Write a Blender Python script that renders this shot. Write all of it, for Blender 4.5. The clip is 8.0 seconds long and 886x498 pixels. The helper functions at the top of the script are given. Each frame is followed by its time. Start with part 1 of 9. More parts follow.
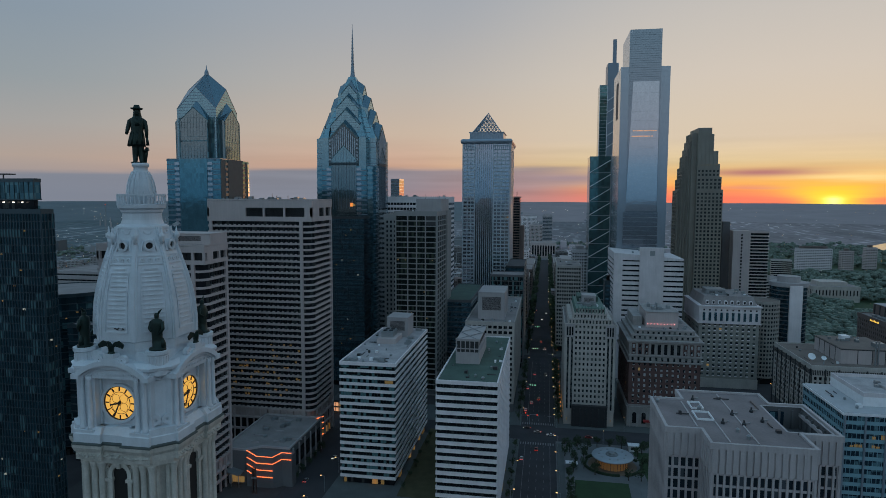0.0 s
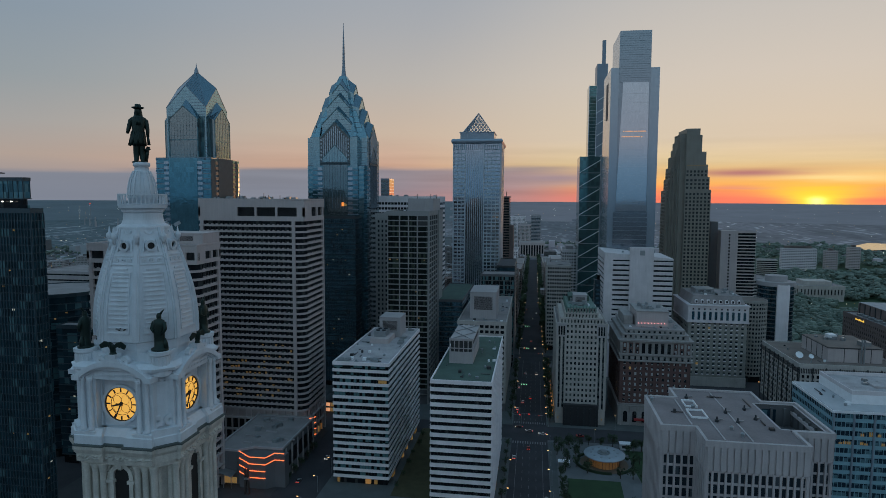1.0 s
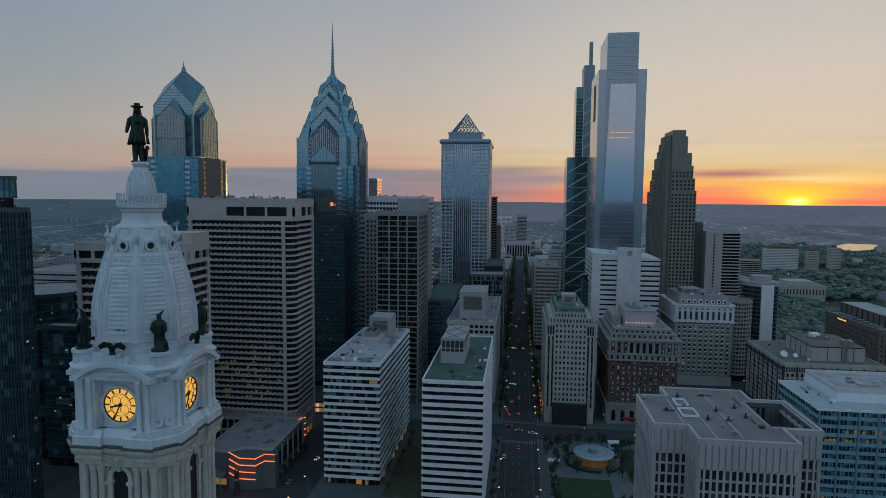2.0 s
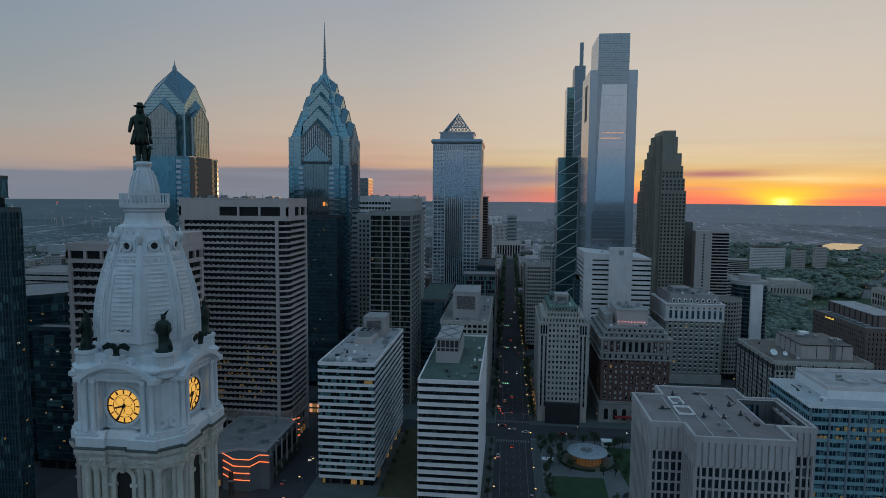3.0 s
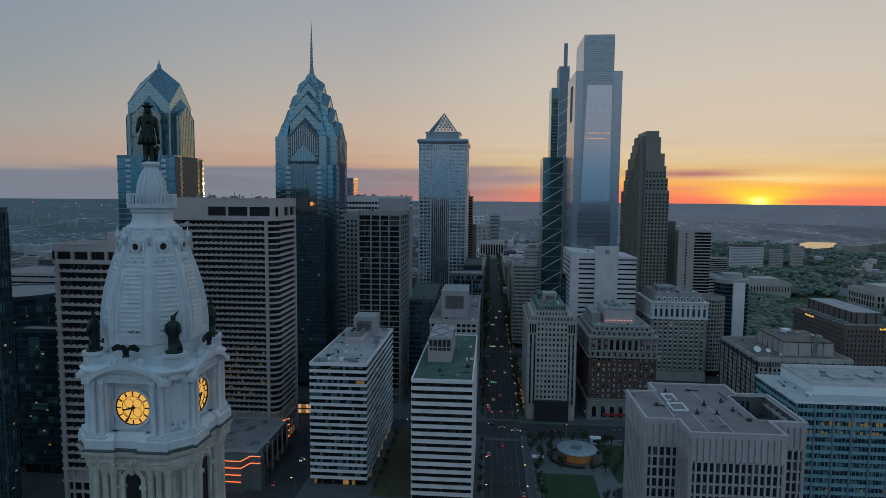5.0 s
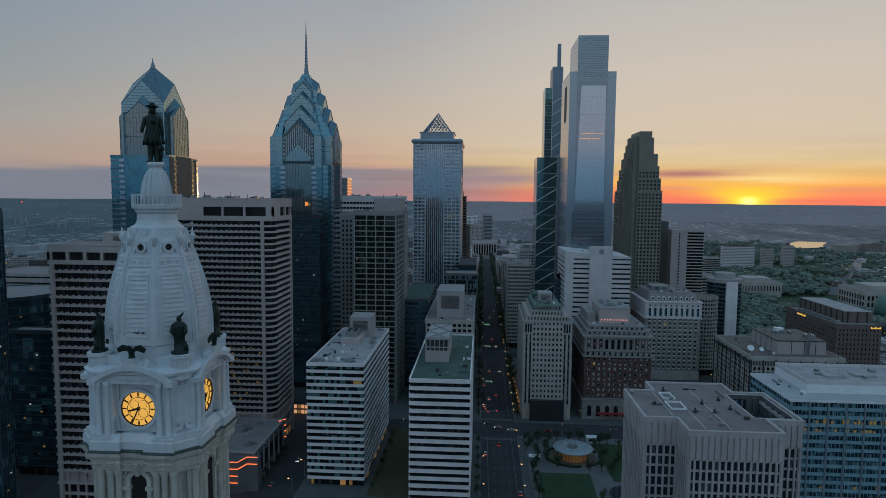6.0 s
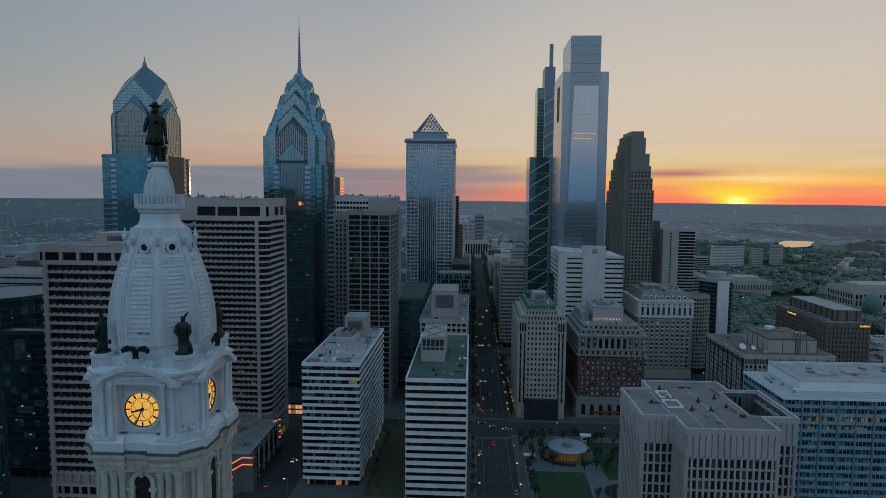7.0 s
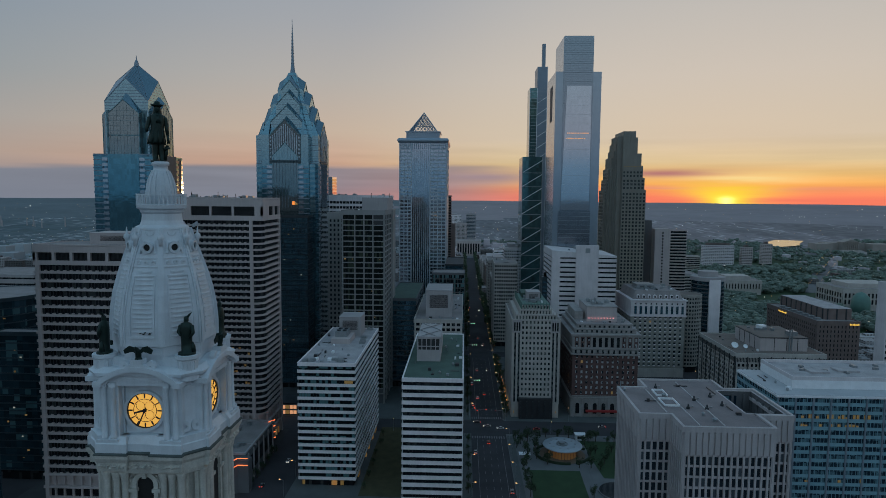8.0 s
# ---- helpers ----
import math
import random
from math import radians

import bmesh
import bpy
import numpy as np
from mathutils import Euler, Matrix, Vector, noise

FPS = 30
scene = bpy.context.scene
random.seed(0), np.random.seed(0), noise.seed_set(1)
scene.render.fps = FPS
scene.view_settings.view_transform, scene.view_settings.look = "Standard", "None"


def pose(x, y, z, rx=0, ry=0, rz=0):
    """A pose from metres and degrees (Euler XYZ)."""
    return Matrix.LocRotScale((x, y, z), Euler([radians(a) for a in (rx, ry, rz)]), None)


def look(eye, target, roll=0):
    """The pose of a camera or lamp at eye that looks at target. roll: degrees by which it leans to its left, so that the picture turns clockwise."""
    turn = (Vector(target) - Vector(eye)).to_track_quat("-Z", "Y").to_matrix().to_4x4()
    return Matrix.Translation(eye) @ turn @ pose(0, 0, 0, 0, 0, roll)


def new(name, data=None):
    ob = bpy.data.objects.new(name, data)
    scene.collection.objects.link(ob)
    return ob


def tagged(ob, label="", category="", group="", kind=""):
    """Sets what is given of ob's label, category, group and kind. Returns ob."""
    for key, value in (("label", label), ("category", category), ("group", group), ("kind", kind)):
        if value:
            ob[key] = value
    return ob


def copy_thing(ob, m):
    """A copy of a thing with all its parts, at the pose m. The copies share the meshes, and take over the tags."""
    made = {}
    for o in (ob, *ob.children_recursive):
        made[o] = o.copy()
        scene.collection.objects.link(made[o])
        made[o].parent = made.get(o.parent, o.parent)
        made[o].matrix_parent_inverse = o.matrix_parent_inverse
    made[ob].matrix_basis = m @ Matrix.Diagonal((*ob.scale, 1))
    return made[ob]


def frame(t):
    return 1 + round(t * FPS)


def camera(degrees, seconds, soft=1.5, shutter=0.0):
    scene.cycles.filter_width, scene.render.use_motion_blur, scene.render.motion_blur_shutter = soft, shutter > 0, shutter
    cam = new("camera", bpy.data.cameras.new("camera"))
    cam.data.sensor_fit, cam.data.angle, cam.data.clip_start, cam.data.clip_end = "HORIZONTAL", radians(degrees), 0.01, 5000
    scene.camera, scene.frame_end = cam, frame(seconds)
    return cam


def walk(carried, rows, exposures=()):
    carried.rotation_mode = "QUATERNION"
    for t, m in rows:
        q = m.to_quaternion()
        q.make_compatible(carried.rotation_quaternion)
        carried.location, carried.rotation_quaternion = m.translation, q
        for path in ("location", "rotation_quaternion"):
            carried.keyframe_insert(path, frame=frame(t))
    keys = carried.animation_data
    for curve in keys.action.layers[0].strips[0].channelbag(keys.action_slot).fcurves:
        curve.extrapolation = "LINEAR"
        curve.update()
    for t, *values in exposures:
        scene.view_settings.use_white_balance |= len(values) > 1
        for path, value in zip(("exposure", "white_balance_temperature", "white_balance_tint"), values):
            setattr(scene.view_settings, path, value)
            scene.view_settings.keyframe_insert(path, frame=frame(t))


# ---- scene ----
cam = camera(71.5, 8.0, soft=0.48)
PATH = [
    (0, (24.048, 3.18, 149.408), (23.716, 5.145, 149.241), 0.2),
    (0.5, (22.534, 2.908, 149.462), (22.219, 4.876, 149.295), 0.3),
    (1, (21.27, 2.333, 149.505), (20.977, 4.304, 149.337), 0.3),
    (1.5, (19.876, 1.828, 149.544), (19.608, 3.803, 149.376), 0.4),
    (3, (15.609, 0.58, 149.613), (15.398, 2.562, 149.445), 0.5),
    (3.5, (14.246, 0.178, 149.651), (14.052, 2.162, 149.482), 0.5),
    (4, (12.916, -0.265, 149.748), (12.738, 1.72, 149.579), 0.5),
    (4.5, (11.685, -0.578, 149.709), (11.521, 1.409, 149.54), 0.5),
    (6, (7.984, -1.503, 149.797), (7.859, 0.486, 149.628), 0.5),
    (6.5, (6.717, -1.716, 149.806), (6.606, 0.274, 149.637), 0.5),
    (7, (5.505, -1.969, 149.833), (5.41, 0.022, 149.663), 0.5),
    (7.5, (4.325, -2.202, 149.822), (4.244, -0.211, 149.651), 0.5),
    (8, (3.242, -2.325, 149.854), (3.176, -0.333, 149.683), 0.5),
]
walk(cam, [(t, look(eye, target, roll)) for t, eye, target, roll in PATH],
     [(0.0, 0.03), (3.0, 0.0), (8.0, -0.05)])

# ---------------------------------------------------------------- sky and sun
SUN_AZ = math.atan2(8370, 20000)          # from +y towards +x
SUN_DIR = Vector((math.sin(SUN_AZ), math.cos(SUN_AZ), -0.0035)).normalized()

world = bpy.data.worlds.new("dusk_sky")
scene.world = world
world.use_nodes = True
wn, wl = world.node_tree.nodes, world.node_tree.links
wn.clear()


def wmath(op, a, b=None, clamp=False):
    n = wn.new("ShaderNodeMath")
    n.operation, n.use_clamp = op, clamp
    for k, v in enumerate((a, b)):
        if v is None:
            continue
        if isinstance(v, (int, float)):
            n.inputs[k].default_value = v
        else:
            wl.new(v, n.inputs[k])
    return n.outputs[0]


def wramp(fac, stops):
    n = wn.new("ShaderNodeValToRGB")
    n.color_ramp.interpolation = "LINEAR"
    while len(n.color_ramp.elements) < len(stops):
        n.color_ramp.elements.new(0.5)
    for e, (p, c) in zip(n.color_ramp.elements, stops):
        e.position, e.color = p, (*c, 1)
    wl.new(fac, n.inputs[0])
    return n.outputs[0]


def wsmooth(v, lo, hi):
    n = wn.new("ShaderNodeMapRange")
    n.interpolation_type = "SMOOTHSTEP"
    wl.new(v, n.inputs[0])
    n.inputs[1].default_value, n.inputs[2].default_value = lo, hi
    return n.outputs[0]


def wmix(f, a, b, mode="MIX"):
    n = wn.new("ShaderNodeMix")
    n.data_type, n.blend_type = "RGBA", mode
    if isinstance(f, (int, float)):
        n.inputs[0].default_value = f
    else:
        wl.new(f, n.inputs[0])
    for k, v in ((6, a), (7, b)):
        if isinstance(v, tuple):
            n.inputs[k].default_value = (*v, 1)
        else:
            wl.new(v, n.inputs[k])
    return n.outputs[2]


wtc = wn.new("ShaderNodeTexCoord")
wsep = wn.new("ShaderNodeSeparateXYZ")
wl.new(wtc.outputs["Generated"], wsep.inputs[0])
wz = wmath("MAXIMUM", wsep.outputs[2], 0.0)
wdot = wn.new("ShaderNodeVectorMath")
wdot.operation = "DOT_PRODUCT"
wl.new(wtc.outputs["Generated"], wdot.inputs[0])
wdot.inputs[1].default_value = SUN_DIR
wd = wdot.outputs["Value"]
# the input of the ramps is the sine of the elevation; one degree is 0.0175
sky_side = wramp(wz, [(0.0, (0.38, 0.26, 0.265)), (0.05, (0.575, 0.36, 0.265)), (0.10, (0.57, 0.45, 0.355)), (0.18, (0.465, 0.435, 0.405)),
                      (0.26, (0.385, 0.395, 0.415)), (0.36, (0.315, 0.36, 0.42)), (0.6, (0.225, 0.33, 0.445)), (1.0, (0.145, 0.285, 0.43))])
sky_left = wramp(wz, [(0.0, (0.25, 0.245, 0.29)), (0.055, (0.42, 0.34, 0.295)), (0.10, (0.36, 0.35, 0.34)), (0.16, (0.285, 0.325, 0.35)),
                      (0.24, (0.24, 0.30, 0.36)), (0.4, (0.20, 0.305, 0.42)), (1.0, (0.145, 0.285, 0.43))])
sky_sun = wramp(wz, [(0.0, (0.98, 0.22, 0.13)), (0.012, (0.96, 0.30, 0.12)), (0.022, (0.93, 0.44, 0.12)), (0.035, (0.84, 0.52, 0.19)), (0.055, (0.70, 0.55, 0.32)),
                     (0.09, (0.65, 0.55, 0.42)), (0.18, (0.61, 0.545, 0.47)), (0.33, (0.50, 0.49, 0.475)), (0.6, (0.30, 0.37, 0.445)), (1.0, (0.145, 0.285, 0.43))])
sky_east = wramp(wz, [(0.0, (0.12, 0.225, 0.34)), (0.045, (0.175, 0.30, 0.43)), (0.09, (0.365, 0.395, 0.47)), (0.16, (0.375, 0.44, 0.52)), (0.26, (0.325, 0.465, 0.57)),
                      (0.5, (0.255, 0.435, 0.585)), (1.0, (0.172, 0.33, 0.49))])
sky = wmix(wsmooth(wd, -0.25, 0.35), sky_east, sky_left)
sky = wmix(wsmooth(wd, 0.35, 0.86), sky, sky_side)
sky = wmix(wsmooth(wd, 0.80, 0.985), sky, sky_sun)
# a low bank of grey-violet cloud with a streaky top, thinning out towards the sun
wmap = wn.new("ShaderNodeMapping")
wmap.inputs["Scale"].default_value = (2.2, 2.2, 40.0)
wl.new(wtc.outputs["Generated"], wmap.inputs[0])
wnoise = wn.new("ShaderNodeTexNoise")
wnoise.inputs["Scale"].default_value, wnoise.inputs["Detail"].default_value = 1.7, 5.0
wl.new(wmap.outputs[0], wnoise.inputs["Vector"])
wstreak = wmath("SUBTRACT", wnoise.outputs["Fac"], 0.5)
low_left = wmath("MULTIPLY", wmath("SUBTRACT", 1.0, wsmooth(wd, 0.35, 0.85)), 0.013)
bank = wmath("SUBTRACT", 1.0, wsmooth(wmath("ADD", wmath("ADD", wz, low_left), wmath("MULTIPLY", wstreak, 0.014)), 0.0405, 0.0495))
bank_pink = wramp(wz, [(0.0, (0.44, 0.235, 0.225)), (0.016, (0.34, 0.235, 0.25)), (0.06, (0.285, 0.24, 0.265))])
bank_tone = wmix(wsmooth(wd, 0.72, 0.93), (0.20, 0.225, 0.28), bank_pink)
near_sun = wsmooth(wd, 0.90, 0.98)
thin = wmath("SUBTRACT", 1.0, near_sun)
bank_west = wmath("MULTIPLY", bank, wsmooth(wd, -0.1, 0.3))
sky = wmix(wmath("MULTIPLY", bank_west, wmath("MULTIPLY", thin, 0.92)), sky, bank_tone)
# one long thin streak above the bank, dark rose towards the sun
wacross = wn.new("ShaderNodeVectorMath")
wacross.operation = "DOT_PRODUCT"
wl.new(wtc.outputs["Generated"], wacross.inputs[0])
wacross.inputs[1].default_value = (math.cos(SUN_AZ), -math.sin(SUN_AZ), 0)
wx = wacross.outputs["Value"]


def lens(x0, z0, rx, rz, wob):
    """A soft flat lens in the sky round a place across from the sun and above the horizon."""
    dx = wmath("DIVIDE", wmath("SUBTRACT", wx, x0), rx)
    dz = wmath("DIVIDE", wmath("SUBTRACT", wmath("ADD", wz, wmath("MULTIPLY", wstreak, wob)), z0), rz)
    e = wmath("ADD", wmath("MULTIPLY", dx, dx), wmath("MULTIPLY", dz, dz))
    front = wsmooth(wd, 0.0, 0.2)
    return wmath("MULTIPLY", wmath("POWER", 2.718, wmath("MULTIPLY", e, -1.0)), front)


sky = wmix(wmath("MULTIPLY", lens(-0.085, 0.0372, 0.085, 0.0056, 0.004), 1.0, True), sky, (0.42, 0.18, 0.185))
sky = wmix(wmath("MULTIPLY", lens(-0.36, 0.030, 0.085, 0.009, 0.012), 0.95, True), sky, (0.36, 0.27, 0.30))
sky = wmix(wmath("MULTIPLY", lens(-0.42, 0.045, 0.09, 0.0035, 0.010), 0.6, True), sky, (0.33, 0.28, 0.30))
sky = wmix(wmath("MULTIPLY", lens(0.02, 0.031, 0.07, 0.005, 0.03), 0.8, True), sky, (0.93, 0.74, 0.33))
sky = wmix(wmath("MULTIPLY", lens(-0.09, 0.016, 0.05, 0.0025, 0.02), 0.6, True), sky, (0.70, 0.25, 0.22))
sky = wmix(wmath("MULTIPLY", lens(0.10, 0.014, 0.06, 0.0028, 0.02), 0.6, True), sky, (0.80, 0.30, 0.20))
sky = wmix(wmath("MULTIPLY", lens(0.0, 0.013, 0.065, 0.010, 0.03), 0.95, True), sky, (0.93, 0.66, 0.05))
sky = wmix(lens(0.0, 0.0, 0.030, 0.006, 0.0), sky, (1.0, 0.83, 0.05))
sky = wmix(1.0, sky, wmix(lens(0.0, -0.0035, 0.010, 0.005, 0.0), (0.0, 0.0, 0.0), (1.2, 0.9, 0.5)), "ADD")
streaks = wmath("ADD", 1.0, wmath("MULTIPLY", wstreak, wmath("MULTIPLY", wsmooth(wd, 0.3, 0.9), wmath("MULTIPLY", 0.5, wmath("SUBTRACT", 1.0, wsmooth(wz, 0.03, 0.12))))))
wsc = wn.new("ShaderNodeVectorMath")
wsc.operation = "SCALE"
wl.new(sky, wsc.inputs[0])
wl.new(wmath("MAXIMUM", streaks, 0.85), wsc.inputs["Scale"])
sky = wsc.outputs[0]
# a physical sky under the afterglow
nish = wn.new("ShaderNodeTexSky")
nish.sky_type = "NISHITA"
nish.sun_disc = False
nish.sun_elevation, nish.sun_rotation = radians(0.5), SUN_AZ
nish.dust_density = 2.0
wadd = wmix(1.0, sky, wmix(0.006, (0.0, 0.0, 0.0), nish.outputs[0]), "ADD")
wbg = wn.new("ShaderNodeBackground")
wl.new(wadd, wbg.inputs[0])
wbg.inputs[1].default_value = 1.0
wout = wn.new("ShaderNodeOutputWorld")
wl.new(wbg.outputs[0], wout.inputs[0])

sun = new("sun", bpy.data.lights.new("sun", "SUN"))
sun.data.energy, sun.data.angle, sun.data.color = 0.25, radians(0.6), (1.0, 0.48, 0.22)
sun.matrix_world = look((0, 0, 400), Vector((0, 0, 400)) - Vector((SUN_DIR.x, SUN_DIR.y, 0.006)))

# ---------------------------------------------------------------- materials
MATS = {}


def mat(name, base, rough=0.8, metal=0.0, var=0.25, scale=0.15, fine=3.0, bump=0.0, spread=0.0, island=0.0, emit=0.0, spec=0.5, streaks=0.0, windows=0.0):
    """A procedural surface: stains at scale (per metre), grain at fine, spread per object, island per loose piece, rain streaks."""
    m = bpy.data.materials.new(name)
    m.use_nodes = True
    n, l = m.node_tree.nodes, m.node_tree.links
    b = n["Principled BSDF"]
    b.inputs["Roughness"].default_value, b.inputs["Metallic"].default_value = rough, metal
    b.inputs["Specular IOR Level"].default_value = spec
    tc = n.new("ShaderNodeNewGeometry")

    def ntex(sc, detail, vec=None):
        t = n.new("ShaderNodeTexNoise")
        t.inputs["Scale"].default_value, t.inputs["Detail"].default_value = sc, detail
        l.new(vec or tc.outputs["Position"], t.inputs["Vector"])
        return t.outputs["Fac"]

    def mth(op, a, c):
        t = n.new("ShaderNodeMath")
        t.operation = op
        for k, v in enumerate((a, c)):
            if isinstance(v, (int, float)):
                t.inputs[k].default_value = v
            else:
                l.new(v, t.inputs[k])
        return t.outputs[0]

    big, small = ntex(scale, 4.0), ntex(fine, 3.0)
    f = mth("ADD", mth("MULTIPLY", mth("SUBTRACT", big, 0.5), 2.4 * var), mth("MULTIPLY", mth("SUBTRACT", small, 0.5), 1.2 * var))
    f = mth("ADD", f, 1.0)
    if streaks:
        mp = n.new("ShaderNodeMapping")
        mp.inputs["Scale"].default_value = (1.2, 1.2, 0.06)
        l.new(tc.outputs["Position"], mp.inputs[0])
        f = mth("MULTIPLY", f, mth("ADD", mth("MULTIPLY", mth("SUBTRACT", ntex(1.0, 3.0, mp.outputs[0]), 0.5), 2 * streaks), 1.0))
    if spread:
        oi = n.new("ShaderNodeObjectInfo")
        f = mth("MULTIPLY", f, mth("ADD", mth("MULTIPLY", oi.outputs["Random"], 2 * spread), 1.0 - spread))
    if island:
        f = mth("MULTIPLY", f, mth("ADD", mth("MULTIPLY", tc.outputs["Random Per Island"], 2 * island), 1.0 - island))
    if windows:
        px = n.new("ShaderNodeSeparateXYZ")
        nm = n.new("ShaderNodeSeparateXYZ")
        l.new(tc.outputs["Position"], px.inputs[0])
        l.new(tc.outputs["Normal"], nm.inputs[0])
        rows = mth("GREATER_THAN", mth("FRACT", mth("MULTIPLY", px.outputs[2], 1 / 3.4), 0.0), 0.45)
        cols = mth("GREATER_THAN", mth("FRACT", mth("MULTIPLY", mth("ADD", px.outputs[0], px.outputs[1]), 1 / windows), 0.0), 0.42)
        wall = mth("LESS_THAN", mth("ABSOLUTE", nm.outputs[2], 0.0), 0.4)
        f = mth("MULTIPLY", f, mth("SUBTRACT", 1.0, mth("MULTIPLY", mth("MULTIPLY", rows, cols), mth("MULTIPLY", wall, 0.7))))
    mul = n.new("ShaderNodeVectorMath")
    mul.operation = "SCALE"
    mul.inputs[0].default_value = base
    l.new(f, mul.inputs["Scale"])
    l.new(mul.outputs[0], b.inputs["Base Color"])
    if bump:
        bp = n.new("ShaderNodeBump")
        bp.inputs["Strength"].default_value, bp.inputs["Distance"].default_value = bump, 0.05
        l.new(small, bp.inputs["Height"])
        l.new(bp.outputs[0], b.inputs["Normal"])
    if emit:
        l.new(mul.outputs[0], b.inputs["Emission Color"])
        b.inputs["Emission Strength"].default_value = emit
    MATS[name] = m
    return m


def glass(name, base, rough=0.08, metal=0.0, cell=(1.5, 1.5, 3.9), blinds=0.15, blind=(0.16, 0.20, 0.21), wave=0.02, vary=0.5, spec=0.5):
    """Window glass: dark rooms behind, with a share of panes where blinds are down, and slightly uneven panes."""
    m = bpy.data.materials.new(name)
    m.use_nodes = True
    n, l = m.node_tree.nodes, m.node_tree.links
    b = n["Principled BSDF"]
    b.inputs["Roughness"].default_value, b.inputs["Metallic"].default_value = rough, metal
    b.inputs["Specular IOR Level"].default_value = spec
    g = n.new("ShaderNodeNewGeometry")
    sn = n.new("ShaderNodeVectorMath")
    sn.operation = "SNAP"
    sn.inputs[1].default_value = cell
    ofs = n.new("ShaderNodeVectorMath")
    ofs.inputs[1].default_value = (0.371, 0.233, 0.417)
    l.new(g.outputs["Position"], ofs.inputs[0])
    l.new(ofs.outputs[0], sn.inputs[0])
    wh = n.new("ShaderNodeTexWhiteNoise")
    l.new(sn.outputs[0], wh.inputs["Vector"])
    gt = n.new("ShaderNodeMath")
    gt.operation = "GREATER_THAN"
    l.new(wh.outputs["Value"], gt.inputs[0])
    gt.inputs[1].default_value = 1.0 - blinds
    sc = n.new("ShaderNodeVectorMath")
    sc.operation = "SCALE"
    sc.inputs[0].default_value = base
    ma = n.new("ShaderNodeMath")
    ma.operation = "MULTIPLY_ADD"
    l.new(wh.outputs["Value"], ma.inputs[0])
    ma.inputs[1].default_value, ma.inputs[2].default_value = vary, 1.0 - vary / 2
    l.new(ma.outputs[0], sc.inputs["Scale"])
    mx = n.new("ShaderNodeMix")
    mx.data_type = "RGBA"
    l.new(gt.outputs[0], mx.inputs[0])
    l.new(sc.outputs[0], mx.inputs[6])
    mx.inputs[7].default_value = (*blind, 1)
    l.new(mx.outputs[2], b.inputs["Base Color"])
    if wave:
        ns = n.new("ShaderNodeTexNoise")
        ns.inputs["Scale"].default_value = 0.35
        l.new(g.outputs["Position"], ns.inputs["Vector"])
        bp = n.new("ShaderNodeBump")
        bp.inputs["Strength"].default_value, bp.inputs["Distance"].default_value = wave, 1.0
        l.new(ns.outputs["Fac"], bp.inputs["Height"])
        l.new(bp.outputs[0], b.inputs["Normal"])
    MATS[name] = m
    return m


def land_mat(name, woods, town, pale, patch=0.0035, roofs=0.16, cell=(13.0, 55.0, 500.0)):
    """Far land: dark woods and paler town in soft patches, with roofs picked out in the town."""
    m = bpy.data.materials.new(name)
    m.use_nodes = True
    n, l = m.node_tree.nodes, m.node_tree.links
    b = n["Principled BSDF"]
    b.inputs["Roughness"].default_value, b.inputs["Specular IOR Level"].default_value = 0.95, 0.2
    g = n.new("ShaderNodeNewGeometry")
    mp = n.new("ShaderNodeMapping")
    mp.inputs["Scale"].default_value = (1.0, 0.4, 1.0)
    l.new(g.outputs["Position"], mp.inputs[0])

    def fac(sc, lo, hi, detail):
        t = n.new("ShaderNodeTexNoise")
        t.inputs["Scale"].default_value, t.inputs["Detail"].default_value = sc, detail
        l.new(mp.outputs[0], t.inputs["Vector"])
        r = n.new("ShaderNodeMapRange")
        r.interpolation_type = "SMOOTHSTEP"
        r.inputs[1].default_value, r.inputs[2].default_value = lo, hi
        l.new(t.outputs["Fac"], r.inputs[0])
        return r.outputs[0]

    def blend(f, a, c):
        x = n.new("ShaderNodeMix")
        x.data_type = "RGBA"
        l.new(f, x.inputs[0])
        for k, v in ((6, a), (7, c)):
            if isinstance(v, tuple):
                x.inputs[k].default_value = (*v, 1)
            else:
                l.new(v, x.inputs[k])
        return x.outputs[2]

    built = fac(patch, 0.36, 0.64, 5.0)
    sn = n.new("ShaderNodeVectorMath")
    sn.operation = "SNAP"
    sn.inputs[1].default_value = cell
    l.new(g.outputs["Position"], sn.inputs[0])
    wh = n.new("ShaderNodeTexWhiteNoise")
    l.new(sn.outputs[0], wh.inputs["Vector"])
    gt = n.new("ShaderNodeMath")
    gt.operation = "GREATER_THAN"
    l.new(wh.outputs["Value"], gt.inputs[0])
    gt.inputs[1].default_value = 1.0 - roofs
    on = n.new("ShaderNodeMath")
    on.operation = "MULTIPLY"
    l.new(gt.outputs[0], on.inputs[0])
    l.new(built, on.inputs[1])
    dark = tuple(0.72 * v for v in woods)
    ground_tone = blend(built, blend(fac(0.03, 0.35, 0.65, 4.0), dark, woods), blend(fac(0.05, 0.35, 0.65, 3.0), tuple(0.75 * v for v in town), town))
    l.new(blend(on.outputs[0], ground_tone, pale), b.inputs["Base Color"])
    MATS[name] = m
    return m


def lamp_mat(name, col, strength):
    m = bpy.data.materials.new(name)
    m.use_nodes = True
    b = m.node_tree.nodes["Principled BSDF"]
    b.inputs["Base Color"].default_value = (*[0.5 * c for c in col], 1)
    b.inputs["Emission Color"].default_value = (*col, 1)
    b.inputs["Emission Strength"].default_value = strength
    MATS[name] = m
    return m


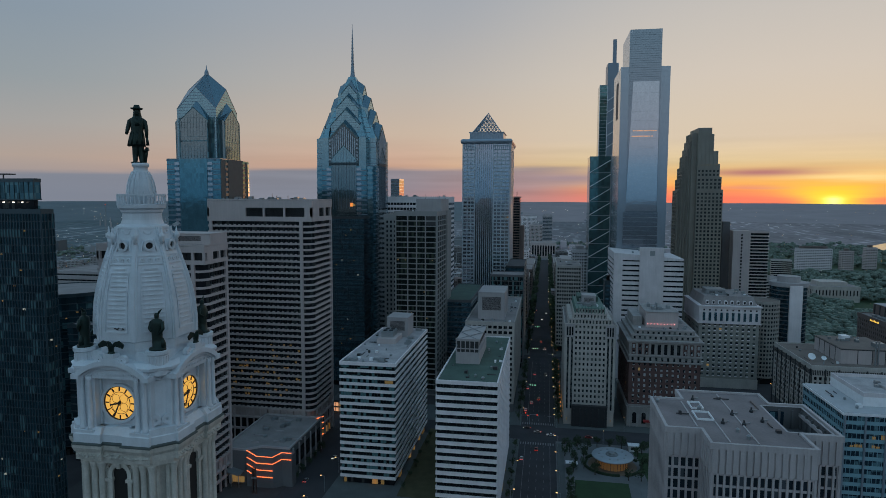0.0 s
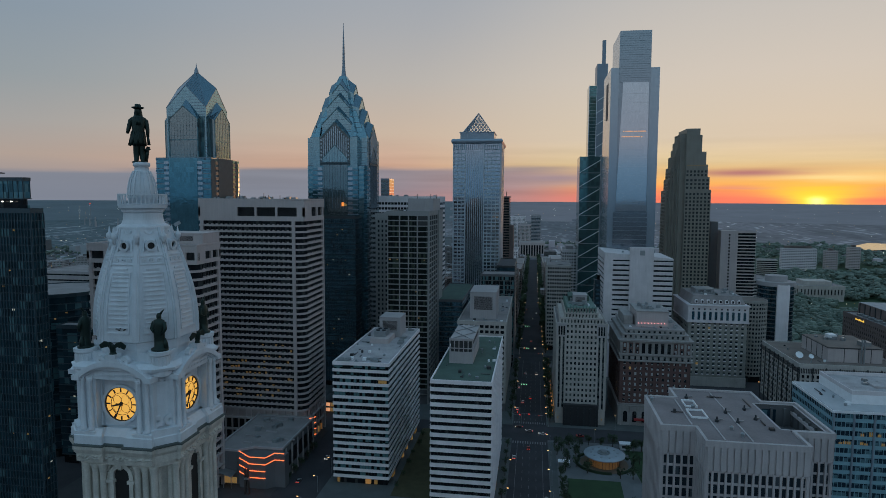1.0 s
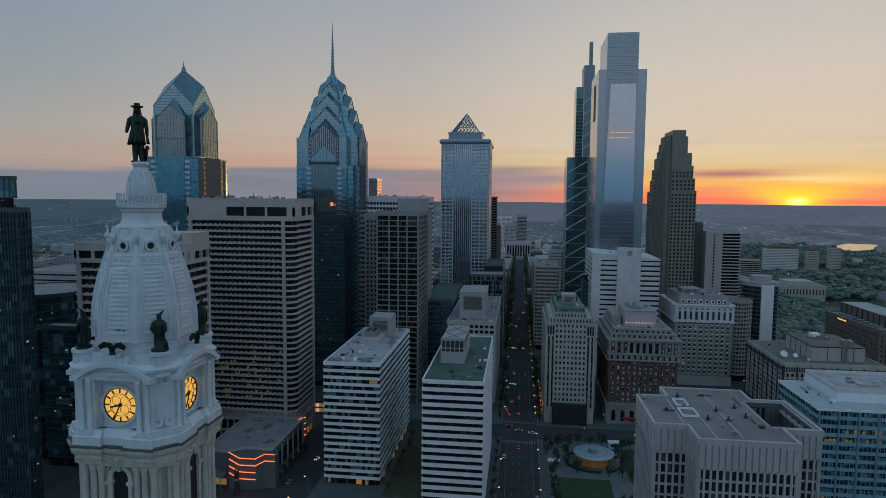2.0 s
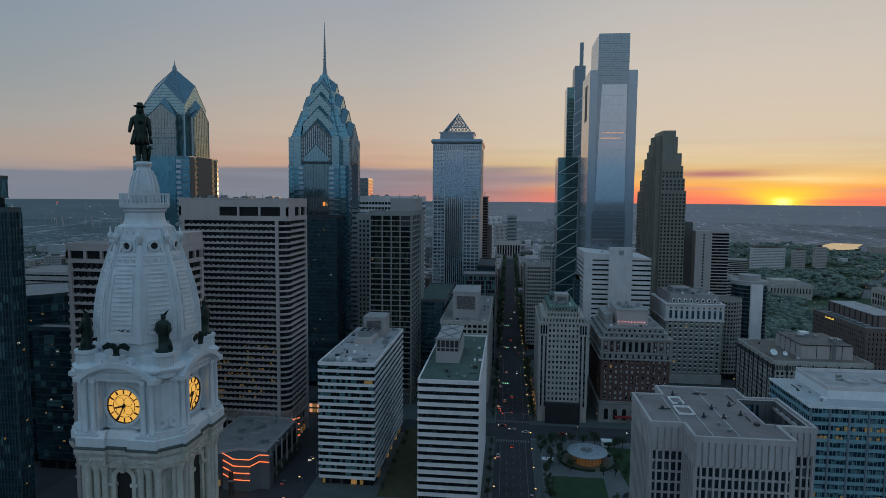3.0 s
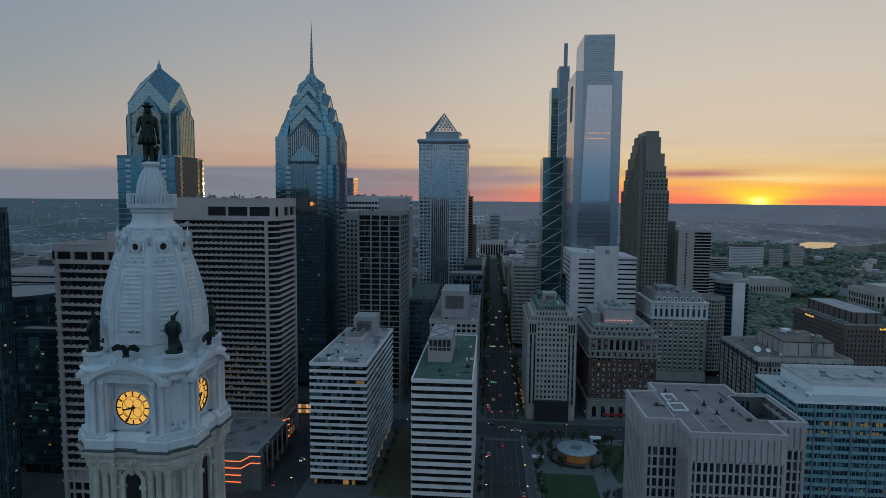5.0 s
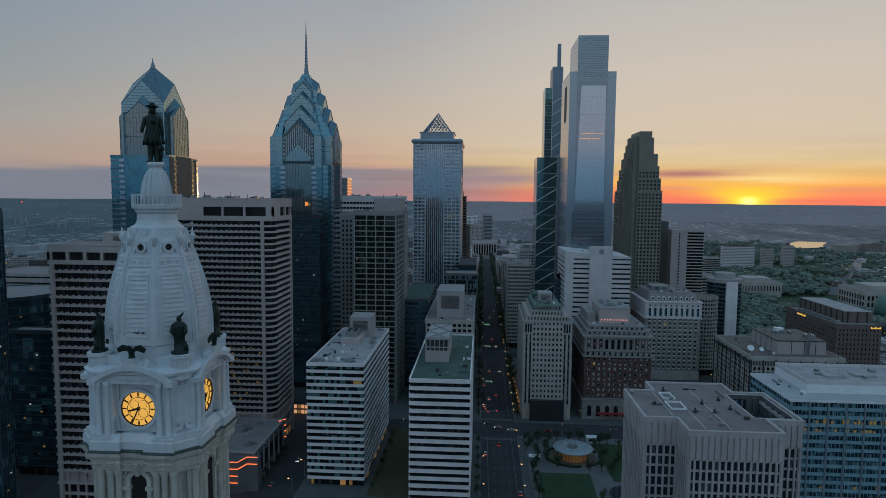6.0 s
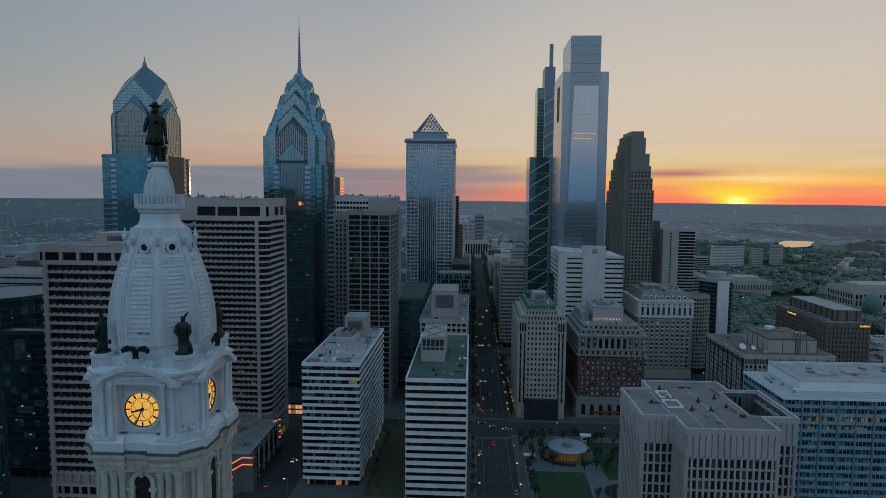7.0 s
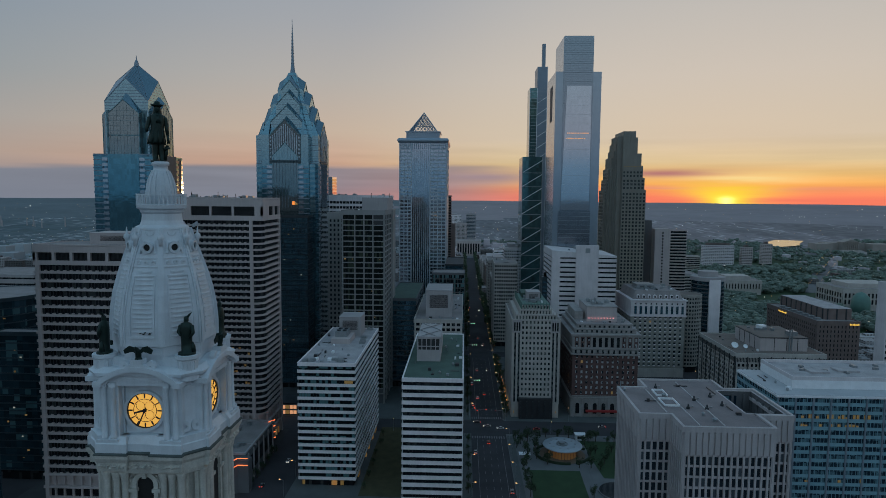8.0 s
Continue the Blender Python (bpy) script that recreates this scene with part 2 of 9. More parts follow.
MARBLE = mat("painted_iron_and_marble", (0.60, 0.635, 0.67), 0.6, var=0.16, scale=0.35, fine=5, bump=0.15, streaks=0.10)
STONE = mat("weathered_marble", (0.50, 0.48, 0.43), 0.75, var=0.32, scale=0.5, fine=4, bump=0.3, streaks=0.25)
BRONZE = mat("dark_bronze", (0.012, 0.028, 0.023), 0.45, metal=0.5, var=0.3, scale=1.0)
CONCRETE_PINK = mat("pinkish_concrete", (0.475, 0.405, 0.392), 0.85, var=0.14, scale=0.1, fine=2, streaks=0.12)
CONCRETE = mat("grey_concrete", (0.375, 0.345, 0.345), 0.85, var=0.16, scale=0.1, fine=2, streaks=0.12)
CONCRETE_WHITE = mat("white_precast_panel", (0.785, 0.725, 0.735), 0.8, var=0.16, scale=0.12, fine=2, streaks=0.10)
CONCRETE_PALE = mat("pale_grey_panel", (0.62, 0.57, 0.58), 0.8, var=0.2, scale=0.12, fine=2, streaks=0.14)
CONCRETE_DARK = mat("dark_concrete", (0.12, 0.12, 0.125), 0.85, var=0.2, scale=0.1)
LIMESTONE = mat("grey_limestone", (0.445, 0.405, 0.375), 0.85, var=0.24, scale=0.15, fine=2, streaks=0.15)
STONE_HOTEL = mat("sooty_grey_stone", (0.31, 0.288, 0.278), 0.85, var=0.3, scale=0.2, fine=2, streaks=0.2)
BRICK_RED = mat("dark_red_brick", (0.12, 0.066, 0.06), 0.9, var=0.3, scale=0.2, fine=6)
BRICK_BROWN = mat("brown_brick", (0.195, 0.145, 0.132), 0.9, var=0.25, scale=0.2, fine=6)
GRANITE_RED = mat("rosy_brown_granite", (0.275, 0.25, 0.21), 0.5, var=0.2, scale=0.1)
ROOF_GREY = mat("grey_gravel_roof", (0.275, 0.245, 0.24), 0.95, var=0.3, scale=0.12, fine=1.5)
ROOF_PALE = mat("pale_grey_roof", (0.395, 0.37, 0.375), 0.9, var=0.35, scale=0.15, fine=1.2)
ROOF_WHITE = mat("white_roof_membrane", (0.43, 0.435, 0.45), 0.8, var=0.15, scale=0.12, fine=1)
ROOF_GREEN = mat("mossy_green_roof", (0.065, 0.11, 0.09), 0.9, var=0.35, scale=0.12, fine=1)
ROOF_DARK = mat("dark_tar_roof", (0.07, 0.07, 0.075), 0.9, var=0.35, scale=0.12)
ROOF_TAN = mat("tan_gravel_roof", (0.19, 0.15, 0.13), 0.95, var=0.3, scale=0.12)
METAL = mat("grey_metal", (0.30, 0.32, 0.33), 0.45, metal=0.6, var=0.2, scale=0.5)
METAL_WHITE = mat("white_metal", (0.78, 0.78, 0.8), 0.5, var=0.12, scale=0.5)
METAL_DARK = mat("dark_metal", (0.04, 0.045, 0.05), 0.45, metal=0.3, var=0.2, scale=0.5)
DARK_TEAL = mat("dark_teal_metal", (0.045, 0.075, 0.09), 0.4, metal=0.4, var=0.12, scale=0.1)
STEEL_BLUE = mat("blue_grey_metal_panel", (0.20, 0.25, 0.30), 0.35, metal=0.6, var=0.12, scale=0.1)
SILVER_BLUE = mat("silver_blue_cladding", (0.30, 0.36, 0.42), 0.35, metal=0.5, var=0.12, scale=0.1)
LOUVRE = mat("dark_louvre", (0.03, 0.03, 0.033), 0.6, var=0.3, scale=0.5)
PANEL_TEAL = mat("teal_spandrel_panel", (0.21, 0.37, 0.43), 0.3, var=0.12, scale=0.1)
BRICK_STONE = mat("grey_green_stone_and_brick", (0.30, 0.285, 0.26), 0.9, var=0.3, scale=0.2, fine=4)
COPPER = mat("verdigris_copper", (0.12, 0.20, 0.17), 0.7, var=0.3, scale=0.3)
G_LOGAN = glass("bronze_dark_glass", (0.03, 0.035, 0.035), cell=(1.3, 1.3, 3.9), blinds=0.2, blind=(0.07, 0.075, 0.07), spec=0.3)
GRID_STONE = mat("warm_grey_precast", (0.27, 0.265, 0.26), 0.85, var=0.18, scale=0.1, fine=2, streaks=0.12)
G_MOSS = glass("greenish_dark_glass", (0.010, 0.014, 0.013), cell=(1.6, 1.6, 3.8), blinds=0.16, blind=(0.045, 0.055, 0.04), spec=0.18)
FIN = mat("pale_metal_fin", (0.45, 0.50, 0.55), 0.4, metal=0.3, var=0.12, scale=0.1)
G_DARK = glass("dark_office_glass", (0.013, 0.015, 0.018), blinds=0.18, blind=(0.045, 0.05, 0.05), spec=0.22)
G_TEAL = glass("teal_office_glass", (0.008, 0.012, 0.014), blinds=0.30, blind=(0.09, 0.18, 0.19), spec=0.2)
G_PANE = glass("sash_window_glass", (0.014, 0.018, 0.022), cell=(1.1, 1.1, 1.7), blinds=0.3, blind=(0.12, 0.13, 0.13), spec=0.3)
G_SASH = glass("pale_sash_window", (0.02, 0.023, 0.028), cell=(1.1, 1.1, 1.4), blinds=0.55, blind=(0.42, 0.42, 0.42), spec=0.25)
G_RITZ = glass("teal_curtain_glass", (0.07, 0.165, 0.195), 0.08, metal=0.35, cell=(1.7, 1.7, 3.6), blinds=0.14, blind=(0.14, 0.25, 0.26), vary=1.0)
FIN_DARK = mat("dark_blue_grey_fin", (0.055, 0.09, 0.11), 0.45, metal=0.3, var=0.12, scale=0.2)
G_RZ = glass("blue_black_curtain_glass", (0.022, 0.058, 0.075), 0.07, metal=0.3, cell=(3.0, 3.0, 3.55), blinds=0.12, blind=(0.11, 0.22, 0.24), vary=0.9)
G_NAVY = glass("navy_mirror_glass", (0.10, 0.21, 0.27), 0.06, metal=0.75, cell=(1.5, 1.5, 3.9), blinds=0.03, blind=(0.06, 0.09, 0.11))
G_BLUE = glass("blue_mirror_glass", (0.125, 0.27, 0.32), 0.06, metal=0.9, cell=(1.6, 1.6, 3.9), blinds=0.0, vary=0.3)
G_SLATE = glass("slate_mirror_glass", (0.17, 0.25, 0.29), 0.12, metal=0.85, cell=(1.6, 1.6, 3.9), blinds=0.0, vary=0.08)
G_NICHE = glass("dark_bronze_mirror_glass", (0.085, 0.115, 0.125), 0.07, metal=0.8, cell=(1.7, 1.7, 3.9), blinds=0.0, vary=0.2)
G_BAY = glass("bronze_mirror_glass", (0.20, 0.255, 0.265), 0.07, metal=0.85, cell=(2.5, 2.5, 3.6), blinds=0.0, vary=0.12)
G_BLUE_PALE = glass("pale_blue_mirror_glass", (0.215, 0.35, 0.395), 0.14, metal=0.85, cell=(1.6, 1.6, 3.9), blinds=0.0, vary=0.15)
G_SILVER = glass("silver_mirror_glass", (0.50, 0.54, 0.58), 0.05, metal=0.95, cell=(1.5, 1.5, 4.0), blinds=0.0, vary=0.08, wave=0.01)
G_CROWN = glass("dark_silver_glass", (0.26, 0.305, 0.345), 0.12, metal=0.9, cell=(1.5, 60.0, 4.0), blinds=0.0, vary=0.06)
G_CLEAR = glass("pale_clear_glass", (0.34, 0.40, 0.45), 0.15, metal=0.7, cell=(1.5, 1.5, 4.0), blinds=0.0, vary=0.08)
G_GREEN = glass("green_black_glass", (0.10, 0.21, 0.22), 0.06, metal=0.7, cell=(3, 3, 4.0), blinds=0.05, blind=(0.08, 0.12, 0.12))
G_CYAN = glass("cyan_office_glass", (0.018, 0.045, 0.07), 0.08, metal=0.3, cell=(1.65, 1.65, 3.75), blinds=0.3, blind=(0.13, 0.25, 0.29))
G_MSB = glass("navy_window_glass", (0.016, 0.026, 0.036), cell=(1.8, 1.8, 3.42), blinds=0.16, blind=(0.07, 0.085, 0.10), spec=0.5)
G_MEL = glass("pale_mirror_strip", (0.36, 0.42, 0.47), 0.06, metal=0.9, cell=(2.2, 2.2, 3.9), blinds=0.0, vary=0.16, wave=0.008)
G_LADDER = glass("silver_rose_mirror_panel", (0.42, 0.46, 0.50), 0.12, metal=0.85, cell=(4, 4, 3.9), blinds=0.0, vary=0.1)
LIT = lamp_mat("lit_room", (1.0, 0.58, 0.2), 0.14)
LIT_ORANGE = lamp_mat("orange_lit_room", (1.0, 0.47, 0.24), 0.62)
LIT_DIM = lamp_mat("dimly_lit_room", (1.0, 0.55, 0.16), 0.06)
LIT_WHITE = lamp_mat("cool_lit_room", (0.9, 0.9, 0.75), 0.25)
LAMP_WARM = lamp_mat("warm_lamp", (1.0, 0.55, 0.2), 1.6)
LAMP_WHITE = lamp_mat("white_lamp", (1.0, 0.9, 0.75), 3.0)
LAMP_RED = lamp_mat("red_lamp", (1.0, 0.05, 0.03), 1.6)
LAMP_AMBER = lamp_mat("amber_lamp", (1.0, 0.38, 0.10), 0.75)
LAMP_GREEN = lamp_mat("green_lamp", (0.35, 1.0, 0.55), 1.6)
NEON = lamp_mat("orange_light_tube", (1.0, 0.19, 0.06), 1.6)
CLOCK_GLASS = lamp_mat("backlit_clock_glass", (1.0, 0.52, 0.10), 0.72)
ASPHALT = mat("asphalt", (0.06, 0.058, 0.063), 0.95, spec=0.2, var=0.3, scale=0.08, fine=2)
# paving colour lowered to stand in for shade between the towers
PLAZA = mat("shade_darkened_paving", (0.05, 0.052, 0.054), 0.9, var=0.3, scale=0.15, fine=2)
PAVING = mat("concrete_pavement", (0.098, 0.108, 0.108), 0.9, var=0.25, scale=0.15, fine=2)
PAVING_PALE = mat("pale_paving", (0.14, 0.145, 0.148), 0.9, var=0.2, scale=0.15, fine=2)
PAINT = mat("road_paint", (0.2, 0.2, 0.2), 0.8, var=0.25, scale=0.6)
GRASS = mat("grass", (0.026, 0.058, 0.022), 0.95, var=0.35, scale=0.15, fine=2)
LEAF = mat("leaves", (0.035, 0.058, 0.026), 0.8, var=0.3, scale=0.2, island=0.45)
# far leaves: the haze of distance is mixed into their base colours
LEAF_FAR = mat("haze_paled_leaves", (0.135, 0.175, 0.142), 0.9, var=0.35, scale=0.015, island=0.25)
LEAF_HAZE = mat("haze_tinted_far_leaves", (0.265, 0.23, 0.24), 0.95, var=0.2, scale=0.004, fine=0.02, island=0.12)
WOODS_SOUTH = mat("haze_blued_far_leaves", (0.10, 0.135, 0.15), 0.95, var=0.25, scale=0.004, fine=0.02, island=0.12)
BARK = mat("bark", (0.06, 0.045, 0.035), 0.9, var=0.3, scale=2)
# far land: woods and town, with haze put into the tones
LAND_SOUTH = land_mat("haze_blued_far_land", (0.10, 0.142, 0.155), (0.15, 0.185, 0.20), (0.43, 0.46, 0.475), roofs=0.17)
LAND_MID = land_mat("haze_greyed_far_land", (0.165, 0.168, 0.182), (0.228, 0.222, 0.238), (0.40, 0.39, 0.40), roofs=0.10)
LAND_WEST = land_mat("haze_violet_far_land", (0.225, 0.20, 0.205), (0.315, 0.272, 0.28), (0.52, 0.46, 0.46), roofs=0.09)
GROUND = mat("city_ground", (0.18, 0.175, 0.185), 0.95, var=0.35, scale=0.004, fine=0.03)
HOUSES = mat("low_rise_roofs_and_walls", (0.265, 0.25, 0.25), 0.9, var=0.2, scale=0.05, island=0.7, windows=3.1)
HOUSES_BRICK = mat("low_rise_brick", (0.16, 0.115, 0.105), 0.9, var=0.2, scale=0.05, island=0.5, windows=2.8)
WATER = mat("river_water", (0.03, 0.035, 0.04), 0.06, var=0.1, scale=0.01, spec=1.0)


# ---------------------------------------------------------------- mesh helpers
class Geo:
    """Corners and faces of one mesh."""

    def __init__(self):
        self.v, self.f = [], []

    def poly(self, pts):
        k = len(self.v)
        self.v += [tuple(p) for p in pts]
        self.f.append(tuple(range(k, k + len(pts))))
        return self

    def rings(self, rings, cap=True):
        """Rings of corners, counter-clockwise seen from above, lofted upwards."""
        k, n = len(self.v), len(rings[0])
        for r in rings:
            self.v += [tuple(p) for p in r]
        for i in range(len(rings) - 1):
            for j in range(n):
                a, b = k + i * n + j, k + i * n + (j + 1) % n
                self.f.append((a, b, b + n, a + n))
        if cap:
            self.f.append(tuple(reversed(range(k, k + n))))
            self.f.append(tuple(range(k + (len(rings) - 1) * n, k + len(rings) * n)))
        return self

    def prism(self, poly, z0, z1):
        return self.rings([[(x, y, z0) for x, y in poly], [(x, y, z1) for x, y in poly]])

    def box(self, x0, x1, y0, y1, z0, z1):
        return self.prism(rect(x0, x1, y0, y1), z0, z1)

    def fbox(self, F, a0, a1, d0, d1, z0, z1):
        """A box in a face's own measures: a along it, d out of it."""
        return self.prism([F(a0, d1), F(a1, d1), F(a1, d0), F(a0, d0)], z0, z1)

    def lathe(self, cx, cy, prof, n=16, cap=True, turn=0.0):
        return self.rings([[(cx + r * math.cos(2 * math.pi * (j + turn) / n), cy + r * math.sin(2 * math.pi * (j + turn) / n), z) for j in range(n)]
                           for r, z in prof], cap)

    def beam(self, p, q, w, h=None):
        """A square bar from p to q."""
        p, q = Vector(p), Vector(q)
        d = (q - p).normalized()
        s = d.cross(Vector((0, 0, 1)))
        s = Vector((1, 0, 0)) if s.length < 1e-4 else s.normalized()
        u = s.cross(d)
        s, u = s * (w / 2), u * ((h or w) / 2)
        return self.rings([[c - s - u, c + s - u, c + s + u, c - s + u] for c in (p, q)])

    def tube(self, pts, rad, n=8):
        """A tapering round limb through points, with a radius at each."""
        rs = []
        for i, p in enumerate(pts):
            a, b = Vector(pts[max(i - 1, 0)]), Vector(pts[min(i + 1, len(pts) - 1)])
            d = (b - a).normalized()
            s = d.cross(Vector((0, 1, 0.01))).normalized()
            u = d.cross(s)
            rs.append([Vector(p) + (s * math.cos(2 * math.pi * j / n) + u * math.sin(2 * math.pi * j / n)) * rad[i] for j in range(n)])
        return self.rings(rs)

    def ball(self, c, r, sz=1.0, rnd=0.0, seg=7, lat=4):
        rs = []
        for i in range(1, lat):
            th = math.pi * i / lat
            rs.append([(c[0] + r * math.sin(th) * math.cos(2 * math.pi * j / seg) * (1 + random.uniform(-rnd, rnd)),
                        c[1] + r * math.sin(th) * math.sin(2 * math.pi * j / seg) * (1 + random.uniform(-rnd, rnd)),
                        c[2] - r * sz * math.cos(th) * (1 + random.uniform(-rnd, rnd))) for j in range(seg)])
        return self.rings(rs)

    def mesh(self, name, material, smooth=False):
        me = bpy.data.meshes.new(name)
        me.from_pydata(self.v, [], self.f)
        me.materials.append(material)
        if smooth:
            me.polygons.foreach_set("use_smooth", [True] * len(me.polygons))
        me.update()
        return me


def rect(x0, x1, y0, y1):
    return [(x0, y0), (x1, y0), (x1, y1), (x0, y1)]


def grow(poly, d):
    """A polygon, counter-clockwise, moved outwards by d."""
    out, n = [], len(poly)
    for i in range(n):
        p, q, r = (Vector(poly[(i + k) % n]) for k in (-1, 0, 1))
        a, b = (q - p).normalized(), (r - q).normalized()
        na, nb = Vector((a.y, -a.x)), Vector((b.y, -b.x))
        s = na + nb
        s = s / max(s.length_squared / 2, 0.3)
        out.append(tuple(q + s * d))
    return out


def face(poly, i):
    """The i-th side of a polygon as a face, and its width."""
    p, q = Vector(poly[i]), Vector(poly[(i + 1) % len(poly)])
    u = (q - p).normalized()
    nrm = Vector((u.y, -u.x))

    def F(a, d):
        return tuple(p + u * a + nrm * d)

    F.turn = math.atan2(u.y, u.x)
    return F, (q - p).length


def thing(name, base, label, category, group="", kind=""):
    ob = new(name)
    ob.empty_display_size = 1.0
    ob.location = base
    return tagged(ob, label, category, group, kind)


def part(name, geo, material, parent, label="", smooth=False, kind=""):
    """One mesh object under a thing or a part; the mesh is in the world's metres."""
    ob = new(name, geo if isinstance(geo, bpy.types.Mesh) else geo.mesh(name, material, smooth))
    attach(ob, parent)
    return tagged(ob, label, kind=kind)


def stand(ob):
    """Where an object stands in the world, before the scene is evaluated."""
    return (stand(ob.parent) @ ob.matrix_parent_inverse if ob.parent else Matrix.Identity(4)) @ ob.matrix_basis


def attach(ob, parent):
    ob.parent = parent
    ob.matrix_parent_inverse = stand(parent).inverted()


def single(name, geo, material, label, category, group="", kind="", smooth=False):
    return tagged(new(name, geo.mesh(name, material, smooth)), label, category, group, kind)


def repeat(name, me, spots, parent, label=""):
    """Objects of their own on one mesh; spots are places or poses."""
    for s in spots:
        ob = new(name, me)
        attach(ob, parent)
        ob.matrix_basis = s if isinstance(s, Matrix) else Matrix.Translation(s)
        if label:
            ob["label"] = label


def panes(name, F, cells, d, thick, material, parent, limit=300, lit=0.0, seed=1, lit_mat=None):
    """Window panes as parts that share meshes by size; those past the limit are joined."""
    rnd = random.Random(seed)
    sizes, rest, litg = {}, Geo(), []
    for k, (a0, a1, z0, z1) in enumerate(cells):
        glow = rnd.random() < lit
        if k >= limit and not glow:
            rest.fbox(F, a0, a1, d, d + thick, z0, z1)
            continue
        key = (round(a1 - a0, 2), round(z1 - z0, 2), glow)
        if key not in sizes:
            w, h = key[0], key[1]
            g = Geo()
            g.box(0, w, -thick, 0, 0, h)
            sizes[key] = g.mesh(name, (lit_mat or LIT) if glow else material)
        x, y = F(a0, d)
        ob = new(name, sizes[key])
        attach(ob, parent)
        ob.matrix_basis = Matrix.Translation((x, y, z0)) @ Matrix.Rotation(F.turn, 4, "Z")
        if glow:
            ob["label"] = "window with the room behind lit"
    if rest.f:
        part(name, rest, material, parent, kind="stuff")


def grid_face(th, poly, i, z0, z1, nx, nz, pier=0.8, spandrel=1.4, proud=0.35, wall=None, pane=None, limit=300, lit=0.0, seed=1,
              ends=None, pier_proud=None, sill=None, split=True):
    """A facade of piers and spandrels with panes set back between them."""
    F, w = face(poly, i)
    pp = pier_proud if pier_proud is not None else proud + 0.1
    e = pier if ends is None else ends
    step, fl = (w - 2 * e + pier) / nx, (z1 - z0) / nz
    left = [e - pier + k * step for k in range(nx + 1)]
    g = Geo().fbox(F, 0, pier, 0, pp, z0, z1)
    cols = [(max(a, 0.0), min(a + pier, w)) for a in left]
    if split:
        for k, (a, b) in enumerate(cols):
            if k in (0, nx):
                part("pier", Geo().fbox(F, 0 if k == 0 else a, b if k == 0 else w, -0.2, pp, z0, z1), wall, th)
        me = Geo().box(0, pier, -pp, 0.2, 0, z1 - z0).mesh("pier", wall)
        repeat("pier", me, [Matrix.Translation((*F(a, 0), z0)) @ Matrix.Rotation(F.turn, 4, "Z") for a, b in cols[1:-1]], th)
        me = Geo().box(0, w, -proud, 0.2, 0, spandrel).mesh("spandrel", wall)
        repeat("spandrel", me, [Matrix.Translation((*F(0, 0), z0 + k * fl)) @ Matrix.Rotation(F.turn, 4, "Z") for k in range(nz)], th)
    else:
        g = Geo()
        for k, (a, b) in enumerate(cols):
            g.fbox(F, 0 if k == 0 else a, w if k == nx else b, -0.2, pp, z0, z1)
        for k in range(nz):
            g.fbox(F, 0, w, -0.2, proud, z0 + k * fl, z0 + k * fl + spandrel)
        part("facade_grid", g, wall, th, kind="stuff")
    cells = [(cols[c][1], cols[c + 1][0], z0 + r * fl + spandrel, z0 + (r + 1) * fl) for r in reversed(range(nz)) for c in range(nx)]
    panes("window", F, cells, 0.0, 0.08, pane, th, limit, lit, seed)


def bands(th, poly, z0, nz, fl, solid, proud, wall, pane, name="spandrel", mull=None, mull_mat=None, faces=()):
    """Floors of ribbon windows: a slab edge and a glass band to each floor, with mullions on the faces named."""
    slab = Geo().prism(grow(poly, proud), 0, solid).mesh(name, wall)
    rib = Geo().prism(poly, 0, fl - solid).mesh("window_band", pane)
    repeat(name, slab, [(0, 0, z0 + k * fl) for k in range(nz)], th)
    repeat("window_band", rib, [(0, 0, z0 + k * fl + solid) for k in range(nz)], th)
    if mull:
        step, wide, deep = mull
        g = Geo()
        for i in faces:
            F, w = face(poly, i)
            n = max(int(w / step), 1)
            for k in range(n + 1):
                for r in range(nz):
                    g.fbox(F, k * w / n - wide / 2, k * w / n + wide / 2, -0.05, deep, z0 + r * fl + solid, z0 + (r + 1) * fl)
        part("mullion", g, mull_mat or wall, th, kind="stuff")


def parapet(th, poly, z, h, t, wall, roof, roof_mat):
    """A roof slab inside a raised edge."""
    inner = grow(poly, -t)
    part("roof", Geo().prism(inner, z - 0.3, z), roof_mat, th)
    rs = [[(x, y, zz) for x, y in p] for p, zz in ((inner, z - 0.3), (poly, z - 0.3), (poly, z + h), (inner, z + h), (inner, z - 0.3))]
    part("parapet", Geo().rings(rs, cap=False), wall, th)

# ---------------------------------------------------------------- ground, roads, pavements
def ground_height(r):
    """Level town, then land that climbs slowly to far low hills."""
    if r < 2200:
        return 0.0
    t = min((r - 2200) / 2550, 1.0)
    return 116.0 * t * t * (1.6 - 0.6 * t)


RADII = [0, 150, 400, 800, 1200, 1600, 1900, 2050, 2200, 2350, 2500, 2650, 2800, 2950, 3100, 3250, 3400, 3550, 3700, 3850, 4000, 4200, 4350, 4480, 4590, 4680, 4750, 4800]
SPOKES = 192
gv, gf = [(0.0, 0.0, 0.0)], []
for ri, r in enumerate(RADII[1:]):
    for j in range(SPOKES):
        a = 2 * math.pi * j / SPOKES
        h = ground_height(r)
        if r > 4100:
            h += 3.5 * noise.noise(Vector((math.cos(a) * 9, math.sin(a) * 9, 0.3 * ri))) + 2.0 * noise.noise(Vector((math.cos(a) * 30, math.sin(a) * 30, 0.5 * ri)))
        gv.append((r * math.cos(a), r * math.sin(a), h))
for j in range(SPOKES):
    gf.append((0, 1 + j, 1 + (j + 1) % SPOKES))
for ri in range(len(RADII) - 2):
    for j in range(SPOKES):
        a, b = 1 + ri * SPOKES + j, 1 + ri * SPOKES + (j + 1) % SPOKES
        gf.append((a, a + SPOKES, b + SPOKES, b))
g = Geo()
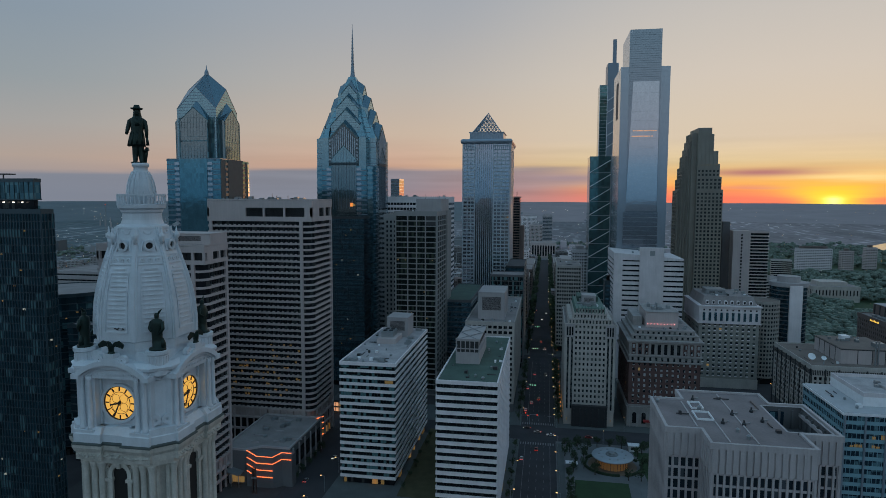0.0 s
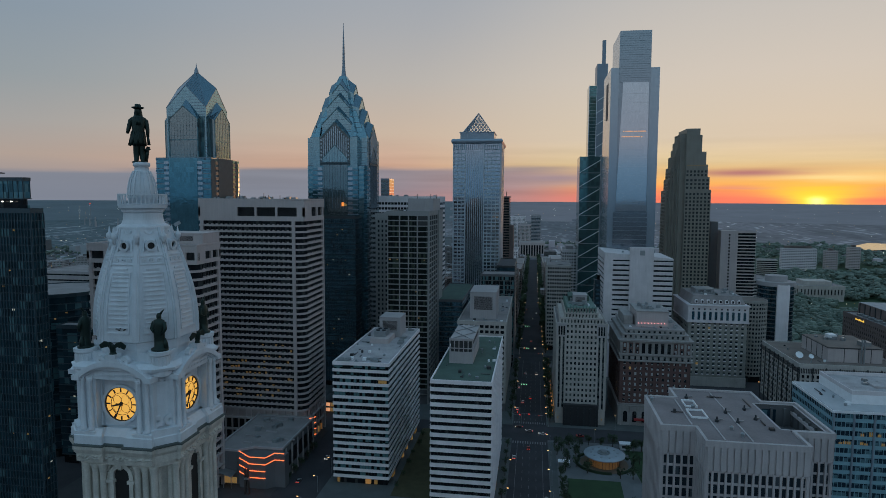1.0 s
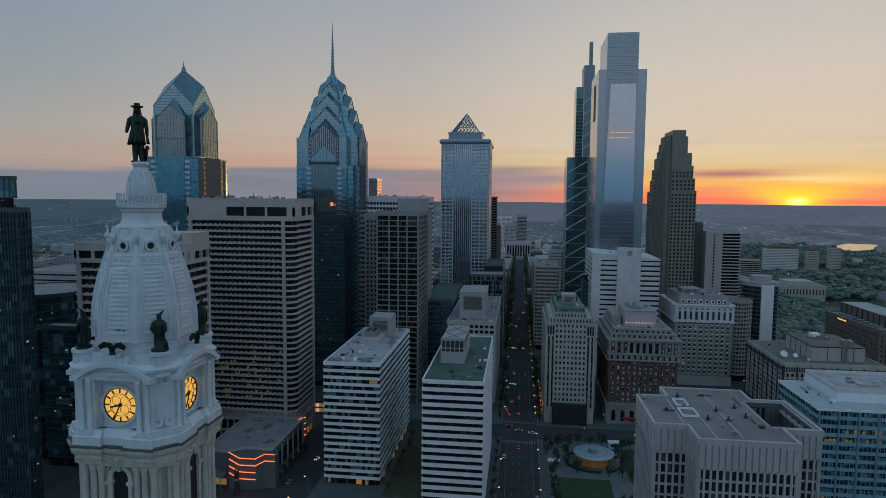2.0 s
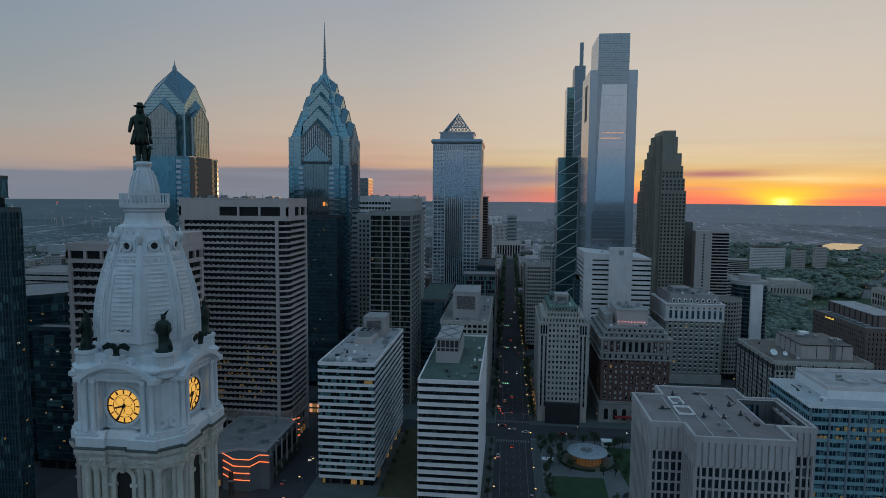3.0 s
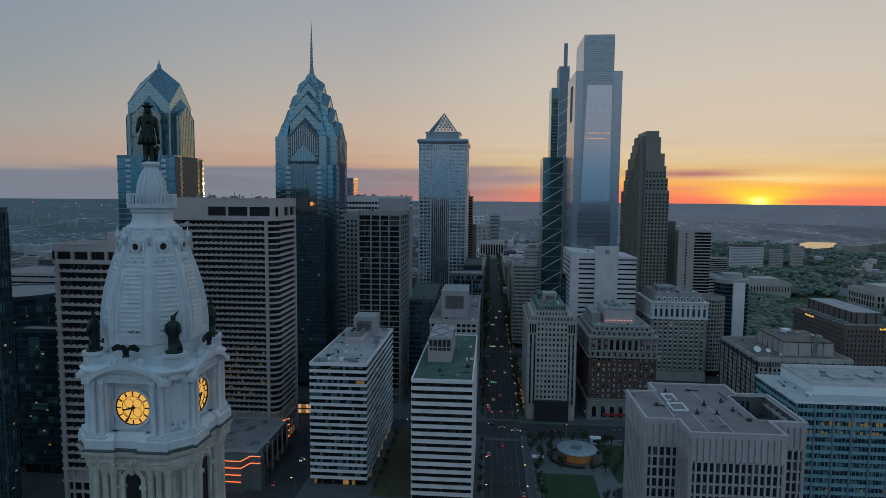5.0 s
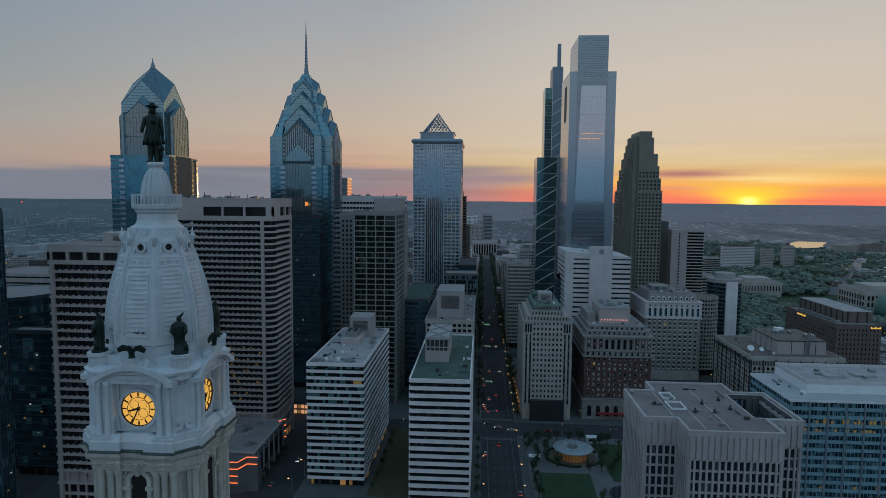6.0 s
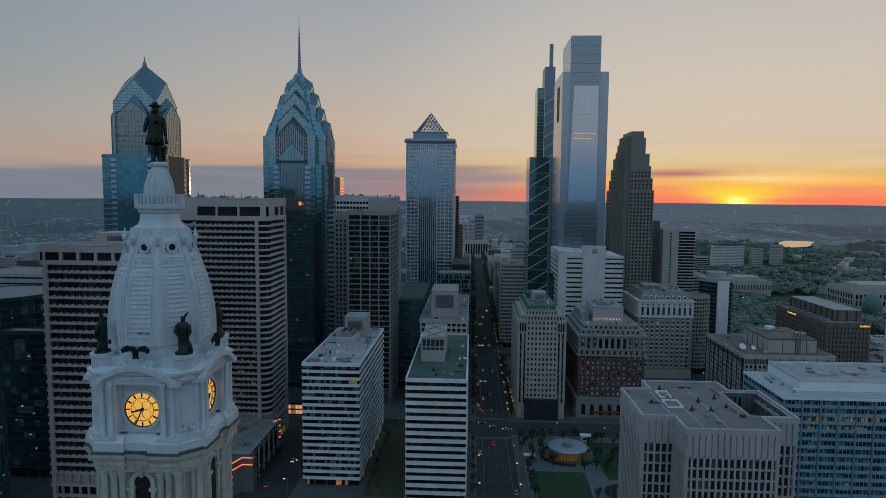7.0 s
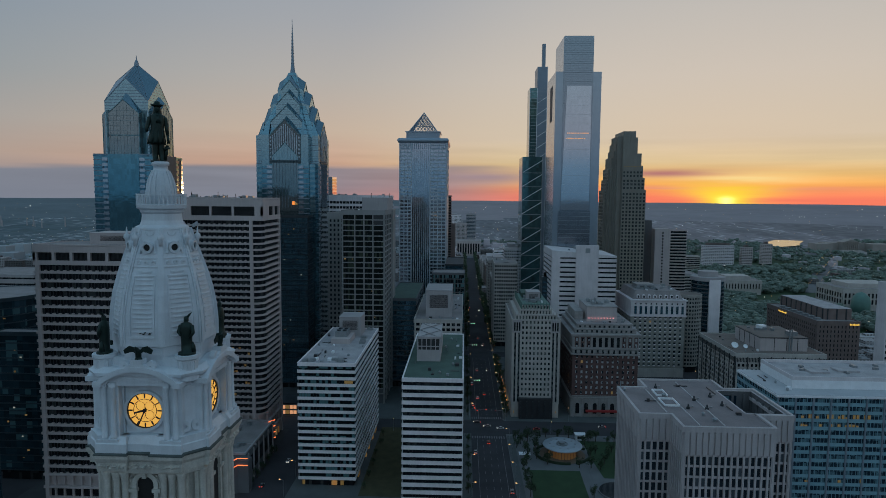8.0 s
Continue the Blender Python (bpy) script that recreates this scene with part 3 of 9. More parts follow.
g.v, g.f = gv, gf
land = single("ground", g, GROUND, "dark built-up plain reaching to low hills on the horizon", "ground", kind="structure", smooth=True)
# land tones by direction carry the haze, palest towards the sun
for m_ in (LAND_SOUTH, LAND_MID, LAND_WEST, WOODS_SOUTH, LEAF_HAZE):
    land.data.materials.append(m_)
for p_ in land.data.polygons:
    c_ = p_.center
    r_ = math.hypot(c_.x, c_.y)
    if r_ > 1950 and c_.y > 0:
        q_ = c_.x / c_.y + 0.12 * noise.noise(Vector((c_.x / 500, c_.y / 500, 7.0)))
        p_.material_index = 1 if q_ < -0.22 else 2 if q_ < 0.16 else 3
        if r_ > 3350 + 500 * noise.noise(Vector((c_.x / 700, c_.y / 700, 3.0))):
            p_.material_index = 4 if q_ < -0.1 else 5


def strip(name, x0, x1, y0, y1, z0, z1, material, label, category):
    return single(name, Geo().box(x0, x1, y0, y1, z0, z1), material, label, category, kind="structure")


single("city_floor", Geo().prism([(660 * math.cos(2 * math.pi * k / 48), 300 + 660 * math.sin(2 * math.pi * k / 48)) for k in range(48)], -0.4, 0.02), ASPHALT, "dark asphalt and paving between the buildings", "ground", kind="structure")
strip("road", 9.6, 31.5, -60, 1500, -0.3, 0.06, ASPHALT, "straight grey asphalt boulevard with several lanes", "road")
strip("road", -107, -84, 100, 1400, -0.3, 0.055, ASPHALT, "dark asphalt avenue between office towers", "road")
strip("road", -420, 420, 377, 400, -0.3, 0.05, ASPHALT, "dark asphalt cross street", "road")
strip("road", -420, 420, 236, 262, -0.3, 0.045, ASPHALT, "dark asphalt cross street", "road")
strip("road", -420, 420, 566, 584, -0.3, 0.05, ASPHALT, "dark asphalt cross street", "road")
for x0, x1, y0, y1 in ((-84, 9.6, 262, 377), (-84, 9.6, 400, 566), (31.5, 140, 400, 566), (-84, 9.6, 584, 760), (31.5, 140, 584, 760)):
    strip("pavement", x0, x1, y0, y1, -0.3, 0.2, PAVING, "grey concrete pavement with a raised kerb", "pavement")
# these two strips carry painted shade in their darker paving
for x0, x1, y0, y1 in ((-215, -107, 262, 377), (-215, -107, 400, 566)):
    strip("pavement", x0, x1, y0, y1, -0.3, 0.2, PLAZA, "plaza paving darkened for shade, with a raised kerb", "pavement")
strip("pavement", 31.5, 118, 262, 377, -0.3, 0.2, PAVING_PALE, "pale stone paving round a small city park", "pavement")


# ---------------------------------------------------------------- buildings: general
def roof_plant(th, x0, x1, y0, y1, z0, z1, wall, roof=None):
    """A roof-top plant room with a coping and a louvred side."""
    p = rect(x0, x1, y0, y1)
    part("plant_room", Geo().prism(p, z0, z1), wall, th)
    part("coping", Geo().prism(grow(p, 0.2), z1, z1 + 0.4), roof or wall, th)
    w = x1 - x0
    g = Geo()
    n = max(int((z1 - z0) * 0.5 / 0.5), 2)
    for k in range(n):
        z = z0 + (z1 - z0) * (0.35 + 0.5 * k / n)
        g.box(x0 + 0.15 * w, x1 - 0.15 * w, y0 - 0.12, y0, z, z + 0.28)
    part("louvre", g, LOUVRE, th, kind="stuff")


def roof_units(th, rnd, x0, x1, y0, y1, z, n, material, hi=2.2):
    for k in range(n):
        w, d, h = rnd.uniform(1.2, 3.2), rnd.uniform(1.2, 4.0), rnd.uniform(0.8, hi)
        x, y = rnd.uniform(x0, x1 - w), rnd.uniform(y0, y1 - d)
        g = Geo().box(x, x + w, y, y + d, z, z + h).box(x + 0.2, x + w - 0.2, y + 0.2, y + d - 0.2, z + h, z + h + 0.2)
        part("roof_unit", g, material, th)


def roof_clutter(th, rnd, x0, x1, y0, y1, z, n):
    """Pipes, vents and small dark boxes on a flat roof."""
    for k in range(n):
        x, y = rnd.uniform(x0, x1), rnd.uniform(y0, y1)
        kind = k % 3
        if kind == 0:
            q = (min(x + rnd.uniform(2, 6), x1), y) if rnd.random() < 0.5 else (x, min(y + rnd.uniform(3, 9), y1))
            part("roof_pipe", Geo().beam((x, y, z + 0.35), (*q, z + 0.35), 0.3), METAL_DARK, th)
        elif kind == 1:
            r = rnd.uniform(0.35, 0.7)
            part("roof_vent", Geo().lathe(x, y, [(r, z), (r, z + 0.8), (1.3 * r, z + 0.9), (0.2, z + 1.3)], 9), METAL, th)
        else:
            w, d = rnd.uniform(0.8, 2.0), rnd.uniform(0.8, 2.6)
            part("roof_box", Geo().box(x, x + w, y, y + d, z, z + rnd.uniform(0.5, 1.4)), LOUVRE if rnd.random() < 0.6 else METAL_WHITE, th)


def slab_tower(name, poly, z1, fl, solid, wall, pane, label, z0=0.0, base=5.0, top=1.5, proud=0.25, mull=None, faces=(0, 1), roof=None, mull_mat=None):
    """An office block of ribbon windows, with a dark ground floor and a parapet."""
    th = thing(name, (*poly[0], 0), label, "building")
    nz = max(int((z1 - top - z0 - base) / fl), 1)
    fl = (z1 - top - z0 - base) / nz
    part("ground_floor", Geo().prism(grow(poly, -0.8), z0, z0 + base), G_DARK, th, "dark glazed ground floor")
    bands(th, poly, z0 + base, nz, fl, solid, proud, wall, pane, mull=mull, mull_mat=mull_mat, faces=faces)
    part("top_band", Geo().prism(grow(poly, proud), z1 - top, z1 - 0.3), wall, th)
    parapet(th, grow(poly, proud), z1, 0.6, 0.6, wall, "roof", roof or ROOF_GREY)
    return th


def grid_tower(name, poly, z1, nxs, nz, wall, pane, label, z0=0.0, base=6.0, top=3.0, pier=0.8, spandrel=1.4, proud=0.3, limit=300, lit=0.0, roof=None, split=True, seed=1, core=None):
    """A block with a facade of piers and spandrels; nxs gives the bays of each side, 0 for a blank one."""
    th = thing(name, (*poly[0], 0), label, "building")
    part("wall", Geo().prism(poly, z0, z1 - 0.3), core or wall, th)
    for i, nx in enumerate(nxs):
        if nx:
            grid_face(th, poly, i, z0 + base, z1 - top, nx, nz, pier, spandrel, proud, wall, pane, limit if i == 0 else max(limit - nxs[0] * nz, 0), lit, seed + i, split=split)
    part("cornice", Geo().prism(grow(poly, proud + 0.25), z1 - top, z1 - 0.3), wall, th)
    parapet(th, grow(poly, proud + 0.25), z1, 0.8, 0.6, wall, "roof", roof or ROOF_GREY)
    return th


def lit_specks(th, poly, i, z0, z1, fl, n, seed, d=0.3):
    """A few small lit windows scattered over a face."""
    rnd = random.Random(seed)
    F, w = face(poly, i)
    for k in range(n):
        a, z = rnd.uniform(1, w - 2), z0 + fl * rnd.randrange(max(int((z1 - z0) / fl), 1))
        m = rnd.choice((LIT, LIT_DIM, LIT, LIT_WHITE))
        part("lit_window", Geo().fbox(F, a, a + rnd.uniform(0.5, 1.3), -0.02, d, z, z + rnd.uniform(0.4, 1.0)), m, th, "window with the room behind lit")


RND = random.Random(7)

# the two striped slabs between avenue and boulevard
WA = rect(-80.1, -51.2, 302.2, 386.4)
wa = slab_tower("office_block", WA, 64.4, 3.42, 1.5, CONCRETE_WHITE, G_TEAL, "white striped office slab with ribbon windows on every floor", mull=(1.45, 0.12, 0.1), mull_mat=METAL_DARK, roof=ROOF_PALE, base=3.5, top=1.2, proud=0.5)
WB = rect(-23.3, 3.6, 268.3, 359.0)
wb = slab_tower("office_block", WB, 67.7, 3.42, 1.75, CONCRETE_WHITE, G_DARK, "white striped office slab with a mossy green roof", mull=(1.45, 0.12, 0.12), mull_mat=METAL_DARK, roof=ROOF_GREEN, base=3.5, top=1.2, proud=0.5)

# CENTRE SQUARE pair
def rounded(x0, x1, y0, y1, r):
    """A rectangle whose corner at x1, y0 is rounded."""
    arc = [(x1 - r + r * math.sin(t), y0 + r - r * math.cos(t)) for t in [math.pi / 2 * k / 6 for k in range(7)]]
    return [(x0, y0)] + arc + [(x1, y1), (x0, y1)]


CSW = rounded(-176.0, -112.0, 345.0, 377.0, 5.0)
CSE = rounded(-192.5, -137.0, 272.0, 292.0, 4.5)


def ribbon_tower(poly, z1, fl, blank, label, podium, n_louvre):
    """A concrete tower with ribbon windows between slab edges, a corner pier, and a tall blank top with dark louvred bays."""
    th = thing("office_tower", (*poly[0], 0), label, "building")
    z0 = podium
    nz = int((z1 - blank - z0) / fl)
    fl = (z1 - blank - z0) / nz
    bands(th, poly, z0, nz, fl, 1.1, 0.9, CONCRETE_PINK, G_DARK, mull=(1.5, 0.16, 0.1), mull_mat=METAL_DARK, faces=(0, 7))
    g = Geo()
    for i in (0, 7):
        FF, ww = face(poly, i)
        n = int(ww / 2.9)
        for k in range(n):
            for r in range(nz):
                z = z0 + r * fl + 1.1
                g.fbox(FF, (k + 0.5) * ww / n - 0.55, (k + 0.5) * ww / n + 0.55, 0.0, 0.85, z, z + 0.5)
    part("sill_box", g, CONCRETE_PINK, th, kind="stuff")
    part("shaft", Geo().prism(grow(poly, -1.0), 0, z0), CONCRETE_PINK, th)
    F, w = face(poly, 0)
    FN, wn_ = face(poly, 7)
    for nm, FF, a in (("pier", F, w - 1.8), ("pier", F, 0.0), ("pier", FN, wn_ - 1.6)):
        part(nm, Geo().fbox(FF, a, a + 1.8, -0.5, 1.15, 0, z1 - blank), CONCRETE_PINK, th)
    xs, ys = [p[0] for p in poly], [p[1] for p in poly]
    top = grow(rect(min(xs), max(xs), min(ys), max(ys)), 1.0)
    # blank crown with deep bays
    FT, wt = face(top, 0)
    FTN, wtn = face(top, 1)
    zb0, zb1 = z1 - blank * 0.78, z1 - blank * 0.36
    part("crown_wall", Geo().prism(grow(top, -1.6), z1 - blank, z1 - 0.4), LOUVRE, th, "dark louvred recess")
    g = Geo().prism(top, z1 - blank, zb0)
    part("crown_band", g, CONCRETE_PINK, th)
    part("crown_band", Geo().prism(top, zb1, z1 - 0.4), CONCRETE_PINK, th)
    for FF, ww, holes in ((FT, wt, n_louvre), (FTN, wtn, [(wtn * 0.35, wtn * 0.6), (wtn * 0.66, wtn * 0.9)]), (face(top, 2)[0], face(top, 2)[1], []), (face(top, 3)[0], face(top, 3)[1], [])):
        a = 0.0
        for h0, h1 in list(holes) + [(ww, ww)]:
            if h0 - a > 0.05:
                part("crown_panel", Geo().fbox(FF, a, h0, -1.2, 0.0, zb0, zb1), CONCRETE_PINK, th)
            a = h1
        for h0, h1 in holes:
            g = Geo()
            n = int((h1 - h0) / 0.6)
            for k in range(n):
                g.fbox(FF, h0 + k * 0.6 + 0.2, h0 + k * 0.6 + 0.32, -1.3, -0.9, zb0, zb1)
            part("louvre", g, METAL_DARK, th, kind="stuff")
    parapet(th, top, z1, 0.5, 0.8, CONCRETE_PINK, "roof", ROOF_GREY)
    # loggia under the lowest floor
    g = Geo()
    for FF, ww in ((F, w), (FN, wn_)):
        n = int(ww / 4.2)
        for k in range(n + 1):
            part("column", Geo().fbox(FF, k * ww / n - 0.45, k * ww / n + 0.45, -0.6, 0.5, z0 - 5.0, z0), CONCRETE_PINK, th)
    part("string_course", Geo().prism(grow(poly, 1.0), z0 - 6.0, z0 - 5.0), CONCRETE_PINK, th)
    part("base_wall", Geo().prism(grow(poly, -0.6), 0, z0 - 6.0), G_DARK, th, "dark glazed lower storeys")
    for FF, ww in ((F, w), (FN, wn_)):
        n = int(ww / 4.2)
        for k in range(n + 1):
            part("base_pier", Geo().fbox(FF, k * ww / n - 0.35, k * ww / n + 0.35, -0.7, 0.4, 0, z0 - 6.0), CONCRETE_PINK, th)
    part("string_course", Geo().prism(grow(poly, 0.5), (z0 - 6.0) * 0.5, (z0 - 6.0) * 0.5 + 1.2), CONCRETE_PINK, th)
    return th


csw = ribbon_tower(CSW, 147.5, 3.45, 12.5, "pinkish concrete office tower with ribbon windows and a blank louvred top", 21.0, [(24.6, 35.4), (36.6, 48.2), (49.4, 61.4)])
cse = ribbon_tower(CSE, 126.0, 4.0, 9.0, "pinkish concrete office tower with wide ribbon windows and a recessed attic", 17.0,
                   [(2.0 + 8.3 * k, 9.0 + 8.3 * k) for k in range(7)])
FF, ww = face(CSW, 0)
rw = random.Random(31)
for k in range(70):
    r = int(abs(rw.gauss(0, 1)) * 3) + (6 if k % 2 else 2)
    a_ = rw.uniform(2, ww - 4)
    z = 21.0 + r * 3.471 + 1.3
    part("lit_window", Geo().fbox(FF, a_, a_ + 1.2, 0.0, 0.1, z, z + rw.uniform(0.6, 1.4)), LIT_DIM, csw, "window with the room behind lit")
for k in range(14):
    x, y = RND.uniform(-172, -120), RND.uniform(349, 372)
    part("roof_mast", Geo().beam((x, y, 147.5), (x, y, 147.5 + RND.uniform(1, 4)), 0.25), METAL_DARK, csw)
roof_units(csw, RND, -172, -118, 349, 372, 147.5, 10, METAL)
roof_plant(cse, -172, -138, 280, 296, 126, 131, CONCRETE_PINK)

# podium with the orange light tubes
POD = [(-142, 292), (-129, 292), (-122, 297.5), (-106.5, 297.5), (-106.5, 344), (-142, 344)]
pod = thing("podium_building", (-125, 310, 0), "low grey podium building with orange light tubes round its corner", "building")
part("wall", Geo().prism(POD, 0, 17.6), CONCRETE_DARK, pod)
parapet(pod, POD, 17.9, 0.8, 0.8, CONCRETE, "roof", ROOF_GREY)
FPN, wpn = face(POD, 3)
for k in range(5):
    part("blind_window", Geo().fbox(FPN, 5 + k * 8, 11 + k * 8, 0, 0.12, 6, 14), G_DARK, pod)
for k in range(6):
    part("pilaster", Geo().fbox(FPN, 3.2 + k * 8, 4.4 + k * 8, 0, 0.5, 0, 17.0), CONCRETE, pod)
for z in (6.0, 9.6, 13.2, 16.8):
    g = Geo().beam((-126.3, 288.6, z + 2.8), (-120.8, 288.6, z), 0.3).beam((-120.8, 288.6, z), (-112.2, 288.6, z), 0.3)
    if z > 12:
        g.beam((-112.2, 288.6, z), (-108.6, 292.0, z + 1.4), 0.3).beam((-108.6, 292.0, z + 1.4), (-103.4, 292.0, z + 1.4), 0.3)
    part("light_tube", g, NEON, pod, "glowing orange light tube")
for z in (8.0, 11.5, 15.0, 18.5):
    part("light_tube", Geo().beam((-108.5, 341.0, z), (-105.8, 345.0, z), 0.4), NEON, pod, "glowing orange light tube")
part("corner_bay", Geo().prism([(-126.5, 289.0), (-112.2, 289.0), (-108.6, 292.4), (-103.2, 292.4), (-103.2, 297.5), (-126.5, 297.5)], 0, 16.9), CONCRETE_DARK, pod)
for k in range(5):
    part("lit_shopfront", Geo().box(-141 + k * 2.4, -139 + k * 2.4, 291.2, 291.9, 1, 5.5 - 0.4 * k), LIT, pod, "lit shop window")
part("glazed_canopy", Geo().rings([[(-142, 286.5, z + 3), (-129.6, 286.5, z), (-129.6, 292, z + 0.4), (-142, 292, z + 3.4)] for z in (6.2, 6.6)]), METAL, pod, "sloping glazed canopy")
for x_ in (-139.5, -134.5, -130.2):
    part("canopy_post", Geo().box(x_, x_ + 0.3, 286.8, 287.1, 0, 6.4), METAL, pod)
rq = random.Random(8)
for k in range(9):
    x_, y_ = rq.uniform(-137, -112), rq.uniform(302, 340)
    part("roof_kerb", Geo().box(x_, x_ + rq.uniform(3, 9), y_, y_ + 0.5, 17.9, 18.6), CONCRETE, pod)
roof_units(pod, rq, -136, -110, 300, 340, 17.9, 10, METAL, 1.8)

# dark glass tower with the sign
dk = slab_tower("office_tower", rect(-146, -115.5, 462, 492), 134.0, 3.9, 0.5, METAL_DARK, G_NAVY, "dark blue glass office tower", proud=0.08, mull=(1.5, 0.12, 0.1), mull_mat=METAL_DARK, roof=ROOF_DARK, base=4)
sg = thing("lit_sign", (-130, 477.2, 143), "small glowing orange and white sign on a glass tower", "sign")
part("sign_shape", Geo().box(-131.2, -129.4, 476.9, 477.4, 141.9, 144.9), lamp_mat("orange_sign", (1.0, 0.30, 0.06), 0.9), sg)
part("sign_bar", Geo().box(-129.0, -128.3, 476.9, 477.4, 142.2, 144.4), LIT, sg)
part("sign_bar", Geo().box(-128.0, -127.2, 476.9, 477.4, 142.2, 143.6), LIT, sg)
part("bracket", Geo().box(-131.0, -127.0, 477.4, 477.8, 142.6, 143.2), METAL_DARK, sg)

# grid tower of four bays with a blank stair wall at its back
PC = rect(-82.7, -52.5, 430, 488)
pc = thing("office_tower", (*PC[0], 0), "dark-windowed office tower with a thin pale grid of four bays", "building")
part("wall", Geo().prism(grow(PC, -0.3), 0, 138.5), CONCRETE_DARK, pc)
PC_TOP, PC_FL = 136.2, 3.8
PC_BAYS = (0.0, 9.1, 15.6, 22.0, 30.2)
FPC, wpc = face(PC, 0)
for k, a in enumerate(PC_BAYS):
    a0 = min(max(a - 0.4, 0.0), wpc - 0.8)
    part("pier", Geo().fbox(FPC, a0, a0 + 0.8, -0.3, 0.5, 0, PC_TOP), GRID_STONE, pc)
me = Geo().box(0, wpc, -0.4, 0.3, 0, 0.75).mesh("spandrel", GRID_STONE)
repeat("spandrel", me, [(*FPC(0, 0), PC_TOP - PC_FL * (k + 1)) for k in range(34)], pc)
panes("window", FPC, [(a + 0.4, b - 0.4, PC_TOP - PC_FL * (r + 1) + 0.75, PC_TOP - PC_FL * r) for r in range(33) for a, b in zip(PC_BAYS, PC_BAYS[1:]) if not (r < 2 and a > 20)], -0.15, 0.06, G_MOSS, pc, limit=140)
part("louvre_bay", Geo().fbox(FPC, 22.4, 29.8, -0.1, 0.32, PC_TOP - 2 * PC_FL + 0.75, PC_TOP), LOUVRE, pc, "dark louvred bay under the roof")
g = Geo()
for r in range(33):
    for c in range(2):
        for q in range(3):
            a = PC_BAYS[c * 2 + (q == 2)] + 2.2 * (q + 1)
            g.fbox(FPC, a - 0.06, a + 0.06, -0.15, 0.0, PC_TOP - PC_FL * (r + 1) + 0.75, PC_TOP - PC_FL * r)
part("mullion", g, METAL_DARK, pc, kind="stuff")
FPS_, wps = face(PC, 1)
for a in (0.0, 9.4, 18.8, 28.2, 37.6):
    part("pier", Geo().fbox(FPS_, a, a + 0.8, -0.3, 0.5, 0, PC_TOP), GRID_STONE, pc)
me = Geo().box(0, 38.4, -0.4, 0.3, 0, 0.75).mesh("spandrel", GRID_STONE)
repeat("spandrel", me, [Matrix.Translation((*FPS_(0, 0), PC_TOP - PC_FL * (k + 1))) @ Matrix.Rotation(FPS_.turn, 4, "Z") for k in range(34)], pc)
panes("window", FPS_, [(0.8 + 9.4 * c, 9.4 + 9.4 * c, PC_TOP - PC_FL * (r + 1) + 0.75, PC_TOP - PC_FL * r) for r in range(33) for c in range(4)], -0.15, 0.06, G_MOSS, pc, limit=0)
part("cornice", Geo().prism(grow(PC, 0.45), PC_TOP, 138.6), GRID_STONE, pc)
parapet(pc, grow(PC, 0.45), 138.9, 0.7, 0.6, GRID_STONE, "roof", ROOF_DARK)
part("stair_wall", Geo().box(-52.2, -51.2, 468.6, 488, 0, 139.4), GRID_STONE, pc, "blank pale stair wall")
part("plant_room", Geo().rings([[(-72, 452, z), (-53.2, 452, z), (-53.2, 486, z), (-72 + s_, 486, z)] for z, s_ in ((138.9, 0), (148.4, 6))]), CONCRETE, pc, "bare concrete plant room")
for x_, y_ in ((-66, 458), (-58, 470), (-55, 480)):
    part("roof_mast", Geo().beam((x_, y_, 148.4), (x_, y_, 151.6), 0.3), METAL_DARK, pc)
roof_clutter(pc, random.Random(3), -80, -73, 433, 484, 138.9, 6)
grid_tower("office_block", rect(-103.5, -89.6, 478, 520), 135.5, (4, 0, 0, 0), 34, GRID_STONE, G_DARK, "narrow pale concrete office block behind a dark grid tower", pier=1.6, spandrel=1.7, proud=0.3, top=4.5, split=False, limit=0)

pcb = slab_tower("office_tower", rect(-124, -66, 565, 600), 149.5, 4.6, 2.4, CONCRETE_WHITE, G_DARK, "pale banded office tower behind others", mull=(3.0, 0.5, 0.2), faces=(0,), top=5.0)
roof_units(pcb, RND, -120, -70, 568, 590, 149.5, 9, METAL)
slab_tower("office_tower", rect(-172, -161, 765, 790), 172.0, 3.9, 0.8, STEEL_BLUE, G_LADDER, "slim blue glass tower catching the sunset", proud=0.05)

# the low block behind the mossy roof
mid = grid_tower("office_block", rect(-30.5, 2.8, 424, 536), 63.0, (9, 24, 0, 0), 15, LIMESTONE, G_DARK, "grey gridded office block with a bare plant room", pier=1.1, spandrel=1.6, proud=0.3, limit=140, top=2.0, roof=ROOF_GREY, core=CONCRETE_DARK)
roof_plant(mid, -23.4, -4.6, 436, 470, 63.0, 82.0, CONCRETE)
slab_tower("office_block", rect(-24, 4.6, 538, 562), 82.0, 3.8, 0.7, CONCRETE_DARK, G_TEAL, "dark office block with a flat grey roof", mull=(3.0, 0.3, 0.1), roof=ROOF_GREY)
low = slab_tower("office_block", rect(-55, -33, 470, 560), 70.0, 3.9, 0.8, CONCRETE_DARK, G_NAVY, "low dark office block with a green-grey roof", roof=ROOF_GREEN)
slab_tower("office_block", rect(-14, 3.2, 590, 660), 84.0, 3.9, 0.8, METAL_DARK, G_NAVY, "dark office block on the boulevard", roof=ROOF_DARK)
slab_tower("office_block", rect(-30, 3.0, 700, 760), 62.0, 3.9, 1.4, BRICK_BROWN, G_DARK, "brown office block on the boulevard", roof=ROOF_DARK)

# round dark tower and its neighbours
def circle(cx, cy, r, n=32):
    return [(cx + r * math.cos(2 * math.pi * k / n), cy + r * math.sin(2 * math.pi * k / n)) for k in range(n)]


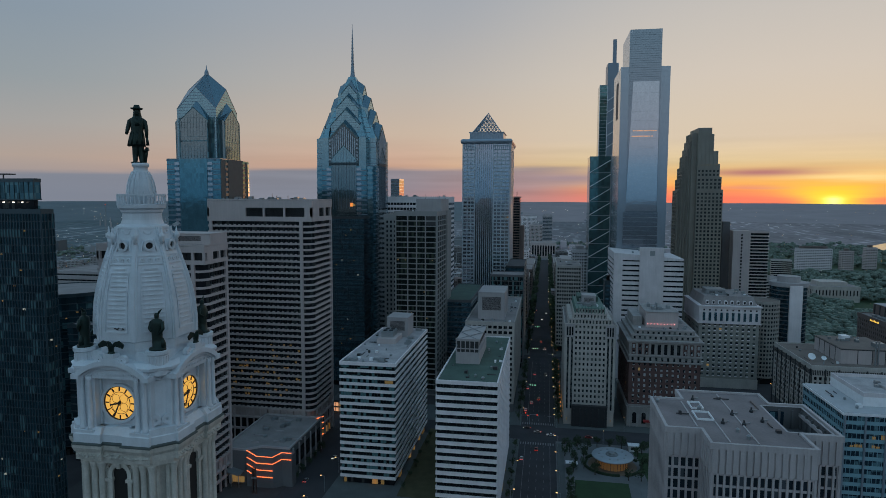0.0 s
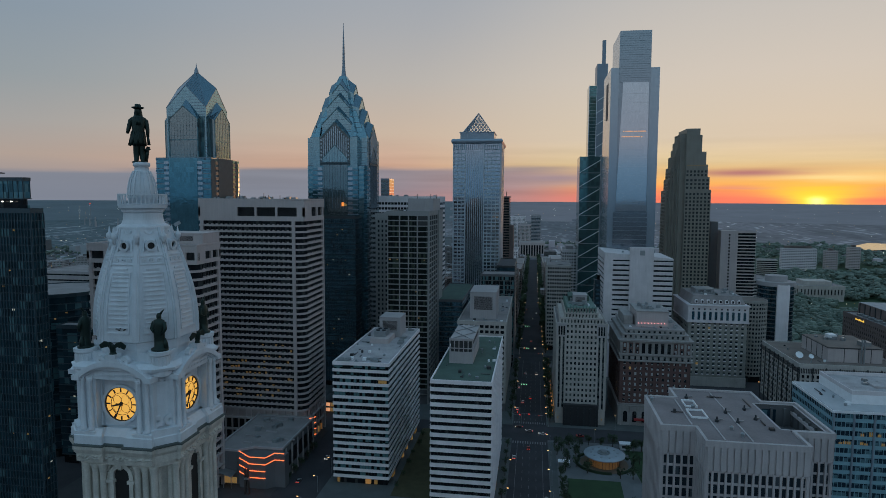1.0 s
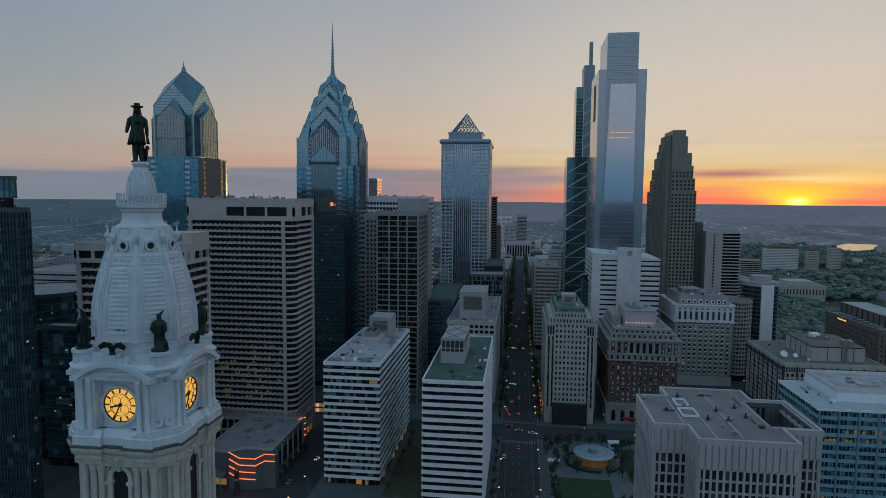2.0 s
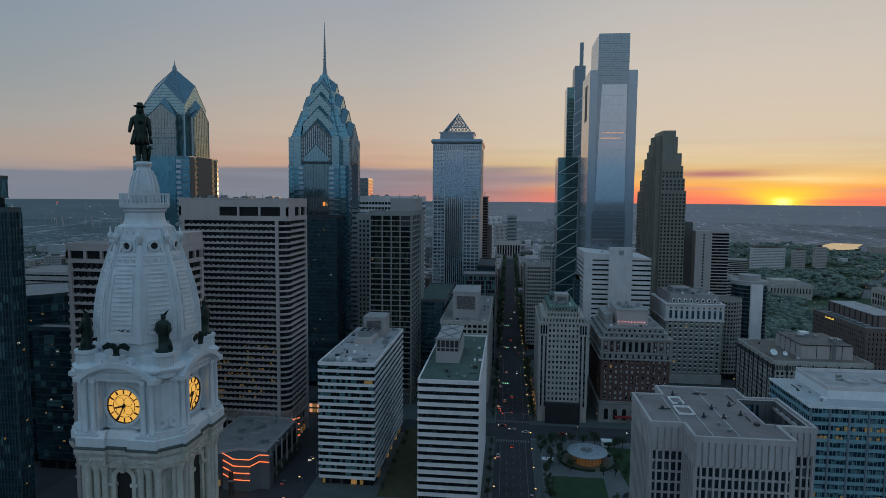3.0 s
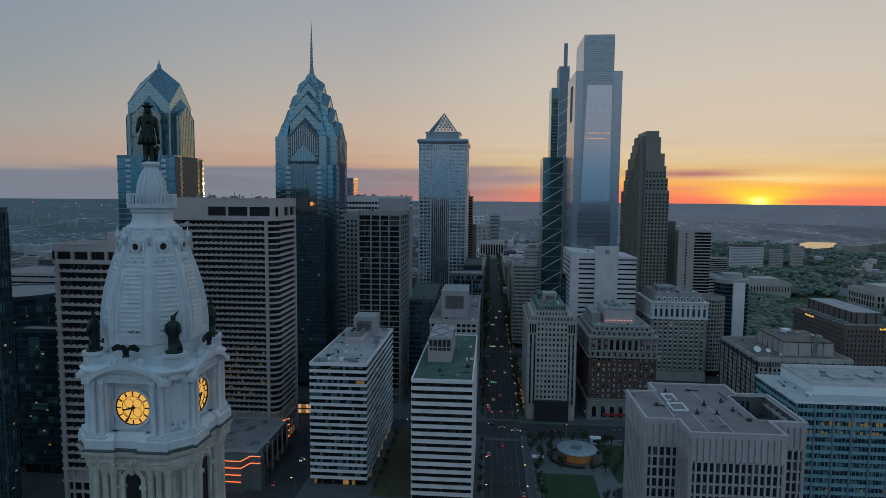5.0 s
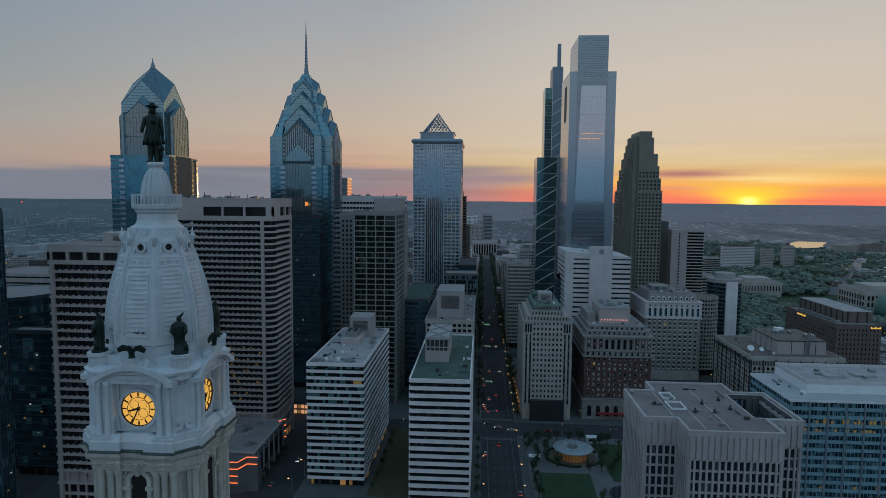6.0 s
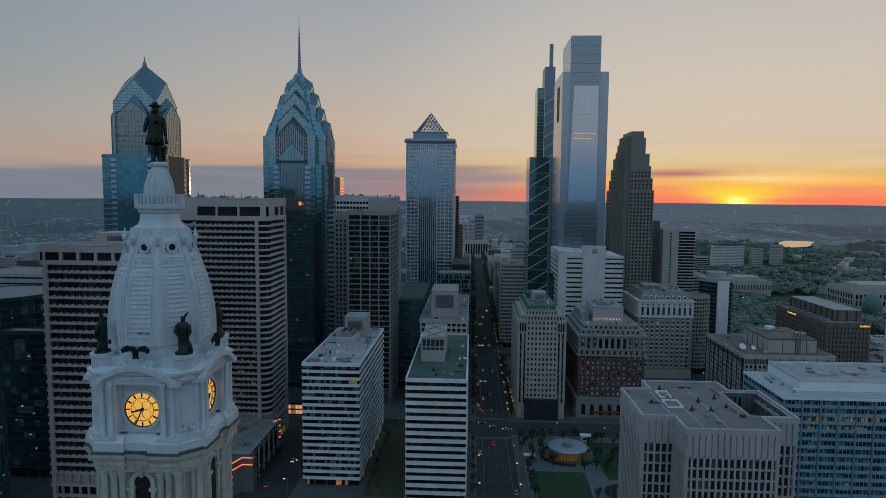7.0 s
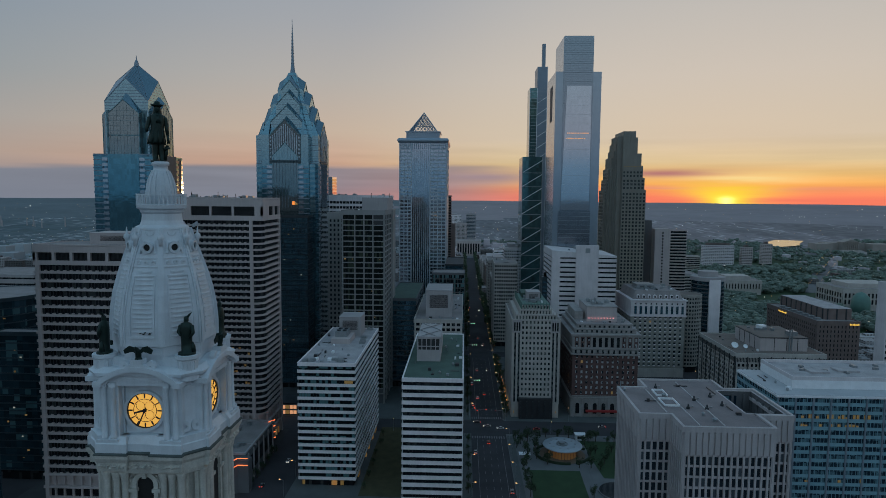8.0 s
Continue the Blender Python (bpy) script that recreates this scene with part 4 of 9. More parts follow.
rt = slab_tower("office_tower", circle(-259.5, 331, 27.5), 93.4, 3.8, 0.6, DARK_TEAL, G_RZ, "round dark glass office block", proud=0.1, roof=ROOF_GREY)
rtp = slab_tower("office_block", rect(-238.0, -214.0, 301, 310), 78.0, 3.8, 0.6, DARK_TEAL, G_RZ, "dark glass wing beside a round office block", proud=0.1, roof=ROOF_GREY)
lit_specks(rtp, rect(-238.0, -214.0, 301, 310), 0, 8, 74, 3.8, 9, 12, 0.2)
slab_tower("office_block", rect(-345, -292, 408, 450), 93.0, 4.0, 3.0, CONCRETE, G_DARK, "plain grey office block with a flat roof", roof=ROOF_GREY)
RZ = rect(-262, -197.1, 242.4, 249.6)
rz = slab_tower("residential_tower", RZ, 143.0, 3.55, 0.4, DARK_TEAL, G_RZ, "dark glass residential tower with close vertical fins", proud=0.05, mull=(1.5, 0.22, 0.45), mull_mat=FIN_DARK, faces=(0, 1), roof=ROOF_DARK, base=6)
RZ2 = rect(-262, -201.0, 243.4, 247.2)
rz2 = slab_tower("residential_tower", RZ2, 156.6, 4.4, 0.5, DARK_TEAL, G_RITZ, "teal glazed top storeys of a residential tower", z0=143, base=4.6, top=1.0, proud=0.3, mull=(2.4, 0.16, 0.2), faces=(0, 1), roof=ROOF_DARK)
for x_ in (-226, -221, -216, -211, -206.5):
    part("soffit_light", Geo().box(x_ - 0.35, x_ + 0.35, 242.6, 243.1, 146.4, 146.8), LAMP_WHITE, rz2, "white soffit light")
part("roof_fin", Geo().box(-262, -213, 243.6, 247.0, 158.9, 159.4), METAL_DARK, rz2)
for x_ in (-250, -236, -218):
    part("fin_post", Geo().box(x_, x_ + 0.4, 245, 245.4, 156.6, 158.9), METAL_DARK, rz2)
part("terrace_rail", Geo().box(-203, -197.3, 242.6, 242.7, 143.2, 145.0), G_TEAL, rz2)
lit_specks(rz, RZ, 0, 20, 138, 3.55, 22, 1, 0.2)
lit_specks(rz, RZ, 1, 20, 100, 3.55, 5, 6, 0.2)
lit_specks(rt, rect(-285, -232, 303.6, 350), 0, 20, 90, 3.8, 12, 2, 0.2)
lit_specks(dk, rect(-146, -115.5, 462, 492), 0, 30, 130, 3.9, 10, 3, 0.2)
lit_specks(pc, PC, 0, 40, 130, 3.8, 8, 4, 0.12)
lit_specks(mid, rect(-30.5, 2.8, 424, 536), 1, 8, 60, 4.0, 10, 5, 0.12)

# ---------------------------------------------------------------- the two gabled glass towers
def turn4(cx, cy, k):
    """The k-th of four sides about a middle: a along it, d out of it."""
    an = k * math.pi / 2
    c, s_ = math.cos(an), math.sin(an)

    def P(a, d, z):
        return (cx + a * c + d * s_, cy + a * s_ - d * c, z)

    return P


def nosed_gable(P, w, z0, e, a, L, back, de, da):
    """One gabled bay: its front wall, its cheeks, and a roof whose front rim lies lower than its back one."""
    wall, roof = Geo(), Geo()
    wall.poly([P(-w, L, z0), P(w, L, z0), P(w, L, e), P(0, L, a), P(-w, L, e)])
    wall.poly([P(w, L, z0), P(w, back, z0), P(w, back, e + de), P(w, L, e)])
    wall.poly([P(-w, back, z0), P(-w, L, z0), P(-w, L, e), P(-w, back, e + de)])
    roof.poly([P(w, L, e), P(w, back, e + de), P(0, back, a + da), P(0, L, a)])
    roof.poly([P(-w, back, e + de), P(-w, L, e), P(0, L, a), P(0, back, a + da)])
    return wall, roof


def rim(P, w, e, a, L, t, out=0.35):
    """A raised gable-shaped band, t wide, on a front wall."""
    g = Geo()
    sl = t * math.hypot(w, a - e) / w
    for s_ in (-1, 1):
        q = [(0, a), (s_ * w, e), (s_ * w, e - sl), (0, a - sl)]
        q = q if s_ < 0 else q[::-1]
        g.rings([[P(p, L - 0.2, z) for p, z in q], [P(p, L + out, z) for p, z in q]])
    return g


def cross_tower(name, cx, cy, half, zs, label, notch):
    """A banded glass shaft on a square plan with notched corners."""
    th = thing(name, (cx, cy, 0), label, "building")
    h, n = half, notch
    plan = [(cx - h + n, cy - h), (cx + h - n, cy - h), (cx + h - n, cy - h + n), (cx + h, cy - h + n), (cx + h, cy + h - n), (cx + h - n, cy + h - n),
            (cx + h - n, cy + h), (cx - h + n, cy + h), (cx - h + n, cy + h - n), (cx - h, cy + h - n), (cx - h, cy - h + n), (cx - h + n, cy - h + n)]
    part("shaft", Geo().prism(rect(cx - h + 1.5, cx + h - 1.5, cy - h + 1.5, cy + h - 1.5), 0, zs), G_BLUE, th, "blue mirror glass corner shaft")
    part("shaft", Geo().prism(plan, 0, zs + 0.6), G_BLUE, th, "blue mirror glass shaft")
    k = int(zs / 3.9)
    ring = Geo().prism(grow(plan, 0.12), 0, 0.8).mesh("floor_band", STEEL_BLUE)
    repeat("floor_band", ring, [(0, 0, zs - 3.9 * i) for i in range(0, k)], th)
    ring2 = Geo().prism(rect(cx - h + 1.3, cx + h - 1.3, cy - h + 1.3, cy + h - 1.3), 0, 1.9).mesh("corner_band", G_BLUE_PALE)
    repeat("corner_band", ring2, [(0, 0, zs - 3.9 * i - 2.4) for i in range(0, k)], th)
    return th, plan


def bay_ladder(P, w, L, z0, z1, fl=3.9):
    """Pale and dark blocks up both edges of a bay."""
    pale, dark = Geo(), Geo()
    n = int((z1 - z0) / fl)
    for i in range(n):
        z = z0 + fl * i
        for s_ in (-1, 1):
            for g, a0, a1, za, zb, d in ((pale, w + 0.3, w + 4.2, z + 1.3, z + 3.5, 0.25), (dark, w + 0.3, w + 4.2, z, z + 1.2, 0.18)):
                q = sorted((s_ * a0, s_ * a1))
                g.rings([[P(q[0], L - 0.1, zz), P(q[1], L - 0.1, zz), P(q[1], L - 0.6, zz), P(q[0], L - 0.6, zz)] if d < 0.2 else
                         [P(q[0], L + d, zz), P(q[1], L + d, zz), P(q[1], L - 0.6, zz), P(q[0], L - 0.6, zz)] for zz in (za, zb)])
    return pale, dark


TAPER = ((0.985, 174.0), (0.985, 195.0), (0.80, 203.0), (0.66, 211.0), (0.49, 221.5), (0.33, 232.0), (0.21, 242.5), (0.12, 248.0))
OX, OY = -136.6, 502.5
one, plan = cross_tower("skyscraper", OX, OY, 24.6, 174.0, "blue glass skyscraper with stacked gables and a needle spire", 6.0)
part("tapering_top", Geo().rings([[(OX + (x - OX) * f, OY + (y - OY) * f, z) for x, y in plan] for f, z in TAPER]), G_BLUE_PALE, one, "pale glass tapering top")
g = Geo()
for (f0, z0), (f1, z1) in zip(TAPER, TAPER[1:]):
    n = max(int((z1 - z0) / 3.9), 1)
    for k in range(n):
        f, z = f0 + (f1 - f0) * (k + 0.5) / n, z0 + (z1 - z0) * (k + 0.5) / n
        g.prism([(OX + (x - OX) * f * 1.006, OY + (y - OY) * f * 1.006) for x, y in plan], z, z + 0.35)
part("floor_line", g, STEEL_BLUE, one, kind="stuff")
# stacked gables, each level smaller and set back: half-width, eave, peak, reach, back, rise of eave and of peak towards the back
TIERS = ((12.2, 196.5, 208.6, 24.9, 17.5, 2.0, 4.2), (12.6, 207.0, 219.6, 20.0, 13.0, 2.4, 4.0), (9.4, 221.0, 230.8, 15.6, 8.5, 2.6, 4.2), (6.6, 233.4, 241.0, 10.4, 4.0, 3.0, 4.6))
for k in range(4):
    P = turn4(OX, OY, k)
    for j, (w, e, a, L, back, de, da) in enumerate(TIERS):
        wall, roof = nosed_gable(P, w, 174.0 if j == 0 else e - 16, e, a, L, back, de, da)
        part("gable", wall, G_BLUE_PALE if j else G_NICHE, one)
        part("gable_roof", roof, G_SLATE, one, "blue-grey glass gable roof")
        part("gable_rim", rim(P, w, e + 0.1, a + 0.15, L, 0.7 if j else 0.9, 0.25), G_RITZ, one)
        g = Geo()
        z = e - 12
        while z < a - 2:
            ww = w if z < e else w * (a - z) / (a - e)
            q = [P(-ww + 0.3, L + 0.1, z), P(ww - 0.3, L + 0.1, z), P(ww - 0.3, L - 0.2, z), P(-ww + 0.3, L - 0.2, z)]
            g.rings([q, [(x, y, zz + 0.22) for x, y, zz in q]])
            z += 1.95
        if j:
            part("floor_line", g, STEEL_BLUE, one, kind="stuff")
    # pale outer frame beside the main bay, standing back from it
    for s_ in (-1, 1):
        q = sorted((s_ * 12.6, s_ * 18.4))
        part("bay_frame", Geo().rings([[P(q[0], 24.75, z), P(q[1], 24.75, z), P(q[1], 20, z), P(q[0], 20, z)] for z in (172, 196.5)]), G_BLUE_PALE, one, "pale glass pier beside the bay")
        lo_, hi_ = (12.6, 18.4) if s_ > 0 else (-18.4, -12.6)
        zl, zh = (208.0, 196.5) if s_ > 0 else (196.5, 208.0)
        part("frame_slope", Geo().poly([P(lo_, 24.75, 196.5), P(hi_, 24.75, 196.5), P(hi_, 19.5, zh if s_ > 0 else zh), P(lo_, 19.5, zl)]), G_BLUE_PALE, one)
    # the window bay: bright fins under the main gable, a small inner gable, and floors below
    g = Geo()
    for i in range(12):
        a = -9.35 + 1.7 * i
        q = [P(a - 0.38, 25.35, 0), P(a + 0.38, 25.35, 0), P(a + 0.38, 24.9, 0), P(a - 0.38, 24.9, 0)]
        z0, z1 = 190.5 - abs(a) * 1.05, 205.6 - abs(a) * 1.02
        g.rings([[(x, y, z0) for x, y, _ in q], [(x, y, z1) for x, y, _ in q]])
    part("window_fin", g, FIN, one, kind="stuff")
    part("inner_gable", Geo().rings([[P(x, d, z) for x, z in ((-10.2, 177.0), (10.2, 177.0), (10.2, 179.6), (0, 190.2), (-10.2, 179.6))] for d in (25.15, 24.5)]), G_BLUE_PALE, one, "small pale inner gable")
    part("inner_rim", rim(P, 10.4, 179.8, 190.8, 25.15, 0.5, 0.25), G_RITZ, one)
    g = Geo()
    for i in range(9):
        a = -9.0 + 2.25 * i
        zt_ = 188.6 - abs(a) * 1.03
        q = [P(a - 0.07, 25.3, 0), P(a + 0.07, 25.3, 0), P(a + 0.07, 25.0, 0), P(a - 0.07, 25.0, 0)]
        g.rings([[(x, y, 140.0) for x, y, _ in q], [(x, y, max(zt_, 178)) for x, y, _ in q]])
    part("bay_mullion", g, STEEL_BLUE, one, kind="stuff")
    part("lower_bay", Geo().rings([[P(-10.2, 25.0, z), P(10.2, 25.0, z), P(10.2, 23, z), P(-10.2, 23, z)] for z in (20, 174.6)]), G_BAY, one, "grey-blue glass bay, dulled dark on the side facing the sunset")
    part("bay_sill", Geo().rings([[P(-12.4, 25.3, z), P(12.4, 25.3, z), P(12.4, 24, z), P(-12.4, 24, z)] for z in (175.0, 176.4)]), DARK_TEAL, one)
    pale, dark = bay_ladder(P, 10.2, 24.75, 21, 174)
    part("bay_block", pale, G_LADDER, one, kind="stuff")
    part("bay_joint", dark, G_NAVY, one, kind="stuff")
    g = Geo()
    for i in range(6):
        for s_ in (-1, 1):
            z = 178.5 + 3.0 * i
            q = [P(s_ * 11.2 - 0.5, 25.2, z), P(s_ * 11.2 + 0.5, 25.2, z), P(s_ * 11.2 + 0.5, 24.8, z), P(s_ * 11.2 - 0.5, 24.8, z)]
            g.rings([q, [(x, y, zz + 1.6) for x, y, zz in q]])
    part("edge_block", g, FIN, one, kind="stuff")
part("spire", Geo().lathe(OX, OY, [(4.6, 238), (3.4, 244), (1.9, 250), (1.2, 256), (1.0, 262), (0.8, 272), (0.35, 284), (0.12, 291)], 10), STEEL_BLUE, one, "slender metal spire", smooth=True)
for i in range(11):
    part("spire_ring", Geo().lathe(OX, OY, [(1.5 - 0.08 * i, 253 + 2.6 * i), (1.5 - 0.08 * i, 253.7 + 2.6 * i)], 10), STEEL_BLUE, one)

# matt teal that stands in for a dark reflection on one side
TEAL_MATT = mat("glare_free_teal_panel", (0.055, 0.105, 0.12), 0.6, spec=0.15, var=0.2, scale=0.3)
UX, UY = -242.6, 460.0
two, plan = cross_tower("skyscraper", UX, UY, 22.2, 177.6, "blue glass skyscraper with a gabled helm roof", 0.02)
HS, ZV, ZP, ZA = 16.2, 216.8, 233.2, 246.4
for k in range(4):
    P = turn4(UX, UY, k)
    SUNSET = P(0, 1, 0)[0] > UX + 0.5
    part("upper_wall", Geo().poly([P(-HS, HS, 177), P(HS, HS, 177), P(HS, HS, ZV), P(0, HS, ZP), P(-HS, HS, ZV)]), G_BLUE_PALE, two, "pale glass gabled wall")
    for s_ in (-1, 1):
        tri = [P(0, HS, ZP), P(s_ * HS, HS, ZV), P(0, 0, ZA)]
        part("roof_facet", Geo().poly(tri if s_ > 0 else tri[::-1]), G_SLATE, two, "grey glass roof facet")
    g = Geo()
    for i in range(1, 14):
        f = i / 14
        p0 = Vector(P(0, HS + 0.05, ZP)).lerp(Vector(P(HS, HS + 0.05, ZV)), f)
        p1 = Vector(P(0, HS, ZP)).lerp(Vector(P(0, 0, ZA)), min(f * 1.0, 1.0)) if k % 2 == 0 else None
        if p1 is not None:
            g.beam(p0 + Vector((0, 0, 0.08)), Vector(P(HS, HS, ZV)).lerp(Vector(P(0, 0, ZA)), 1 - f) + Vector((0, 0, 0.08)) if f > 0.5 else Vector(P(0, 0, ZA)).lerp(Vector(P(HS, HS, ZV)), f) + Vector((0, 0, 0.08)), 0.22, 0.12)
    if g.f:
        part("roof_rib", g, STEEL_BLUE, two, kind="stuff")
    part("roof_hip", Geo().beam(P(0, 0, ZA), P(HS, HS, ZV), 0.35).beam(P(0, 0, ZA), P(0, HS, ZP), 0.35), STEEL_BLUE, two)
    part("gable_rim", rim(P, HS, ZV, ZP + 0.1, HS, 0.4, 0.15), STEEL_BLUE, two)
    g = Geo()
    z = 178.0
    while z < ZP - 3:
        ww = HS if z < ZV else HS * (ZP - z) / (ZP - ZV)
        q = [P(-ww + 0.1, HS + 0.1, z), P(ww - 0.1, HS + 0.1, z), P(ww - 0.1, HS - 0.2, z), P(-ww + 0.1, HS - 0.2, z)]
        g.rings([q, [(x, y, zz + 0.3) for x, y, zz in q]])
        z += 2.2
    part("floor_line", g, STEEL_BLUE, two, kind="stuff")
    # dark recess on both sides of the bay, then a slim pale column
    for s_ in (-1, 1):
        q = sorted((s_ * 11.0, s_ * 14.9))
        part("bay_recess", Geo().rings([[P(q[0], HS + 0.3, z), P(q[1], HS + 0.3, z), P(q[1], HS - 0.4, z), P(q[0], HS - 0.4, z)] for z in (177, 210)]), G_RITZ, two, "dark teal glass beside the bay")
    # the gabled bay
    wall, roof = nosed_gable(P, 11.6, 176.0, 207.3, 217.2, 20.6, HS - 1, 1.9, 6.6)
    part("bay_wall", wall, G_BAY, two, "tan mirror glass bay")
    part("bay_roof", roof, G_SLATE, two, "blue-grey glass bay roof")
    part("gable_rim", rim(P, 11.6, 207.4, 217.4, 20.6, 0.5, 0.2), G_RITZ, two)
    for s_ in (-1, 1):
        part("bay_edge", Geo().rings([[P(s_ * 11.4 - 0.35, 20.8, z), P(s_ * 11.4 + 0.35, 20.8, z), P(s_ * 11.4 + 0.35, 20.2, z), P(s_ * 11.4 - 0.35, 20.2, z)] for z in (177, 207)]), G_RITZ, two)
    g, gl = Geo(), Geo()
    for i in range(9):
        a = -10 + 2.5 * i
        q = [P(a - 0.06, 20.75, 0), P(a + 0.06, 20.75, 0), P(a + 0.06, 20.5, 0), P(a - 0.06, 20.5, 0)]
        g.rings([[(x, y, 178) for x, y, _ in q], [(x, y, 215.6 - abs(a) * 0.85) for x, y, _ in q]])
    part("bay_mullion", g, METAL, two, kind="stuff")
    g = Geo()
    for i in range(9):
        z = 180.5 + 3.6 * i
        q = [P(-11, 20.72, z), P(11, 20.72, z), P(11, 20.5, z), P(-11, 20.5, z)]
        g.rings([q, [(x, y, zz + (0.9 if i == 3 else 0.12)) for x, y, zz in q]])
    part("bay_transom", g, G_RITZ, two, kind="stuff")
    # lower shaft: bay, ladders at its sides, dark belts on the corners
    # on the sunset side dark and bright reflections are set by material
    part("lower_bay", Geo().rings([[P(-11.4, 22.7, z), P(11.4, 22.7, z), P(11.4, 21, z), P(-11.4, 21, z)] for z in (20, 178.2)]), TEAL_MATT if SUNSET else G_BLUE, two, "blue glass bay, dulled dark on the side facing the sunset")
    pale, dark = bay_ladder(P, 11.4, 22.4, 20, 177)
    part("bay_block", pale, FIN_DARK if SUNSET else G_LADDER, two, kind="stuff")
    part("bay_joint", dark, G_NAVY, two, kind="stuff")
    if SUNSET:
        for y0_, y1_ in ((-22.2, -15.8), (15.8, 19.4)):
            part("corner_cladding", Geo().box(UX + 22.1, UX + 22.5, UY + y0_, UY + y1_, 20, 177), TEAL_MATT, two, "matt dark corner standing for a dark reflection")
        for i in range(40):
            part("corner_panel", Geo().box(UX + 22.3, UX + 22.75, UY + 19.6, UY + 22.1, 21 + 3.9 * i, 23.6 + 3.9 * i), G_LADDER, two, "mirror panel kept bright where the sunset reflects")
    g = Geo()
    for i in range(9):
        z = 176.5 - 8.8 * i
        q = [P(-22.4, 22.45, z), P(22.4, 22.45, z), P(22.4, 21.9, z), P(-22.4, 21.9, z)]
        g.rings([q, [(x, y, zz + 1.2) for x, y, zz in q]])
    part("belt", g, G_NAVY, two, kind="stuff")
part("finial", Geo().lathe(UX, UY, [(1.9, 244.6), (1.5, 247.4), (0.5, 249.5), (0.1, 252.8)], 8), STEEL_BLUE, two)

# ---------------------------------------------------------------- tower with the lattice pyramid
mel = thing("skyscraper", (-42, 695, 0), "grey-blue granite skyscraper with a lattice pyramid on top", "building")
MEL = rect(-67.2, -15.6, 668, 737)
part("shaft", Geo().prism(MEL, 0, 209), G_MEL, mel, "mirror glass shaft")
F, w = face(MEL, 0)
FN, wN = face(MEL, 1)
POSTS = ((0.0, 1.3), (4.9, 0.9), (8.9, 0.6), (12.7, 1.3), (33.0, 1.3), (37.2, 0.6), (41.6, 0.9), (46.2, 0.6), (50.3, 1.3))
for FF in (F, FN):
    for a, wd in POSTS:
        part("corner_post", Geo().fbox(FF, a, a + wd, -0.2, 0.9, 0, 207), FIN, mel)
    for c in range(8):
        a = 15.8 + c * 2.2
        part("fin", Geo().fbox(FF, a, a + 0.55, -0.2, 0.7, 0, 199 if c % 7 else 203), FIN, mel)
    g = Geo()
    for a0, a1 in ((1.3, 4.9), (5.8, 12.7), (34.3, 41.6), (42.5, 50.3)):
        for r in range(53):
            g.fbox(FF, a0, a1, -0.1, 0.45, 1 + 3.9 * r, 2.35 + 3.9 * r)
    part("spandrel", g, FIN, mel, kind="stuff")
    g = Geo()
    for k in range(24):
        a = 1.4 + 2.1 * k
        g.fbox(FF, a, a + 0.9, 0.0, 1.0, 200.5, 206.8)
    part("floor_line", g, SILVER_BLUE, mel, kind="stuff")
part("cornice", Geo().rings([[(x, y, z) for x, y in grow(MEL, d)] for d, z in ((0.2, 206.5), (1.2, 207.4), (2.0, 209.2), (2.0, 210.2), (0.6, 212.0))]), SILVER_BLUE, mel, "flaring cornice")
part("attic", Geo().prism(rect(-60.5, -24, 677, 713), 212, 219.5), SILVER_BLUE, mel)
for k in range(12):
    part("attic_post", Geo().box(-60.4 + k * 3.2, -59.3 + k * 3.2, 676.4, 677, 212.2, 219), SILVER_BLUE, mel)
part("attic_cornice", Geo().prism(rect(-61.5, -23, 676, 714), 219.5, 220.3), SILVER_BLUE, mel)
g = Geo()
cx, cy, hb, zb, zt = -42.2, 695, 15.5, 220.3, 242.5
for s in range(4):
    ang = s * math.pi / 2

    def PY(a, z):
        h = hb * (zt - z) / (zt - zb)
        x, y = a * h, -h
        return (cx + x * math.cos(ang) - y * math.sin(ang), cy + x * math.sin(ang) + y * math.cos(ang), z)

    g.beam(PY(-1, zb), PY(-1, zt), 0.7)
    n = 8
    for k in range(n):
        z = zb + (zt - zb) * k / n
        g.beam(PY(-1, z), PY(1, z), 0.45)
        z2 = zb + (zt - zb) * (k + 1) / n
        m = n - k
        for i in range(m):
            a0, a1 = -1 + 2 * i / m, -1 + 2 * (i + 1) / m
            am = (a0 + a1) / 2
            h0, h2 = hb * (zt - z) / (zt - zb), max(hb * (zt - z2) / (zt - zb), 1e-3)
            g.beam(PY(a0, z), PY(max(-1, min(1, am * h0 / h2)), z2), 0.5)
            g.beam(PY(a1, z), PY(max(-1, min(1, am * h0 / h2)), z2), 0.5)
part("pyramid_lattice", g, SILVER_BLUE, mel, "openwork metal pyramid")
bm_ = slab_tower("residential_tower", rect(-31, -15.3, 900, 930), 150.5, 3.7, 1.4, BRICK_BROWN, G_DARK, "slim brown balconied tower in the distance", proud=0.9)
part("side_wing", Geo().prism(rect(-15.0, -9.0, 902, 930), 0, 109), BRICK_BROWN, bm_, "lower brown wing")
part("roof_mast", Geo().beam((-20, 912, 150), (-20, 912, 158), 0.8), METAL_DARK, bm_)

